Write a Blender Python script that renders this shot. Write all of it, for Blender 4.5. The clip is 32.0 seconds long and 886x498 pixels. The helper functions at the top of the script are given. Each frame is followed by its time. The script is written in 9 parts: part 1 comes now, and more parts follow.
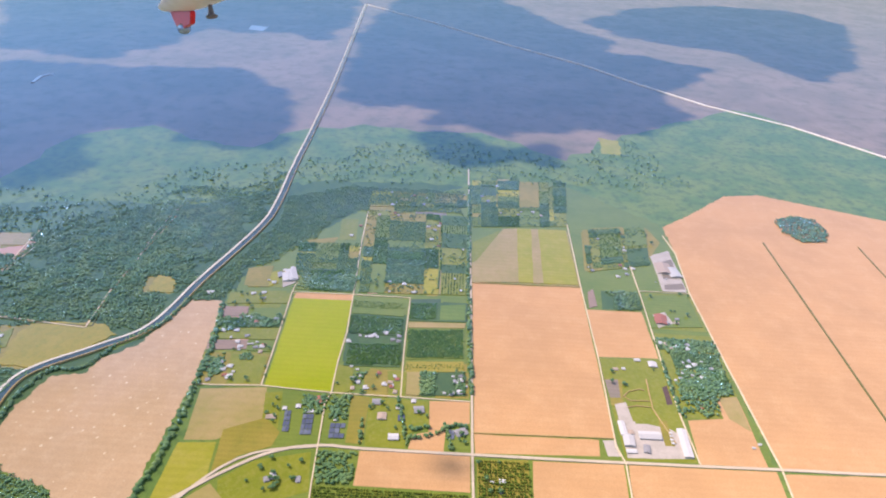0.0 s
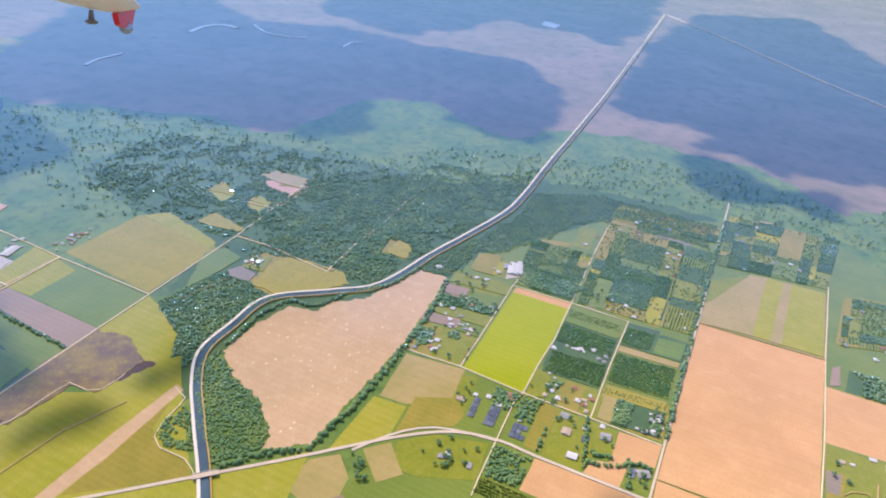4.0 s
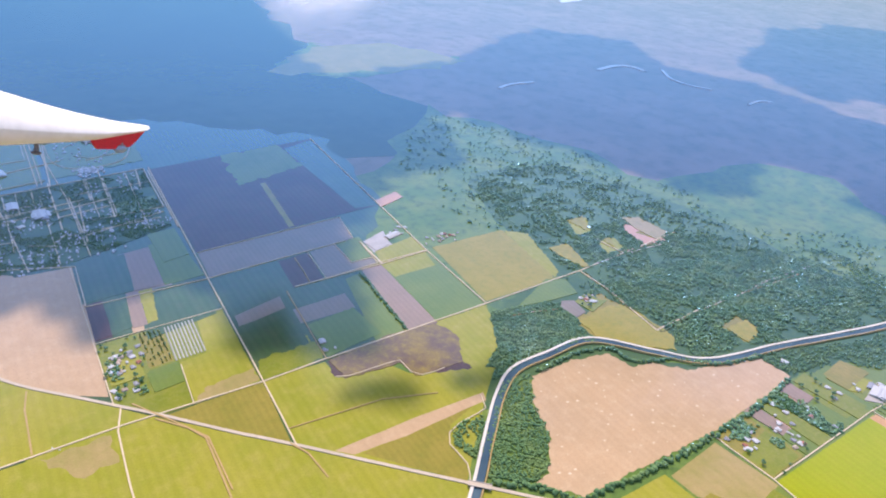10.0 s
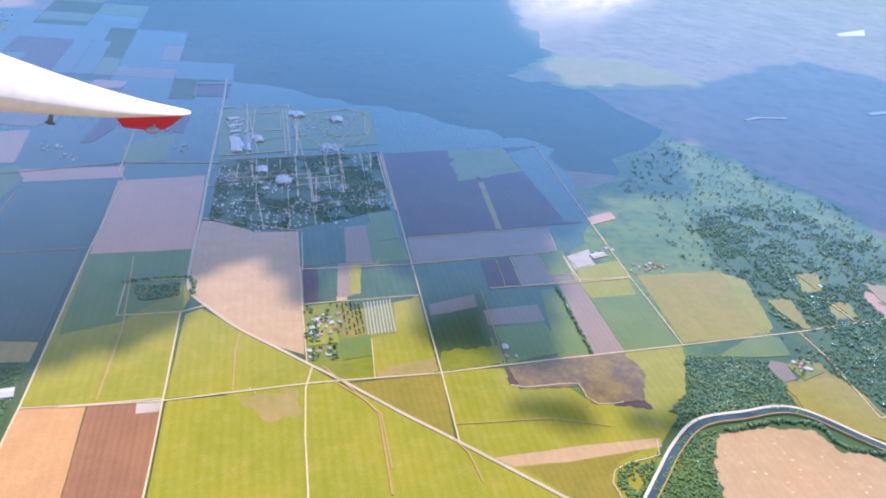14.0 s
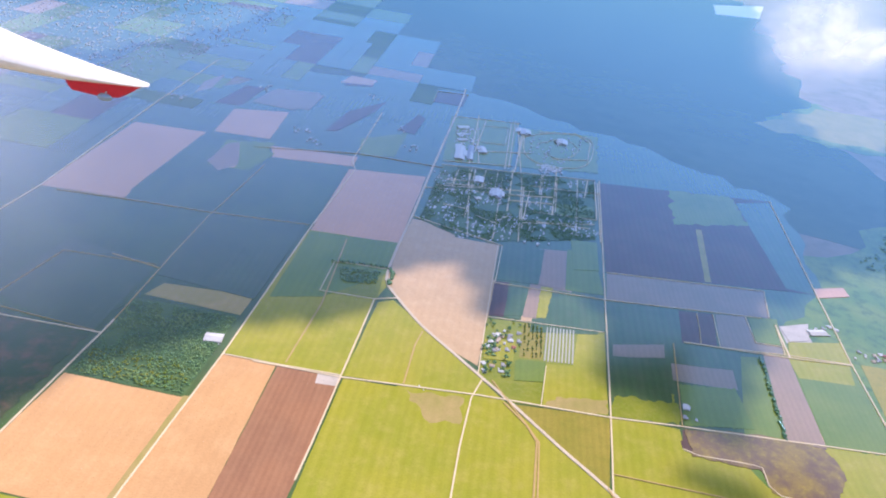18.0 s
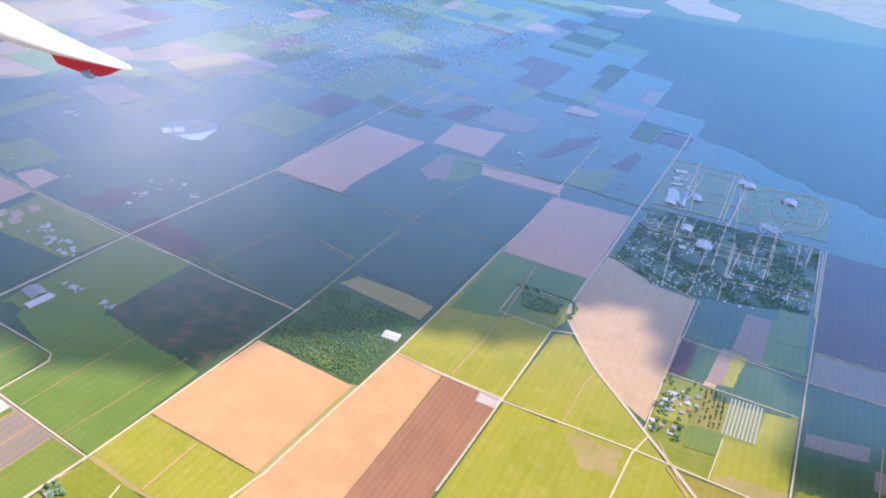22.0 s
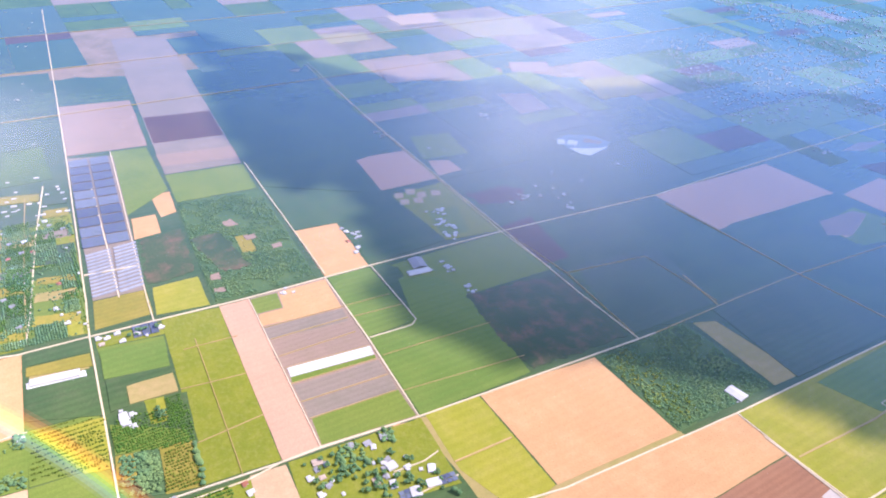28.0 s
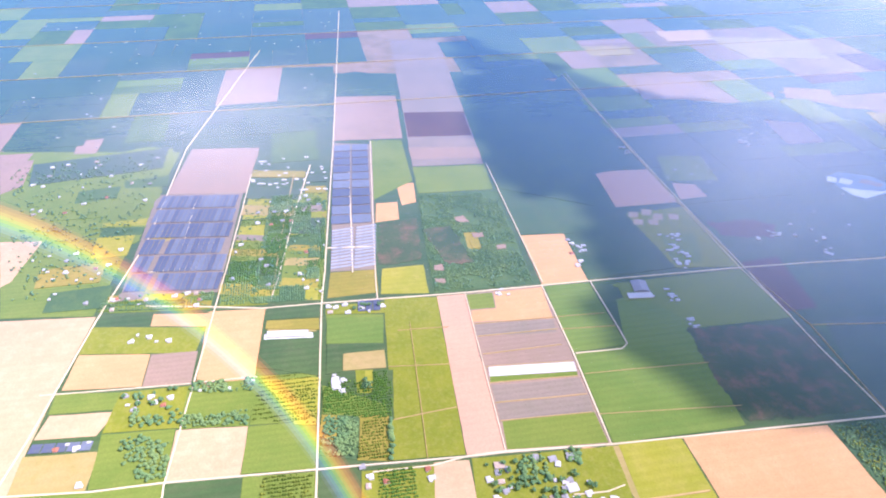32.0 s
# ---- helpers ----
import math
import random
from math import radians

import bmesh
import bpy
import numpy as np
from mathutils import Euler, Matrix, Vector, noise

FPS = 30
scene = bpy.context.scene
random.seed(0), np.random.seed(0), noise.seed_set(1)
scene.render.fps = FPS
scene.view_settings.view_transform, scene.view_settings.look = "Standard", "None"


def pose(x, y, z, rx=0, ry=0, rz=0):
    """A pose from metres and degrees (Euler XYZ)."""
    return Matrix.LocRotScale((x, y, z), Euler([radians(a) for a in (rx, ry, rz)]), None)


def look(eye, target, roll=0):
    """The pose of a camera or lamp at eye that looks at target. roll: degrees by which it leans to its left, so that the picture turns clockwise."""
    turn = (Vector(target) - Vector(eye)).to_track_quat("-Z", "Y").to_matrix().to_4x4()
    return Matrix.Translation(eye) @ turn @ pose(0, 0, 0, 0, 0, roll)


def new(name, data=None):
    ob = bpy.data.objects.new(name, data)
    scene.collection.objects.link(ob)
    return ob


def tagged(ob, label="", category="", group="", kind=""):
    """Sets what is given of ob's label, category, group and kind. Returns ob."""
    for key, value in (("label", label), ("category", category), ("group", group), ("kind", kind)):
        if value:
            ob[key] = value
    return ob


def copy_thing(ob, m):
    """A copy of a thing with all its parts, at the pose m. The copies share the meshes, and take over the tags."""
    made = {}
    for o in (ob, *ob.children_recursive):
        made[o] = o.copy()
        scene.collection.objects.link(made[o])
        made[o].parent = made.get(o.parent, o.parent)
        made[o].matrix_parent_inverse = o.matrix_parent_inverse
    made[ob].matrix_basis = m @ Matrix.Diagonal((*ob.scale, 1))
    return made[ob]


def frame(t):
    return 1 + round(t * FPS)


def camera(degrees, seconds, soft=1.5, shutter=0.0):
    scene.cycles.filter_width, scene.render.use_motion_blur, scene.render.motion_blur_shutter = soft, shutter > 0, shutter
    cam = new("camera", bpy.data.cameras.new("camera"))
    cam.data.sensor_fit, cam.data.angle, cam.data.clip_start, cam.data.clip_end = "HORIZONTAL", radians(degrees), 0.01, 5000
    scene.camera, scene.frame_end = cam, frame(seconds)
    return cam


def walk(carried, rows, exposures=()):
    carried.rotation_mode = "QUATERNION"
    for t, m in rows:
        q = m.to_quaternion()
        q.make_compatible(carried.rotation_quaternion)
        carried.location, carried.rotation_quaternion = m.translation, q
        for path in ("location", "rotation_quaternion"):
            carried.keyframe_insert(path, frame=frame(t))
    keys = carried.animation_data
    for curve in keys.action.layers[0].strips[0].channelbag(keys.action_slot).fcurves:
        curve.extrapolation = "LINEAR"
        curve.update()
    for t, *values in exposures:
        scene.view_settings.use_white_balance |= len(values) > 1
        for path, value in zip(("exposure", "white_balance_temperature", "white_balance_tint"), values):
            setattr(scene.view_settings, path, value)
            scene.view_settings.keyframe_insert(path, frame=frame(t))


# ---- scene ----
from mathutils.geometry import delaunay_2d_cdt

# ---------------------------------------------------------------- camera
PATH = [
    (0, (-58.92, 23.24, 489.53), (29.892, 35.384, 445.209), 3.01),
    (0.5, (-57.43, 20.70, 488.62), (30.519, 37.774, 444.192), 2.94),
    (1, (-55.98, 18.21, 487.83), (31.225, 38.841, 443.460), 3.25),
    (1.5, (-55.01, 15.78, 487.33), (31.061, 40.535, 442.835), 3.85),
    (2, (-53.84, 13.53, 487.30), (30.901, 42.087, 442.534), 4.26),
    (2.5, (-52.52, 11.78, 488.01), (30.510, 44.237, 442.716), 4.89),
    (3, (-50.70, 10.29, 489.08), (30.741, 46.061, 443.393), 5.38),
    (3.5, (-48.61, 8.85, 490.43), (30.776, 48.347, 444.203), 6.14),
    (5.5, (-41.62, 2.49, 496.20), (28.454, 55.583, 448.559), 7.00),
    (6, (-39.72, 0.86, 497.32), (27.854, 56.899, 449.434), 7.09),
    (6.5, (-37.65, -0.50, 498.20), (26.829, 58.906, 450.103), 7.07),
    (7, (-35.32, -1.06, 498.83), (26.223, 61.645, 451.078), 6.88),
    (7.5, (-33.32, -0.87, 499.21), (25.476, 64.780, 451.956), 7.23),
    (8, (-31.53, -0.75, 499.23), (24.467, 67.386, 452.101), 7.28),
    (8.5, (-29.52, -1.10, 499.05), (23.090, 69.803, 452.101), 7.22),
    (9, (-27.27, -2.10, 499.13), (21.959, 71.211, 452.215), 6.98),
    (9.5, (-25.04, -3.92, 499.84), (20.665, 71.642, 452.919), 6.89),
    (10, (-22.82, -5.25, 500.85), (19.398, 72.121, 453.609), 6.58),
    (10.5, (-20.64, -5.70, 501.71), (18.162, 73.234, 454.135), 6.71),
    (11, (-18.51, -5.07, 502.16), (16.981, 75.238, 454.298), 6.78),
    (11.5, (-16.13, -4.24, 502.23), (15.899, 77.284, 453.980), 6.91),
    (12, (-14.38, -3.89, 502.07), (14.586, 78.686, 453.663), 7.06),
    (12.5, (-13.04, -3.85, 501.74), (12.227, 79.829, 453.177), 7.30),
    (13, (-11.95, -3.33, 501.43), (9.844, 81.187, 452.620), 7.49),
    (13.5, (-10.66, -2.62, 501.04), (7.476, 82.598, 451.961), 7.68),
    (15.5, (-2.41, -0.40, 500.03), (1.426, 86.096, 449.994), 8.69),
    (16, (0.00, 0.00, 500.00), (0.000, 86.480, 449.788), 8.63),
    (16.5, (2.76, 0.62, 500.14), (-1.381, 86.913, 449.782), 8.58),
    (17, (5.29, 1.57, 500.33), (-2.553, 87.543, 449.868), 8.54),
    (17.5, (7.60, 2.85, 500.56), (-4.156, 88.296, 449.960), 8.95),
    (18, (9.52, 4.04, 500.71), (-5.098, 89.059, 450.132), 9.37),
    (18.5, (11.14, 5.18, 500.80), (-7.196, 89.444, 450.176), 9.43),
    (19, (13.02, 6.48, 500.95), (-8.654, 89.893, 450.229), 9.50),
    (19.5, (15.07, 8.34, 501.00), (-9.925, 90.763, 450.185), 9.78),
    (20, (17.23, 10.09, 500.94), (-11.047, 91.367, 450.006), 9.88),
    (20.5, (19.14, 11.74, 500.67), (-12.777, 91.595, 449.634), 9.70),
    (21, (21.00, 12.96, 500.61), (-14.053, 91.424, 449.467), 9.67),
    (21.5, (22.72, 13.87, 500.86), (-15.425, 90.774, 449.573), 9.89),
    (22, (24.46, 14.77, 501.30), (-16.569, 90.041, 449.814), 9.81),
    (22.5, (25.74, 15.51, 501.77), (-18.076, 89.019, 450.031), 9.75),
    (23, (26.62, 16.54, 502.09), (-20.223, 88.003, 450.146), 9.45),
    (23.5, (27.45, 17.79, 502.26), (-22.868, 86.603, 449.980), 8.89),
    (24, (28.25, 19.14, 502.21), (-27.001, 83.639, 449.412), 7.67),
    (24.5, (29.20, 20.58, 502.01), (-29.004, 82.211, 448.964), 7.21),
    (25, (29.97, 22.06, 501.47), (-31.079, 80.672, 448.200), 6.67),
    (25.5, (30.51, 23.88, 500.56), (-33.106, 79.528, 447.119), 6.14),
    (27.5, (32.10, 32.43, 493.73), (-40.981, 74.480, 439.955), 4.46),
    (28, (32.81, 34.44, 492.57), (-42.397, 72.473, 438.740), 3.98),
    (28.5, (33.50, 36.14, 491.69), (-43.416, 70.708, 437.932), 3.58),
    (29, (34.03, 37.97, 490.94), (-44.572, 68.428, 437.137), 3.01),
    (29.5, (34.48, 40.20, 490.11), (-45.538, 66.892, 436.401), 2.53),
    (30, (35.02, 42.97, 489.25), (-46.378, 65.543, 435.720), 2.12),
    (30.5, (35.35, 46.09, 488.26), (-46.978, 65.053, 434.765), 1.81),
    (31, (35.35, 49.39, 487.36), (-47.886, 64.065, 433.911), 1.48),
    (31.5, (34.81, 52.58, 486.62), (-48.976, 63.755, 433.186), 1.23),
    (32, (33.93, 55.56, 485.93), (-50.327, 62.025, 432.457), 0.63),
]
cam = camera(63.31, 32.0, soft=2.0)
EXPOSURES = [(0.0, 0.45, 7050, 28), (9.0, 0.60, 6700, 27), (16.0, 0.70, 6700, 27), (23.0, 0.77, 6500, 29), (28.0, 0.80, 6200, 33), (32.0, 0.87, 6050, 36)]
walk(cam, [(t, look(eye, target, roll)) for t, eye, target, roll in PATH], EXPOSURES)

# ---------------------------------------------------------------- light
TO_SUN = Vector((0.204, 0.588, 0.783)).normalized()
world = bpy.data.worlds.new("sky")
scene.world = world
world.use_nodes = True
wn = world.node_tree
sky = wn.nodes.new("ShaderNodeTexSky")
sky.sky_type = "NISHITA"
sky.sun_disc = False
sky.sun_elevation = math.asin(TO_SUN.z)
sky.sun_rotation = math.atan2(TO_SUN.x, TO_SUN.y)
sky.altitude = 400
sky.air_density = 1.3
sky.dust_density = 1.6
sky.ozone_density = 2.0
wn.links.new(sky.outputs["Color"], wn.nodes["Background"].inputs["Color"])
wn.nodes["Background"].inputs["Strength"].default_value = 0.16

sun_data = bpy.data.lights.new("sun", "SUN")
sun_data.energy = 4.1
sun_data.angle = radians(0.36)
sun_data.color = (1.0, 0.92, 0.80)
sun = new("sun", sun_data)
sun.matrix_world = look((0, 0, 900), Vector((0, 0, 900)) - TO_SUN)

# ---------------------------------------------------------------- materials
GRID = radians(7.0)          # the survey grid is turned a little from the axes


class Nodes:
    """Short hand for building node materials."""

    def __init__(self, name):
        self.mat = bpy.data.materials.new(name)
        self.mat.use_nodes = True
        self.nt = self.mat.node_tree
        self.nt.nodes.clear()
        self.out = self.nt.nodes.new("ShaderNodeOutputMaterial")

    def add(self, kind, **inputs):
        n = self.nt.nodes.new(kind)
        for key, value in inputs.items():
            self.put(n, key.replace("_", " "), value)
        return n

    def put(self, n, key, value):
        slot = n.inputs[int(key)] if key.isdigit() else n.inputs[key]
        if isinstance(value, bpy.types.NodeSocket):
            self.nt.links.new(value, slot)
        else:
            slot.default_value = value

    def math(self, op, a, b=0.0):
        n = self.nt.nodes.new("ShaderNodeMath")
        n.operation = op
        self.put(n, "0", a)
        self.put(n, "1", b)
        return n.outputs[0]

    def mix(self, fac, a, b):
        n = self.nt.nodes.new("ShaderNodeMix")
        n.data_type = "RGBA"
        self.nt.links.new(fac, n.inputs[0]) if isinstance(fac, bpy.types.NodeSocket) else self.put(n, "0", fac)
        for slot, v in ((n.inputs[6], a), (n.inputs[7], b)):
            if isinstance(v, bpy.types.NodeSocket):
                self.nt.links.new(v, slot)
            else:
                slot.default_value = (*v[:3], 1)
        return n.outputs[2]

    def ramp(self, x, lo, hi):
        n = self.add("ShaderNodeMapRange", Value=x)
        n.interpolation_type = "SMOOTHSTEP"
        self.put(n, "1", lo)
        self.put(n, "2", hi)
        return n.outputs[0]

    def noise(self, where, scale, detail=3.0, rough=0.55):
        n = self.add("ShaderNodeTexNoise", Vector=where, Scale=scale, Detail=detail, Roughness=rough)
        return n.outputs["Fac"]

    def coords(self, turn=0.0):
        c = self.add("ShaderNodeTexCoord").outputs["Object"]
        if turn:
            m = self.add("ShaderNodeMapping", Vector=c, Rotation=(0, 0, -turn))
            return m.outputs[0]
        return c

    def finish(self, colour, haze_gloss=1.0, rough=0.12, bump=None, height=0.3):
        """Matt ground under a blue grazing sheen that paints distance haze onto the surface."""
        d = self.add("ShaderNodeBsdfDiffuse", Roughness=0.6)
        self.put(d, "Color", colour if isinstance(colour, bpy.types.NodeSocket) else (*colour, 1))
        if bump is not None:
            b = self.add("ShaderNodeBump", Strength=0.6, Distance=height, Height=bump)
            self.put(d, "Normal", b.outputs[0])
        g = self.add("ShaderNodeBsdfAnisotropic", Color=(HAZE_GLOSS[0], HAZE_GLOSS[1], HAZE_GLOSS[2], 1), Roughness=rough)
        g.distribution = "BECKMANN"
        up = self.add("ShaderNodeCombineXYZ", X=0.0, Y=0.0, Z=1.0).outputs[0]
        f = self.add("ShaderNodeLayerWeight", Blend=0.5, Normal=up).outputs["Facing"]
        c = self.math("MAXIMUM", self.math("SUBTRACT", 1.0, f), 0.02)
        k = self.math("SUBTRACT", 1.0, self.math("EXPONENT", self.math("DIVIDE", -HAZE_GLOSS[3], c)))
        floor = 1 - math.exp(-HAZE_GLOSS[3] / 0.67)
        k = self.math("MAXIMUM", self.math("MULTIPLY", self.math("SUBTRACT", k, floor), haze_gloss * HAZE_GLOSS[4] / (1 - floor)), 0.0)
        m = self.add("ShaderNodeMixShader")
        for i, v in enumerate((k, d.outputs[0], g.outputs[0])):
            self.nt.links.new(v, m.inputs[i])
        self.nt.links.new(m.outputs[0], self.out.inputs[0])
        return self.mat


HAZE_GLOSS = (0.205, 0.49, 0.80, 0.7, 0.46)   # colour, thickness and share of the haze painted on at grazing angles


def land(name, a, b, c, patch=70.0, rows=0.0, turn=0.0, depth=0.25, speck=0.35, haze_gloss=1.0):
    """Ground cover: two large tones a and b, flecks of c, and optional crop rows so many metres apart."""
    n = Nodes(name)
    w = n.coords(GRID + turn)
    big = n.ramp(n.noise(w, 1 / patch, 4.0), 0.36, 0.64)
    mid = n.ramp(n.noise(w, 4.3 / patch, 5.0, 0.65), 0.42, 0.75)
    fine = n.noise(w, 0.55, 3.0)
    col = n.mix(big, a, b)
    col = n.mix(n.math("MULTIPLY", mid, speck), col, c)
    col = n.mix(n.math("MULTIPLY", n.ramp(fine, 0.3, 0.75), 0.28), col, tuple(v * 0.55 for v in a))
    if rows:
        s = n.add("ShaderNodeSeparateXYZ", Vector=w)
        wob = n.math("MULTIPLY", n.noise(w, 0.02, 2.0), 1.2)
        x = n.math("ADD", n.math("MULTIPLY", s.outputs[0], 2 * math.pi / rows), wob)
        wave = n.ramp(n.math("SINE", x), -0.7, 0.7)
        wide = n.ramp(n.noise(n.add("ShaderNodeMapping", Vector=w, Scale=(1, 0.03, 1)).outputs[0], 0.09, 3.0), 0.4, 0.62)
        col = n.mix(n.math("MULTIPLY", wave, depth), col, tuple(v * 0.5 for v in b))
        col = n.mix(n.math("MULTIPLY", wide, depth * 0.9), col, c)
    return n.finish(col, haze_gloss, bump=fine)


MAT = {
    "sawgrass": land("sawgrass_marsh", (0.32, 0.24, 0.165), (0.255, 0.20, 0.13), (0.12, 0.135, 0.07), 220, speck=0.65, haze_gloss=0.9),
    "greenmarsh": land("green_marsh", (0.13, 0.225, 0.055), (0.20, 0.275, 0.065), (0.055, 0.11, 0.04), 80, speck=0.75, haze_gloss=0.9),
    "wood": land("woodland_floor", (0.072, 0.14, 0.068), (0.095, 0.17, 0.068), (0.13, 0.19, 0.065), 60, speck=0.5, haze_gloss=0.72),
    "openwood": land("open_woodland_floor", (0.088, 0.16, 0.07), (0.125, 0.205, 0.07), (0.17, 0.24, 0.065), 42, speck=0.6, haze_gloss=0.85),
    "tan": land("bare_tan_soil", (0.59, 0.355, 0.17), (0.53, 0.32, 0.155), (0.65, 0.425, 0.225), 110, 9, speck=0.5, depth=0.05, haze_gloss=0.7),
    "pale": land("bare_pale_soil", (0.545, 0.385, 0.225), (0.505, 0.36, 0.21), (0.63, 0.49, 0.32), 60, 9, speck=0.4, depth=0.05),
    "pink": land("bare_reddish_soil", (0.60, 0.365, 0.24), (0.56, 0.345, 0.23), (0.64, 0.42, 0.28), 80, 8, speck=0.3, depth=0.05),
    "brown": land("tilled_brown_soil", (0.36, 0.185, 0.105), (0.31, 0.165, 0.10), (0.42, 0.24, 0.14), 70, 6, speck=0.3, depth=0.15),
    "mauve": land("dark_fallow_soil", (0.125, 0.075, 0.07), (0.145, 0.09, 0.075), (0.085, 0.085, 0.06), 80, 9, speck=0.4, depth=0.15, haze_gloss=0.9),
    "scrub": land("scrubby_burnt_ground", (0.06, 0.105, 0.05), (0.085, 0.125, 0.055), (0.25, 0.14, 0.095), 110, speck=0.75, haze_gloss=1.05),
    "fallow": land("dry_fallow_soil", (0.36, 0.26, 0.195), (0.32, 0.24, 0.18), (0.28, 0.23, 0.14), 60, 7, speck=0.35, depth=0.1),
    "lush": land("lush_green_crop", (0.135, 0.225, 0.05), (0.16, 0.245, 0.055), (0.21, 0.265, 0.065), 60, 9, speck=0.35, depth=0.14),
    "grey": land("grey_fallow_soil", (0.30, 0.245, 0.195), (0.26, 0.225, 0.175), (0.22, 0.205, 0.13), 60, 7, speck=0.3, depth=0.12),
    "lime": land("young_green_crop", (0.345, 0.335, 0.045), (0.29, 0.31, 0.04), (0.45, 0.385, 0.11), 75, 9, speck=0.5, depth=0.10, haze_gloss=0.85),
    "bright": land("bright_green_crop", (0.30, 0.365, 0.012), (0.34, 0.385, 0.014), (0.40, 0.39, 0.03), 60, 9, speck=0.35, depth=0.09, haze_gloss=0.7),
    "olive": land("dry_olive_grass", (0.29, 0.255, 0.05), (0.35, 0.285, 0.065), (0.20, 0.215, 0.045), 50, 7, speck=0.45, depth=0.14, haze_gloss=0.95),
    "straw": land("straw_coloured_stubble", (0.42, 0.325, 0.14), (0.36, 0.30, 0.11), (0.28, 0.28, 0.08), 45, 11, speck=0.5, depth=0.07),
    "green": land("mid_green_crop", (0.15, 0.225, 0.045), (0.185, 0.25, 0.05), (0.23, 0.27, 0.065), 60, 7, speck=0.4, depth=0.12),
    "deep": land("dark_green_crop", (0.065, 0.125, 0.05), (0.085, 0.15, 0.055), (0.13, 0.15, 0.08), 70, 9, speck=0.4, depth=0.2, haze_gloss=1.2),
    "grass": land("lawn_grass", (0.20, 0.24, 0.03), (0.24, 0.265, 0.035), (0.32, 0.30, 0.09), 22, speck=0.5),
    "road": land("pale_gravel", (0.66, 0.56, 0.385), (0.71, 0.60, 0.42), (0.54, 0.44, 0.27), 30, speck=0.35, haze_gloss=0.6),
    "asphalt": land("worn_pale_asphalt", (0.55, 0.475, 0.36), (0.60, 0.52, 0.40), (0.47, 0.40, 0.30), 40, speck=0.3, haze_gloss=0.7),
    "teal": land("grey_green_crop", (0.085, 0.135, 0.075), (0.10, 0.155, 0.08), (0.13, 0.15, 0.09), 70, 9, speck=0.4, depth=0.15, haze_gloss=1.15),
    "gold": land("golden_grass", (0.33, 0.29, 0.055), (0.37, 0.31, 0.065), (0.21, 0.25, 0.05), 40, speck=0.6, haze_gloss=0.8),
    "burnt": land("burnt_grass", (0.17, 0.12, 0.09), (0.27, 0.20, 0.08), (0.36, 0.29, 0.07), 38, speck=0.6),
    "wetland": land("dark_wetland", (0.075, 0.12, 0.065), (0.06, 0.10, 0.055), (0.10, 0.13, 0.07), 170, speck=0.5, haze_gloss=0.88),
    "levee": land("white_limerock", (0.68, 0.64, 0.56), (0.74, 0.70, 0.62), (0.56, 0.52, 0.44), 30, speck=0.3, haze_gloss=0.35),
    "verge": land("weedy_ditch", (0.10, 0.125, 0.03), (0.14, 0.15, 0.04), (0.22, 0.19, 0.07), 14, speck=0.5),
    "yard": land("pale_concrete_yard", (0.52, 0.47, 0.41), (0.45, 0.41, 0.35), (0.60, 0.55, 0.48), 14, speck=0.4),
    "white": land("bare_white_marl", (0.80, 0.80, 0.78), (0.86, 0.85, 0.82), (0.60, 0.62, 0.62), 25, speck=0.3),
    "water": land("flooded_marl", (0.13, 0.24, 0.27), (0.17, 0.29, 0.32), (0.30, 0.40, 0.42), 18, speck=0.4, haze_gloss=1.0),
    "track": land("sandy_track", (0.52, 0.36, 0.17), (0.46, 0.34, 0.14), (0.38, 0.34, 0.10), 25, speck=0.4),
}

# ---------------------------------------------------------------- helpers for the land


def link(name, bm, mat, parent=None, smooth=False):
    me = bpy.data.meshes.new(name)
    bm.to_mesh(me)
    bm.free()
    if mat:
        me.materials.append(mat)
    if smooth:
        me.shade_smooth()
    ob = new(name, me)
    if parent is not None:
        ob.parent = parent
    return ob


def part(name, bm, material, parent, label=""):
    return tagged(link(name, bm, material, parent), label)


def pairs(flat):
    return [Vector((flat[i], flat[i + 1])) for i in range(0, len(flat), 2)]


def ragged(pts, step, amount, seed):
    """The outline with its sides broken up and pushed about, for edges that nature drew."""
    out = []
    for i, a in enumerate(pts):
        b = pts[(i + 1) % len(pts)]
        k = max(1, int((b - a).length / step))
        side = (b - a).normalized().orthogonal()
        for j in range(k):
            p = a.lerp(b, j / k)
            q = Vector((p.x / (step * 2.2), p.y / (step * 2.2), seed))
            out.append(p + side * amount * noise.fractal(q, 0.6, 2.1, 4) * 1.4)
    return out


def slab(bm, pts, top, bottom=-0.3):
    flat = delaunay_2d_cdt([p.copy() for p in pts], [], [list(range(len(pts)))], 1, 1e-4)
    vs = [bm.verts.new((p.x, p.y, top)) for p in flat[0]]
    for t in flat[2]:
        f = bm.faces.new([vs[k] for k in t])
        f.normal_update()
        if f.normal.z < 0:
            f.normal_flip()
    for a, b in zip(pts, pts[1:] + pts[:1]):
        bm.faces.new([bm.verts.new((q.x, q.y, z)) for q, z in ((a, top), (a, bottom), (b, bottom), (b, top))])


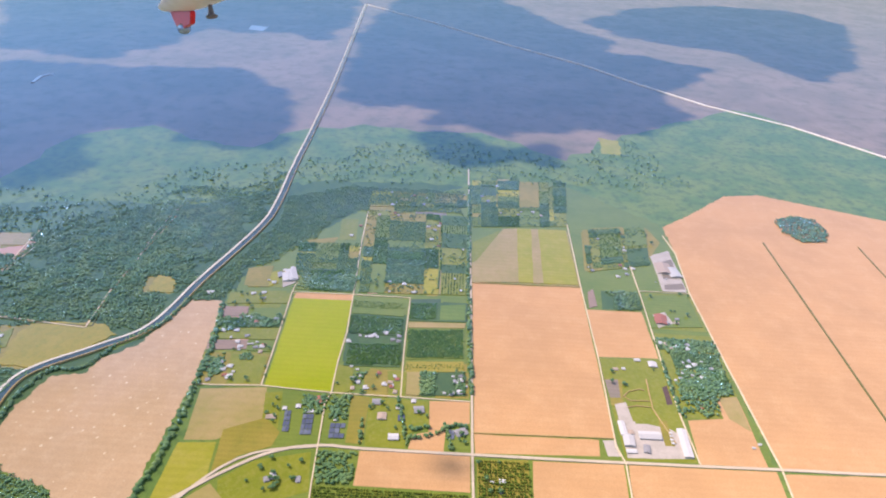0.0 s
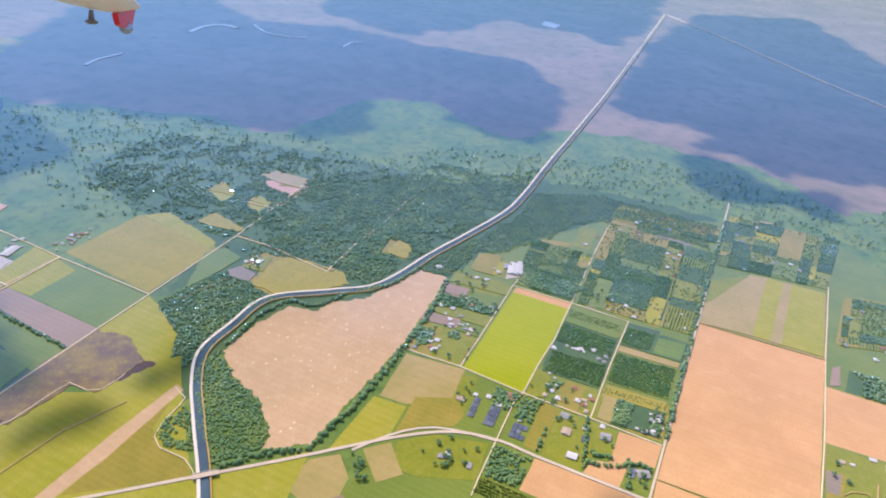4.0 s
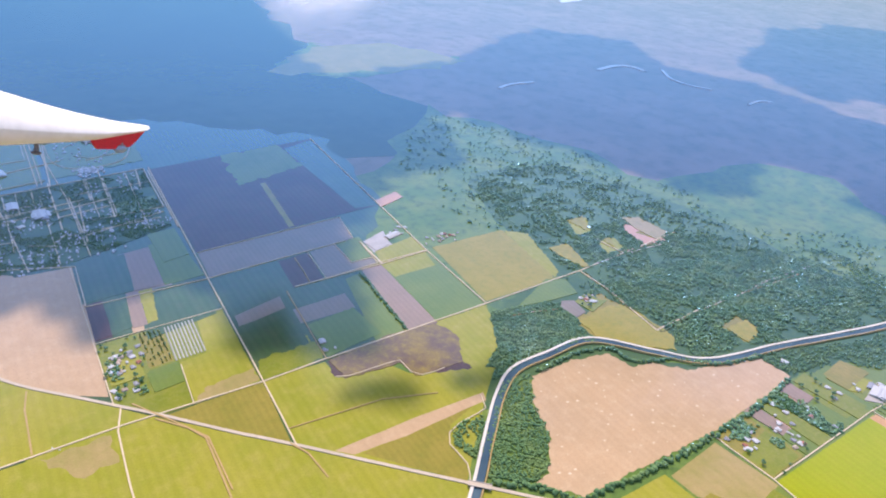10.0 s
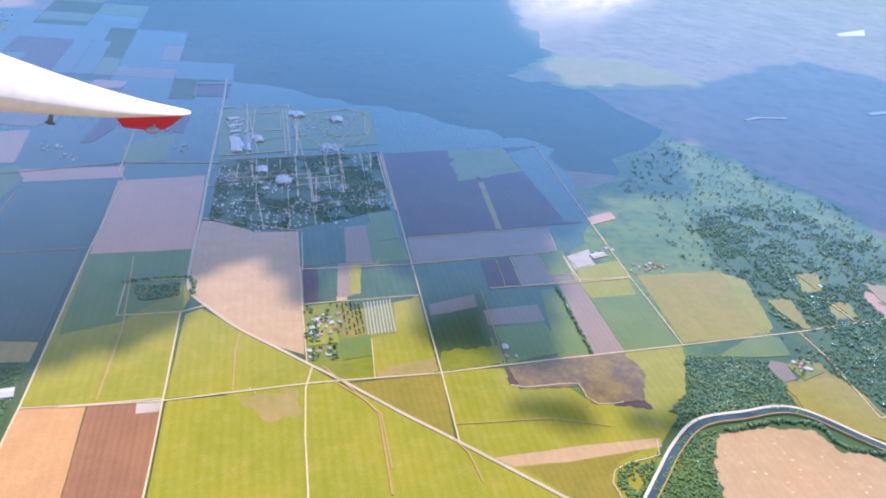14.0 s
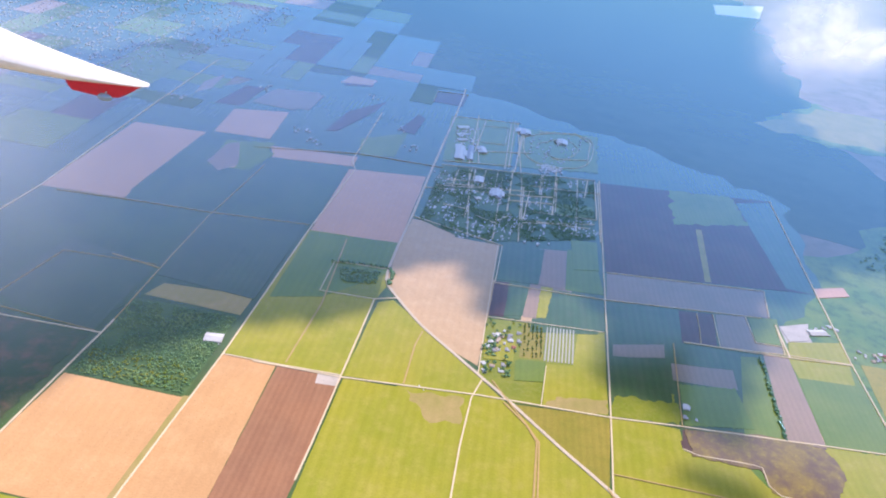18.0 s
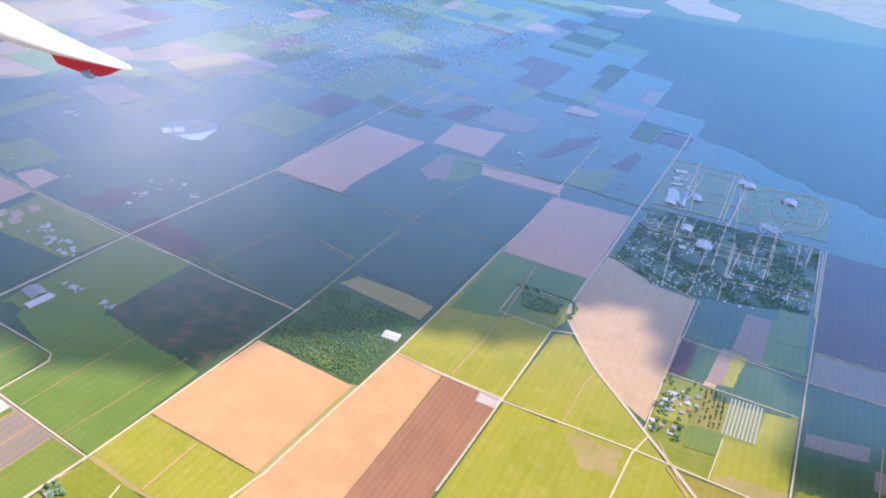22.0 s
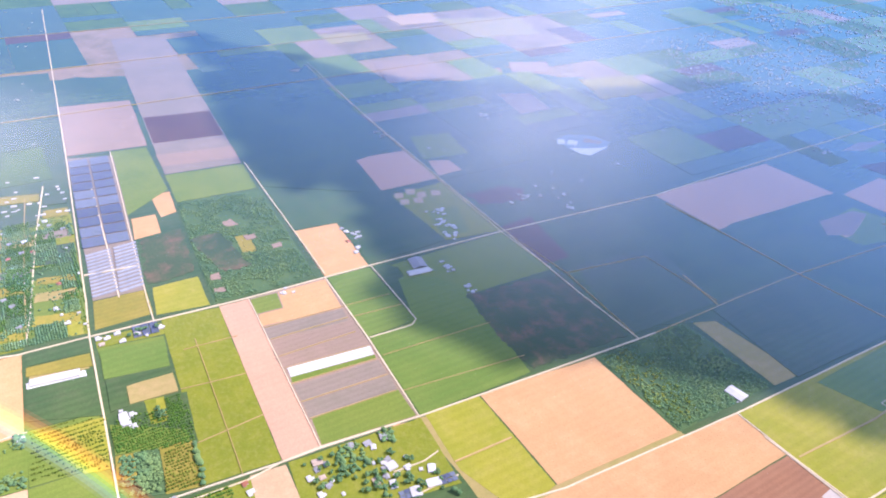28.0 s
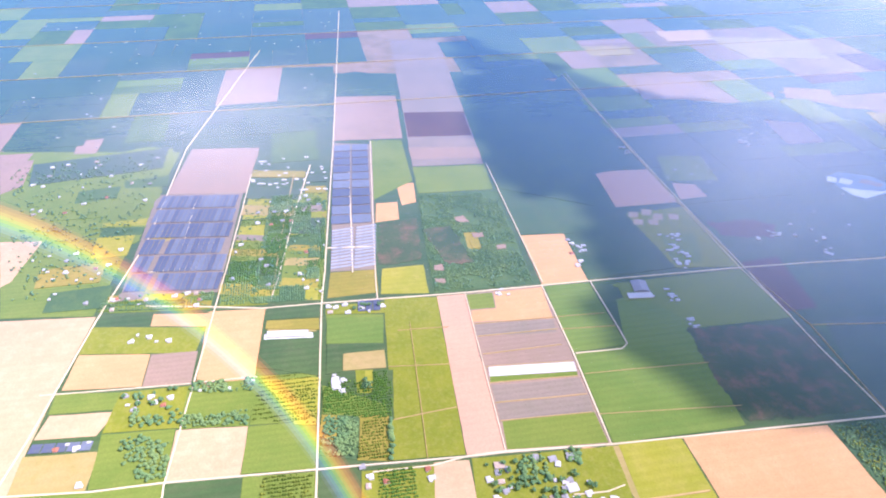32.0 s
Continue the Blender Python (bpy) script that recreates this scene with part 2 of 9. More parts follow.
FIELD_WORDS = {
    "sawgrass": ("sawgrass_marsh", "tan sawgrass marsh with dark wet patches"),
    "greenmarsh": ("marsh", "green wet marsh meadow mottled with shrubs"),
    "wood": ("woodland_floor", "dark green woodland ground under dense trees"),
    "openwood": ("woodland_floor", "mottled green ground between scattered woods and thickets"),
    "tan": ("ploughed_field", "bare tan ploughed field with faint furrows"),
    "pale": ("ploughed_field", "bare pale field with whitish limestone spots"),
    "pink": ("fallow_field", "bare reddish fallow field with straight edges"),
    "brown": ("tilled_field", "freshly tilled brown field with fine furrows"),
    "mauve": ("fallow_field", "dark fallow field with weedy stripes"),
    "scrub": ("scrubland", "dark scrubby field with brown burnt patches"),
    "fallow": ("fallow_field", "dry brownish fallow strip with faint furrows"),
    "lush": ("crop_field", "lush green crop field with a track across"),
    "grey": ("fallow_field", "greyish fallow field edged by gravel tracks"),
    "lime": ("crop_field", "yellow-green field of young crop with faint rows"),
    "bright": ("crop_field", "bright green crop field with even rows"),
    "olive": ("pasture", "dry olive-green grass field with worn streaks"),
    "straw": ("stubble_field", "straw-coloured stubble field with pale stripes"),
    "green": ("crop_field", "mid-green crop field with visible rows"),
    "deep": ("crop_field", "dark green crop field in close rows"),
    "grass": ("meadow", "grassy plot between farm lots"),
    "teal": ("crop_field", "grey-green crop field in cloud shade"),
    "gold": ("pasture", "golden dry grass field with green edges"),
    "burnt": ("rough_grass", "brown burnt grass turning golden"),
    "wetland": ("wetland", "dark wet prairie whose tone deepens the cloud shade"),
    "white": ("marl_pit", "bare white marl ground beside water"),
    "water": ("pond", "pale blue-green flooded marl pit"),
    "yard": ("yard", "pale concrete and gravel yard"),
}
count = 0
PLOT_KINDS = []
PLOTS = []          # outline, box and height of every plot laid so far


def ground_at(p, skip=0):
    """Height of the topmost plot at a place, and how many plots past the first few lie there."""
    z, n = 0.0, 0
    for k, (pts, x0, x1, y0, y1, top) in enumerate(PLOTS):
        if x0 <= p.x <= x1 and y0 <= p.y <= y1 and inside(pts, p):
            z, n = max(z, top), n + (k >= skip)
    return z, n


def wooded(p):
    """Whether the topmost plot at a place is woodland or open marsh, not a clearing."""
    z, top = -1.0, "wood"
    for k, (pts, x0, x1, y0, y1, h) in enumerate(PLOTS):
        if h > z and x0 <= p.x <= x1 and y0 <= p.y <= y1 and inside(pts, p):
            z, top = h, PLOT_KINDS[k]
    return top in ("wood", "openwood", "greenmarsh", "green", "sawgrass")


def field(kind, *flat, wild=0.0, top=None):
    global count
    count += 1
    pts = pairs(flat)
    if wild:
        pts = ragged(pts, wild * 1.6, wild, count * 3.7)
    else:
        pts = ragged(pts, 14.0, 0.5, count * 3.7)
    bm = bmesh.new()
    top = top or 0.08 + 0.0015 * count
    slab(bm, pts, top)
    PLOTS.append((pts, min(p.x for p in pts), max(p.x for p in pts), min(p.y for p in pts), max(p.y for p in pts), top))
    PLOT_KINDS.append(kind)
    name, label = FIELD_WORDS[kind]
    return tagged(link(name, bm, MAT[kind]), label, "field", kind="structure")


def ribbon(bm, pts, width, top, bottom=-0.3, lift=0.0):
    """A strip of ground along a line, with mitred bends."""
    n = len(pts)
    ring = []
    for i, p in enumerate(pts):
        a, b = pts[max(0, i - 1)], pts[min(n - 1, i + 1)]
        d = (b - a).normalized()
        side = Vector((-d.y, d.x)) * width / 2
        ring.append((p + side, p - side))
    rows = []
    for l, r in ring:
        rows.append([bm.verts.new((l.x, l.y, bottom)), bm.verts.new((l.x, l.y, top)),
                     bm.verts.new((r.x, r.y, top)), bm.verts.new((r.x, r.y, bottom))])
    for a, b in zip(rows, rows[1:]):
        for k in range(3):
            bm.faces.new((a[k], a[k + 1], b[k + 1], b[k]))
    for f in bm.faces:
        if f.normal.z < 0:
            f.normal_flip()


def smooth_line(pts, step=12.0):
    """A rounded course through the given points."""
    out = []
    n = len(pts)
    for i in range(n - 1):
        p0, p1, p2, p3 = pts[max(0, i - 1)], pts[i], pts[i + 1], pts[min(n - 1, i + 2)]
        k = max(1, int((p2 - p1).length / step))
        for j in range(k):
            t = j / k
            out.append(0.5 * (2 * p1 + (p2 - p0) * t + (2 * p0 - 5 * p1 + 4 * p2 - p3) * t * t
                              + (3 * p1 - p0 - 3 * p2 + p3) * t ** 3))
    out.append(pts[-1])
    return out


ROAD_WORDS = {
    "road": ("gravel_road", "pale gravel farm road between fields"),
    "asphalt": ("road", "worn pale grey asphalt country road"),
    "white": ("marl_channel", "white strip painted as the glint of winding marsh water"),
    "levee": ("levee_road", "white limerock levee road across the marsh"),
    "verge": ("ditch", "narrow weedy ditch across a bare field"),
    "track": ("track", "narrow sandy farm track across a crop"),
}
roads = 0


def road(kind, width, *flat, bend=False):
    global roads
    roads += 1
    pts = pairs(flat)
    pts = smooth_line(pts) if bend else [q for a, b in zip(pts, pts[1:]) for q in (a.lerp(b, j / max(1, int((b - a).length / 25)))
                                         for j in range(max(1, int((b - a).length / 25))))] + [pts[-1]]
    pts = [p + 0.35 * Vector((noise.noise((p.x * 0.05, p.y * 0.05, 1)), noise.noise((p.x * 0.05, p.y * 0.05, 9)))) for p in pts]
    bm = bmesh.new()
    ribbon(bm, pts, width, 1.0 + 0.002 * roads, 0.0)
    name, label = ROAD_WORDS[kind]
    return tagged(link(name, bm, MAT[kind]), label, "road", kind="structure")


# ---------------------------------------------------------------- plants and buildings


def leaf_material(name, a, b, c):
    n = Nodes(name)
    w = n.coords()
    g = n.add("ShaderNodeNewGeometry")
    o = n.add("ShaderNodeObjectInfo")
    pick = n.math("FRACT", n.math("ADD", g.outputs["Random Per Island"], o.outputs["Random"]))
    col = n.mix(pick, a, b)
    col = n.mix(n.math("MULTIPLY", n.ramp(n.noise(w, 1.3, 3.0), 0.45, 0.75), 0.45), col, c)
    col = n.mix(n.math("MULTIPLY", n.ramp(n.noise(w, 0.035, 4.0), 0.42, 0.66), 0.6), col, c)
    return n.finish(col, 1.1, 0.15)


def plain(name, colour, other=None, scale=0.6, haze_gloss=1.0, rough=0.15):
    """Painted, roofed or built surfaces with stains and a second tone."""
    n = Nodes(name)
    w = n.coords()
    o = n.add("ShaderNodeObjectInfo")
    other = other or tuple(v * 0.72 for v in colour)
    col = n.mix(n.ramp(n.noise(w, scale, 4.0), 0.4, 0.72), colour, other)
    col = n.mix(n.math("MULTIPLY", o.outputs["Random"], 0.35), col, tuple(v * 0.6 for v in colour))
    return n.finish(col, haze_gloss, rough)


MAT["leaf"] = leaf_material("broad_leaves", (0.085, 0.18, 0.09), (0.125, 0.24, 0.095), (0.20, 0.29, 0.095))
MAT["bush"] = leaf_material("grove_leaves", (0.06, 0.11, 0.02), (0.12, 0.18, 0.03), (0.24, 0.25, 0.04))
MAT["crop"] = leaf_material("nursery_plants", (0.05, 0.13, 0.03), (0.09, 0.19, 0.03), (0.13, 0.22, 0.04))
MAT["bark"] = plain("grey_bark", (0.16, 0.12, 0.085))
MAT["wall"] = plain("pale_stucco", (0.62, 0.57, 0.49))
MAT["roof_white"] = plain("white_painted_roof", (0.60, 0.60, 0.59), (0.54, 0.54, 0.54))
MAT["roof_far"] = plain("far_roofs", (0.52, 0.53, 0.54), (0.32, 0.34, 0.35))
MAT["roof_grey"] = plain("grey_shingle_roof", (0.36, 0.36, 0.37), (0.26, 0.26, 0.27))
MAT["roof_tan"] = plain("sun_bleached_roof", (0.52, 0.42, 0.33), (0.42, 0.33, 0.26))
MAT["roof_red"] = plain("red_clay_roof", (0.42, 0.17, 0.11), (0.34, 0.15, 0.10))
n = Nodes("shade_cloth")
w = n.coords()
o = n.add("ShaderNodeObjectInfo")
col = n.mix(n.ramp(o.outputs["Random"], 0.15, 1.0), (0.10, 0.12, 0.185), (0.17, 0.20, 0.265))
col = n.mix(n.math("MULTIPLY", n.ramp(n.noise(w, 0.25, 4.0), 0.4, 0.7), 0.4), col, (0.13, 0.17, 0.14))
MAT["shade"] = n.finish(col, 1.0, 0.15)
MAT["film"] = plain("white_plastic_film", (0.36, 0.38, 0.42), (0.28, 0.31, 0.36), 0.3)
MAT["mulch"] = plain("dusty_plastic_mulch", (0.46, 0.45, 0.38), (0.38, 0.38, 0.28), 0.3)
MAT["steel"] = plain("galvanised_steel", (0.45, 0.46, 0.47))
MAT["glassdark"] = plain("dark_window_glass", (0.03, 0.04, 0.05))
MAT["car"] = plain("car_paint", (0.68, 0.68, 0.68), (0.6, 0.6, 0.6))


def blob(detail, seed, squash=0.8, rough=0.28):
    """A lumpy leaf clump round the origin: arrays of its corners and triangles."""
    bm = bmesh.new()
    bmesh.ops.create_icosphere(bm, subdivisions=detail, radius=1.0)
    for v in bm.verts:
        k = 1 + rough * noise.noise(v.co * 1.7 + Vector((seed * 3.1, seed, 0)))
        k += rough * 0.7 * noise.noise(v.co * 4.0 + Vector((0, seed * 2.3, 7)))
        v.co *= k
        v.co.z *= squash
    vs = np.array([v.co[:] for v in bm.verts])
    fs = np.array([[w.index for w in f.verts] for f in bm.faces])
    bm.free()
    return vs, fs


BLOBS = [blob(2, s) for s in range(6)]
LOW = [blob(1, s + 20, 0.8, 0.4) for s in range(6)]


def scatter_mesh(name, places, sizes, mat, kinds, seed, tall=1.0):
    """One mesh of many clumps, each turned and stretched by itself."""
    rng = np.random.default_rng(seed)
    verts, faces, base = [], [], 0
    for (x, y, z), s in zip(places, sizes):
        vs, fs = kinds[rng.integers(len(kinds))]
        a = rng.uniform(0, 6.28)
        k = rng.uniform(0.8, 1.25, 3) * s
        v = vs * (k[0], k[1], k[2] * tall)
        c, d = math.cos(a), math.sin(a)
        v = np.stack([v[:, 0] * c - v[:, 1] * d + x, v[:, 0] * d + v[:, 1] * c + y, v[:, 2] + z], 1)
        verts.append(v)
        faces.append(fs + base)
        base += len(vs)
    me = bpy.data.meshes.new(name)
    if verts:
        v, f = np.concatenate(verts), np.concatenate(faces)
        me.vertices.add(len(v))
        me.vertices.foreach_set("co", v.ravel())
        me.loops.add(f.size)
        me.loops.foreach_set("vertex_index", f.ravel())
        me.polygons.add(len(f))
        me.polygons.foreach_set("loop_start", np.arange(0, f.size, 3))
        me.update(calc_edges=True)
        me.shade_smooth()
    me.materials.append(mat)
    return new(name, me)


def inside(pts, p):
    hit, n = False, len(pts)
    for i in range(n):
        a, b = pts[i], pts[i - 1]
        if (a.y > p.y) != (b.y > p.y) and p.x < (b.x - a.x) * (p.y - a.y) / (b.y - a.y) + a.x:
            hit = not hit
    return hit


def spots(pts, n, rng, gap=0.0):
    x0, x1 = min(p.x for p in pts), max(p.x for p in pts)
    y0, y1 = min(p.y for p in pts), max(p.y for p in pts)
    out, tries = [], 0
    while len(out) < n and tries < n * 12:
        tries += 1
        p = Vector((rng.uniform(x0, x1), rng.uniform(y0, y1)))
        if inside(pts, p) and (not gap or all((p - q).length > gap for q in out)):
            out.append(p)
    return out


def area_of(pts):
    return abs(sum(a.x * b.y - b.x * a.y for a, b in zip(pts, pts[1:] + pts[:1]))) / 2


groves = 0


def grove(spacing, size, *flat, wild=6.0, mat="leaf", low=False, gaps=0.0, tall=1.0, clear=False, label="dense dark green subtropical woodland canopy", name="woodland"):
    """A wood seen from far above: its canopy as many separate clumps."""
    global groves
    groves += 1
    rng = random.Random(groves)
    pts = ragged(pairs(flat), max(4.0, wild * 1.5), wild, groves * 1.9)
    where = spots(pts, int(area_of(pts) / spacing ** 2), rng)
    if gaps:
        where = [p for p in where if noise.fractal((p.x / 45, p.y / 45, groves), 0.6, 2, 4) > -0.45 + gaps]
    if clear:
        where = [p for p in where if wooded(p)]
    sizes = [size * rng.uniform(0.6, 1.25) for _ in where]
    places = [(p.x, p.y, 0.8 + s * rng.uniform(0.3, 0.9)) for p, s in zip(where, sizes)]
    ob = scatter_mesh(name, places, sizes, MAT[mat], LOW if low else BLOBS[:3] + LOW, groves, 0.42 * tall if low else 0.55 * tall)
    return tagged(ob, label, "trees", kind="stuff")


def orchard(row, gap, size, *flat, turn=0.0, mat="bush", missing=0.12, label="orchard of low fruit trees in straight rows", name="orchard"):
    global groves
    groves += 1
    rng = random.Random(groves)
    pts = pairs(flat)
    mid = sum(pts, Vector((0, 0))) / len(pts)
    far = max((p - mid).length for p in pts)
    c, s = math.cos(GRID + turn), math.sin(GRID + turn)
    places, sizes = [], []
    for i in range(int(-far / row), int(far / row) + 1):
        for j in range(int(-far / gap), int(far / gap) + 1):
            u, v = i * row + rng.uniform(-0.1, 0.1) * row, j * gap + rng.uniform(-0.2, 0.2) * gap
            p = mid + Vector((u * c - v * s, u * s + v * c))
            if inside(pts, p) and rng.random() > missing:
                k = size * rng.uniform(0.7, 1.15)
                places.append((p.x, p.y, 1.0 + k * 0.4))
                sizes.append(k)
    return tagged(scatter_mesh(name, places, sizes, MAT[mat], LOW, groves), label, "orchard", kind="stuff")


def hedge(width, size, *flat, label="belt of dark trees along a field edge", name="tree_belt", mat="leaf"):
    global groves
    groves += 1
    rng = random.Random(groves)
    pts = smooth_line(pairs(flat), 4.0)
    places, sizes = [], []
    for a, b in zip(pts, pts[1:]):
        d = b - a
        for _ in range(max(1, int(d.length * width / (size * size * 1.6)))):
            p = a + d * rng.random() + d.normalized().orthogonal() * rng.uniform(-0.5, 0.5) * width
            k = size * rng.uniform(0.55, 1.2)
            places.append((p.x, p.y, 1.0 + k * 0.5))
            sizes.append(k)
    return tagged(scatter_mesh(name, places, sizes, MAT[mat], BLOBS[:2] + LOW, groves), label, "trees", kind="stuff")


def box(bm, x0, x1, y0, y1, z0, z1):
    vs = [bm.verts.new((x, y, z)) for z in (z0, z1) for x, y in ((x0, y0), (x1, y0), (x1, y1), (x0, y1))]
    for f in ((3, 2, 1, 0), (4, 5, 6, 7), (0, 1, 5, 4), (1, 2, 6, 5), (2, 3, 7, 6), (3, 0, 4, 7)):
        bm.faces.new([vs[i] for i in f])


def gable(bm, w, l, z, rise, over, hip=0.0):
    """A pitched roof with eaves and thickness; hip pulls the ridge ends in."""
    for dz in (0.0, -0.12):
        x, y = w / 2 + over, l / 2 + over
        a = [bm.verts.new((sx * x, sy * y, z + dz)) for sx, sy in ((-1, -1), (1, -1), (1, 1), (-1, 1))]
        r0, r1 = bm.verts.new((0, -y + hip, z + rise + dz)), bm.verts.new((0, y - hip, z + rise + dz))
        bm.faces.new((a[0], r0, r1, a[3]) if dz else (a[3], r1, r0, a[0]))
        bm.faces.new((a[1], a[2], r1, r0))
        bm.faces.new((a[0], a[1], r0))
        bm.faces.new((a[2], a[3], r1))
    bmesh.ops.recalc_face_normals(bm, faces=bm.faces)


def make_house(w, l, h, rise, roof, hip, wing, words):
    """A small one-storey house with pitched roof, doors, windows and a side wing."""
    top = tagged(new("house"), words, "house", "farm houses")
    b = bmesh.new()
    box(b, -w / 2, w / 2, -l / 2, l / 2, 0, h)
    part("wall", b, MAT["wall"], top)
    b = bmesh.new()
    gable(b, w, l, h, rise, 0.25, hip)
    part("roof", b, MAT[roof], top)
    if wing:
        b = bmesh.new()
        box(b, w / 2, w / 2 + wing, -l / 2 + 0.4, 0.3, 0, h * 0.85)
        part("wing", b, MAT["wall"], top)
        b = bmesh.new()
        box(b, w / 2, w / 2 + wing + 0.2, -l / 2 + 0.2, 0.5, h * 0.85, h * 0.85 + 0.14)
        part("wing_roof", b, MAT[roof], top)
    b = bmesh.new()
    box(b, -w / 2 - 0.04, -w / 2 + 0.02, -0.2, 0.2, 0, 0.75)
    part("door", b, MAT["bark"], top)
    for y in (-l * 0.32, l * 0.32):
        b = bmesh.new()
        box(b, -w / 2 - 0.04, -w / 2 + 0.02, y - 0.22, y + 0.22, 0.3, 0.7)
        part("window", b, MAT["glassdark"], top)
    return top


def make_tree(height, wide, seed, words):
    """A tapered trunk with limbs and a ragged crown of leaf clumps."""
    rng = random.Random(seed)
    top = tagged(new("tree"), words, "tree", "single trees")
    b = bmesh.new()
    stems = [((0, 0, 0), (0.05 * height, 0, height * 0.62), 0.045 * height)]
    for k in range(4):
        a = k * 1.57 + rng.uniform(0, 1)
        stems.append(((0.03, 0, height * rng.uniform(0.3, 0.45)), (math.cos(a) * wide * 0.6, math.sin(a) * wide * 0.6, height * rng.uniform(0.6, 0.8)), 0.022 * height))
    for p, q, r in stems:
        p, q = Vector(p), Vector(q)
        m = Matrix.Translation((p + q) / 2) @ (q - p).to_track_quat("Z", "Y").to_matrix().to_4x4()
        bmesh.ops.create_cone(b, segments=6, radius1=r, radius2=r * 0.45, depth=(q - p).length, matrix=m)
    part("trunk", b, MAT["bark"], top)
    places, sizes = [], []
    for k in range(26):
        d = Vector((rng.gauss(0, 1), rng.gauss(0, 1), rng.gauss(0, 0.8))).normalized() * rng.uniform(0.25, 1.0)
        places.append((d.x * wide, d.y * wide, height * 0.66 + d.z * height * 0.3))
        sizes.append(wide * rng.uniform(0.2, 0.42))
    crown = scatter_mesh("crown", places, sizes, MAT["leaf"], LOW, seed)
    crown.parent = top
    return top


STORE = pose(0, 0, -400)          # first of each kind is moved to its place when it is used
HOUSES = [
    (make_house(3.9, 6.0, 1.2, 0.8, "roof_white", 1.6, 2.0, "white-roofed farmhouse with pale walls in a grassy lot"), [0]),
    (make_house(3.5, 5.4, 1.1, 0.7, "roof_grey", 0.0, 1.6, "grey gabled farmhouse with a low side wing"), [0]),
    (make_house(4.2, 5.6, 1.2, 0.85, "roof_tan", 1.8, 0.0, "bleached hip-roofed house among trees"), [0]),
    (make_house(2.3, 3.2, 1.0, 0.55, "roof_white", 0.0, 0.0, "small white outbuilding beside a farm"), [0]),
    (make_house(3.6, 5.0, 1.2, 0.8, "roof_red", 1.5, 1.4, "red-roofed farmhouse with pale walls"), [0]),
]
TREES = [
    (make_tree(4.2, 1.9, 1, "round dark green broadleaf tree beside a lot"), [0]),
    (make_tree(5.0, 2.3, 2, "tall spreading broadleaf tree with ragged crown"), [0]),
    (make_tree(3.2, 1.6, 3, "small leafy tree in a farm garden"), [0]),
    (make_tree(5.6, 2.8, 4, "large old shade tree with a wide crown"), [0]),
]


def use(store, k, m):
    first, used = store[k]
    used[0] += 1
    if used[0] == 1:
        first.matrix_basis = m
        return first
    return copy_thing(first, m)


lots = 0


def houses(n, *flat, pick=(0, 0, 0, 1, 2, 3, 3, 3, 1, 4), gap=9.0):
    global lots
    lots += 1
    rng = random.Random(lots * 7)
    for p in spots(pairs(flat), n, rng, gap):
        use(HOUSES, rng.choice(pick), pose(p.x, p.y, ground_at(p)[0], 0, 0, 7 + 90 * rng.randrange(4) + rng.uniform(-6, 6)))


def trees(n, *flat, gap=2.5):
    global lots
    lots += 1
    rng = random.Random(lots * 11)
    for p in spots(pairs(flat), n, rng, gap):
        use(TREES, rng.randrange(4), pose(p.x, p.y, ground_at(p)[0] - 0.1, 0, 0, rng.uniform(0, 360)) )


def plots(nx, ny, *flat, busy=0.5):
    """A block of narrow smallholdings: nursery woods, rows, grass and a house here and there."""
    global lots
    lots += 1
    rng = random.Random(lots * 13)
    a, b, c, d = pairs(flat)
    level = 0.75 + 0.0004 * lots

    def at(u, v):
        return a.lerp(b, u).lerp(d.lerp(c, u), v)

    cols = [0.0] + sorted(rng.uniform(0.05, 0.95) for _ in range(nx - 1)) + [1.0]
    for u0, u1 in zip(cols, cols[1:]):
        cuts = [0.0] + sorted(rng.uniform(0.04, 0.96) for _ in range(ny - 1)) + [1.0]
        for v0, v1 in zip(cuts, cuts[1:]):
            q = [at(u0, v0), at(u1, v0), at(u1, v1), at(u0, v1)]
            if area_of(q) < 40:
                continue
            flat4 = [w for p in q for w in p]
            pick = rng.random()
            way = rng.choice((0.0, 1.5708))
            if pick < busy:
                field(rng.choice(("wood", "green", "wood")), *flat4, top=level)
                orchard(rng.uniform(2.2, 2.9), 1.8, rng.uniform(1.0, 1.4), *flat4, mat=rng.choice(("leaf", "leaf", "crop")),
                        missing=rng.uniform(0.05, 0.3), turn=way, label="close-planted nursery trees in a narrow lot", name="nursery_trees")
            elif pick < busy + 0.2:
                field(rng.choice(("green", "green", "grass")), *flat4, top=level)
                orchard(rng.uniform(3.2, 4.4), 2.4, 0.9, *flat4, mat=rng.choice(("crop", "leaf")), missing=0.25, turn=way)
            elif pick < busy + 0.4:
                field(rng.choice(("green", "olive", "grass", "wood", "lime")), *flat4, top=level)
                grove(6.0, 1.5, *flat4, wild=0.5, low=True, gaps=0.2, label="scattered small trees on a grassy lot", name="scattered_trees")
            elif pick < busy + 0.5:
                field(rng.choice(("straw", "olive", "green", "olive")), *flat4, top=level)
            else:
                field(rng.choice(("grass", "olive", "grass", "green")), *flat4, top=level)
                houses(rng.randrange(1, 3), *flat4, gap=5.0)
                grove(5.0, 1.5, *flat4, wild=0.5, low=True, gaps=0.15, label="garden trees round a farm lot", name="garden_trees")


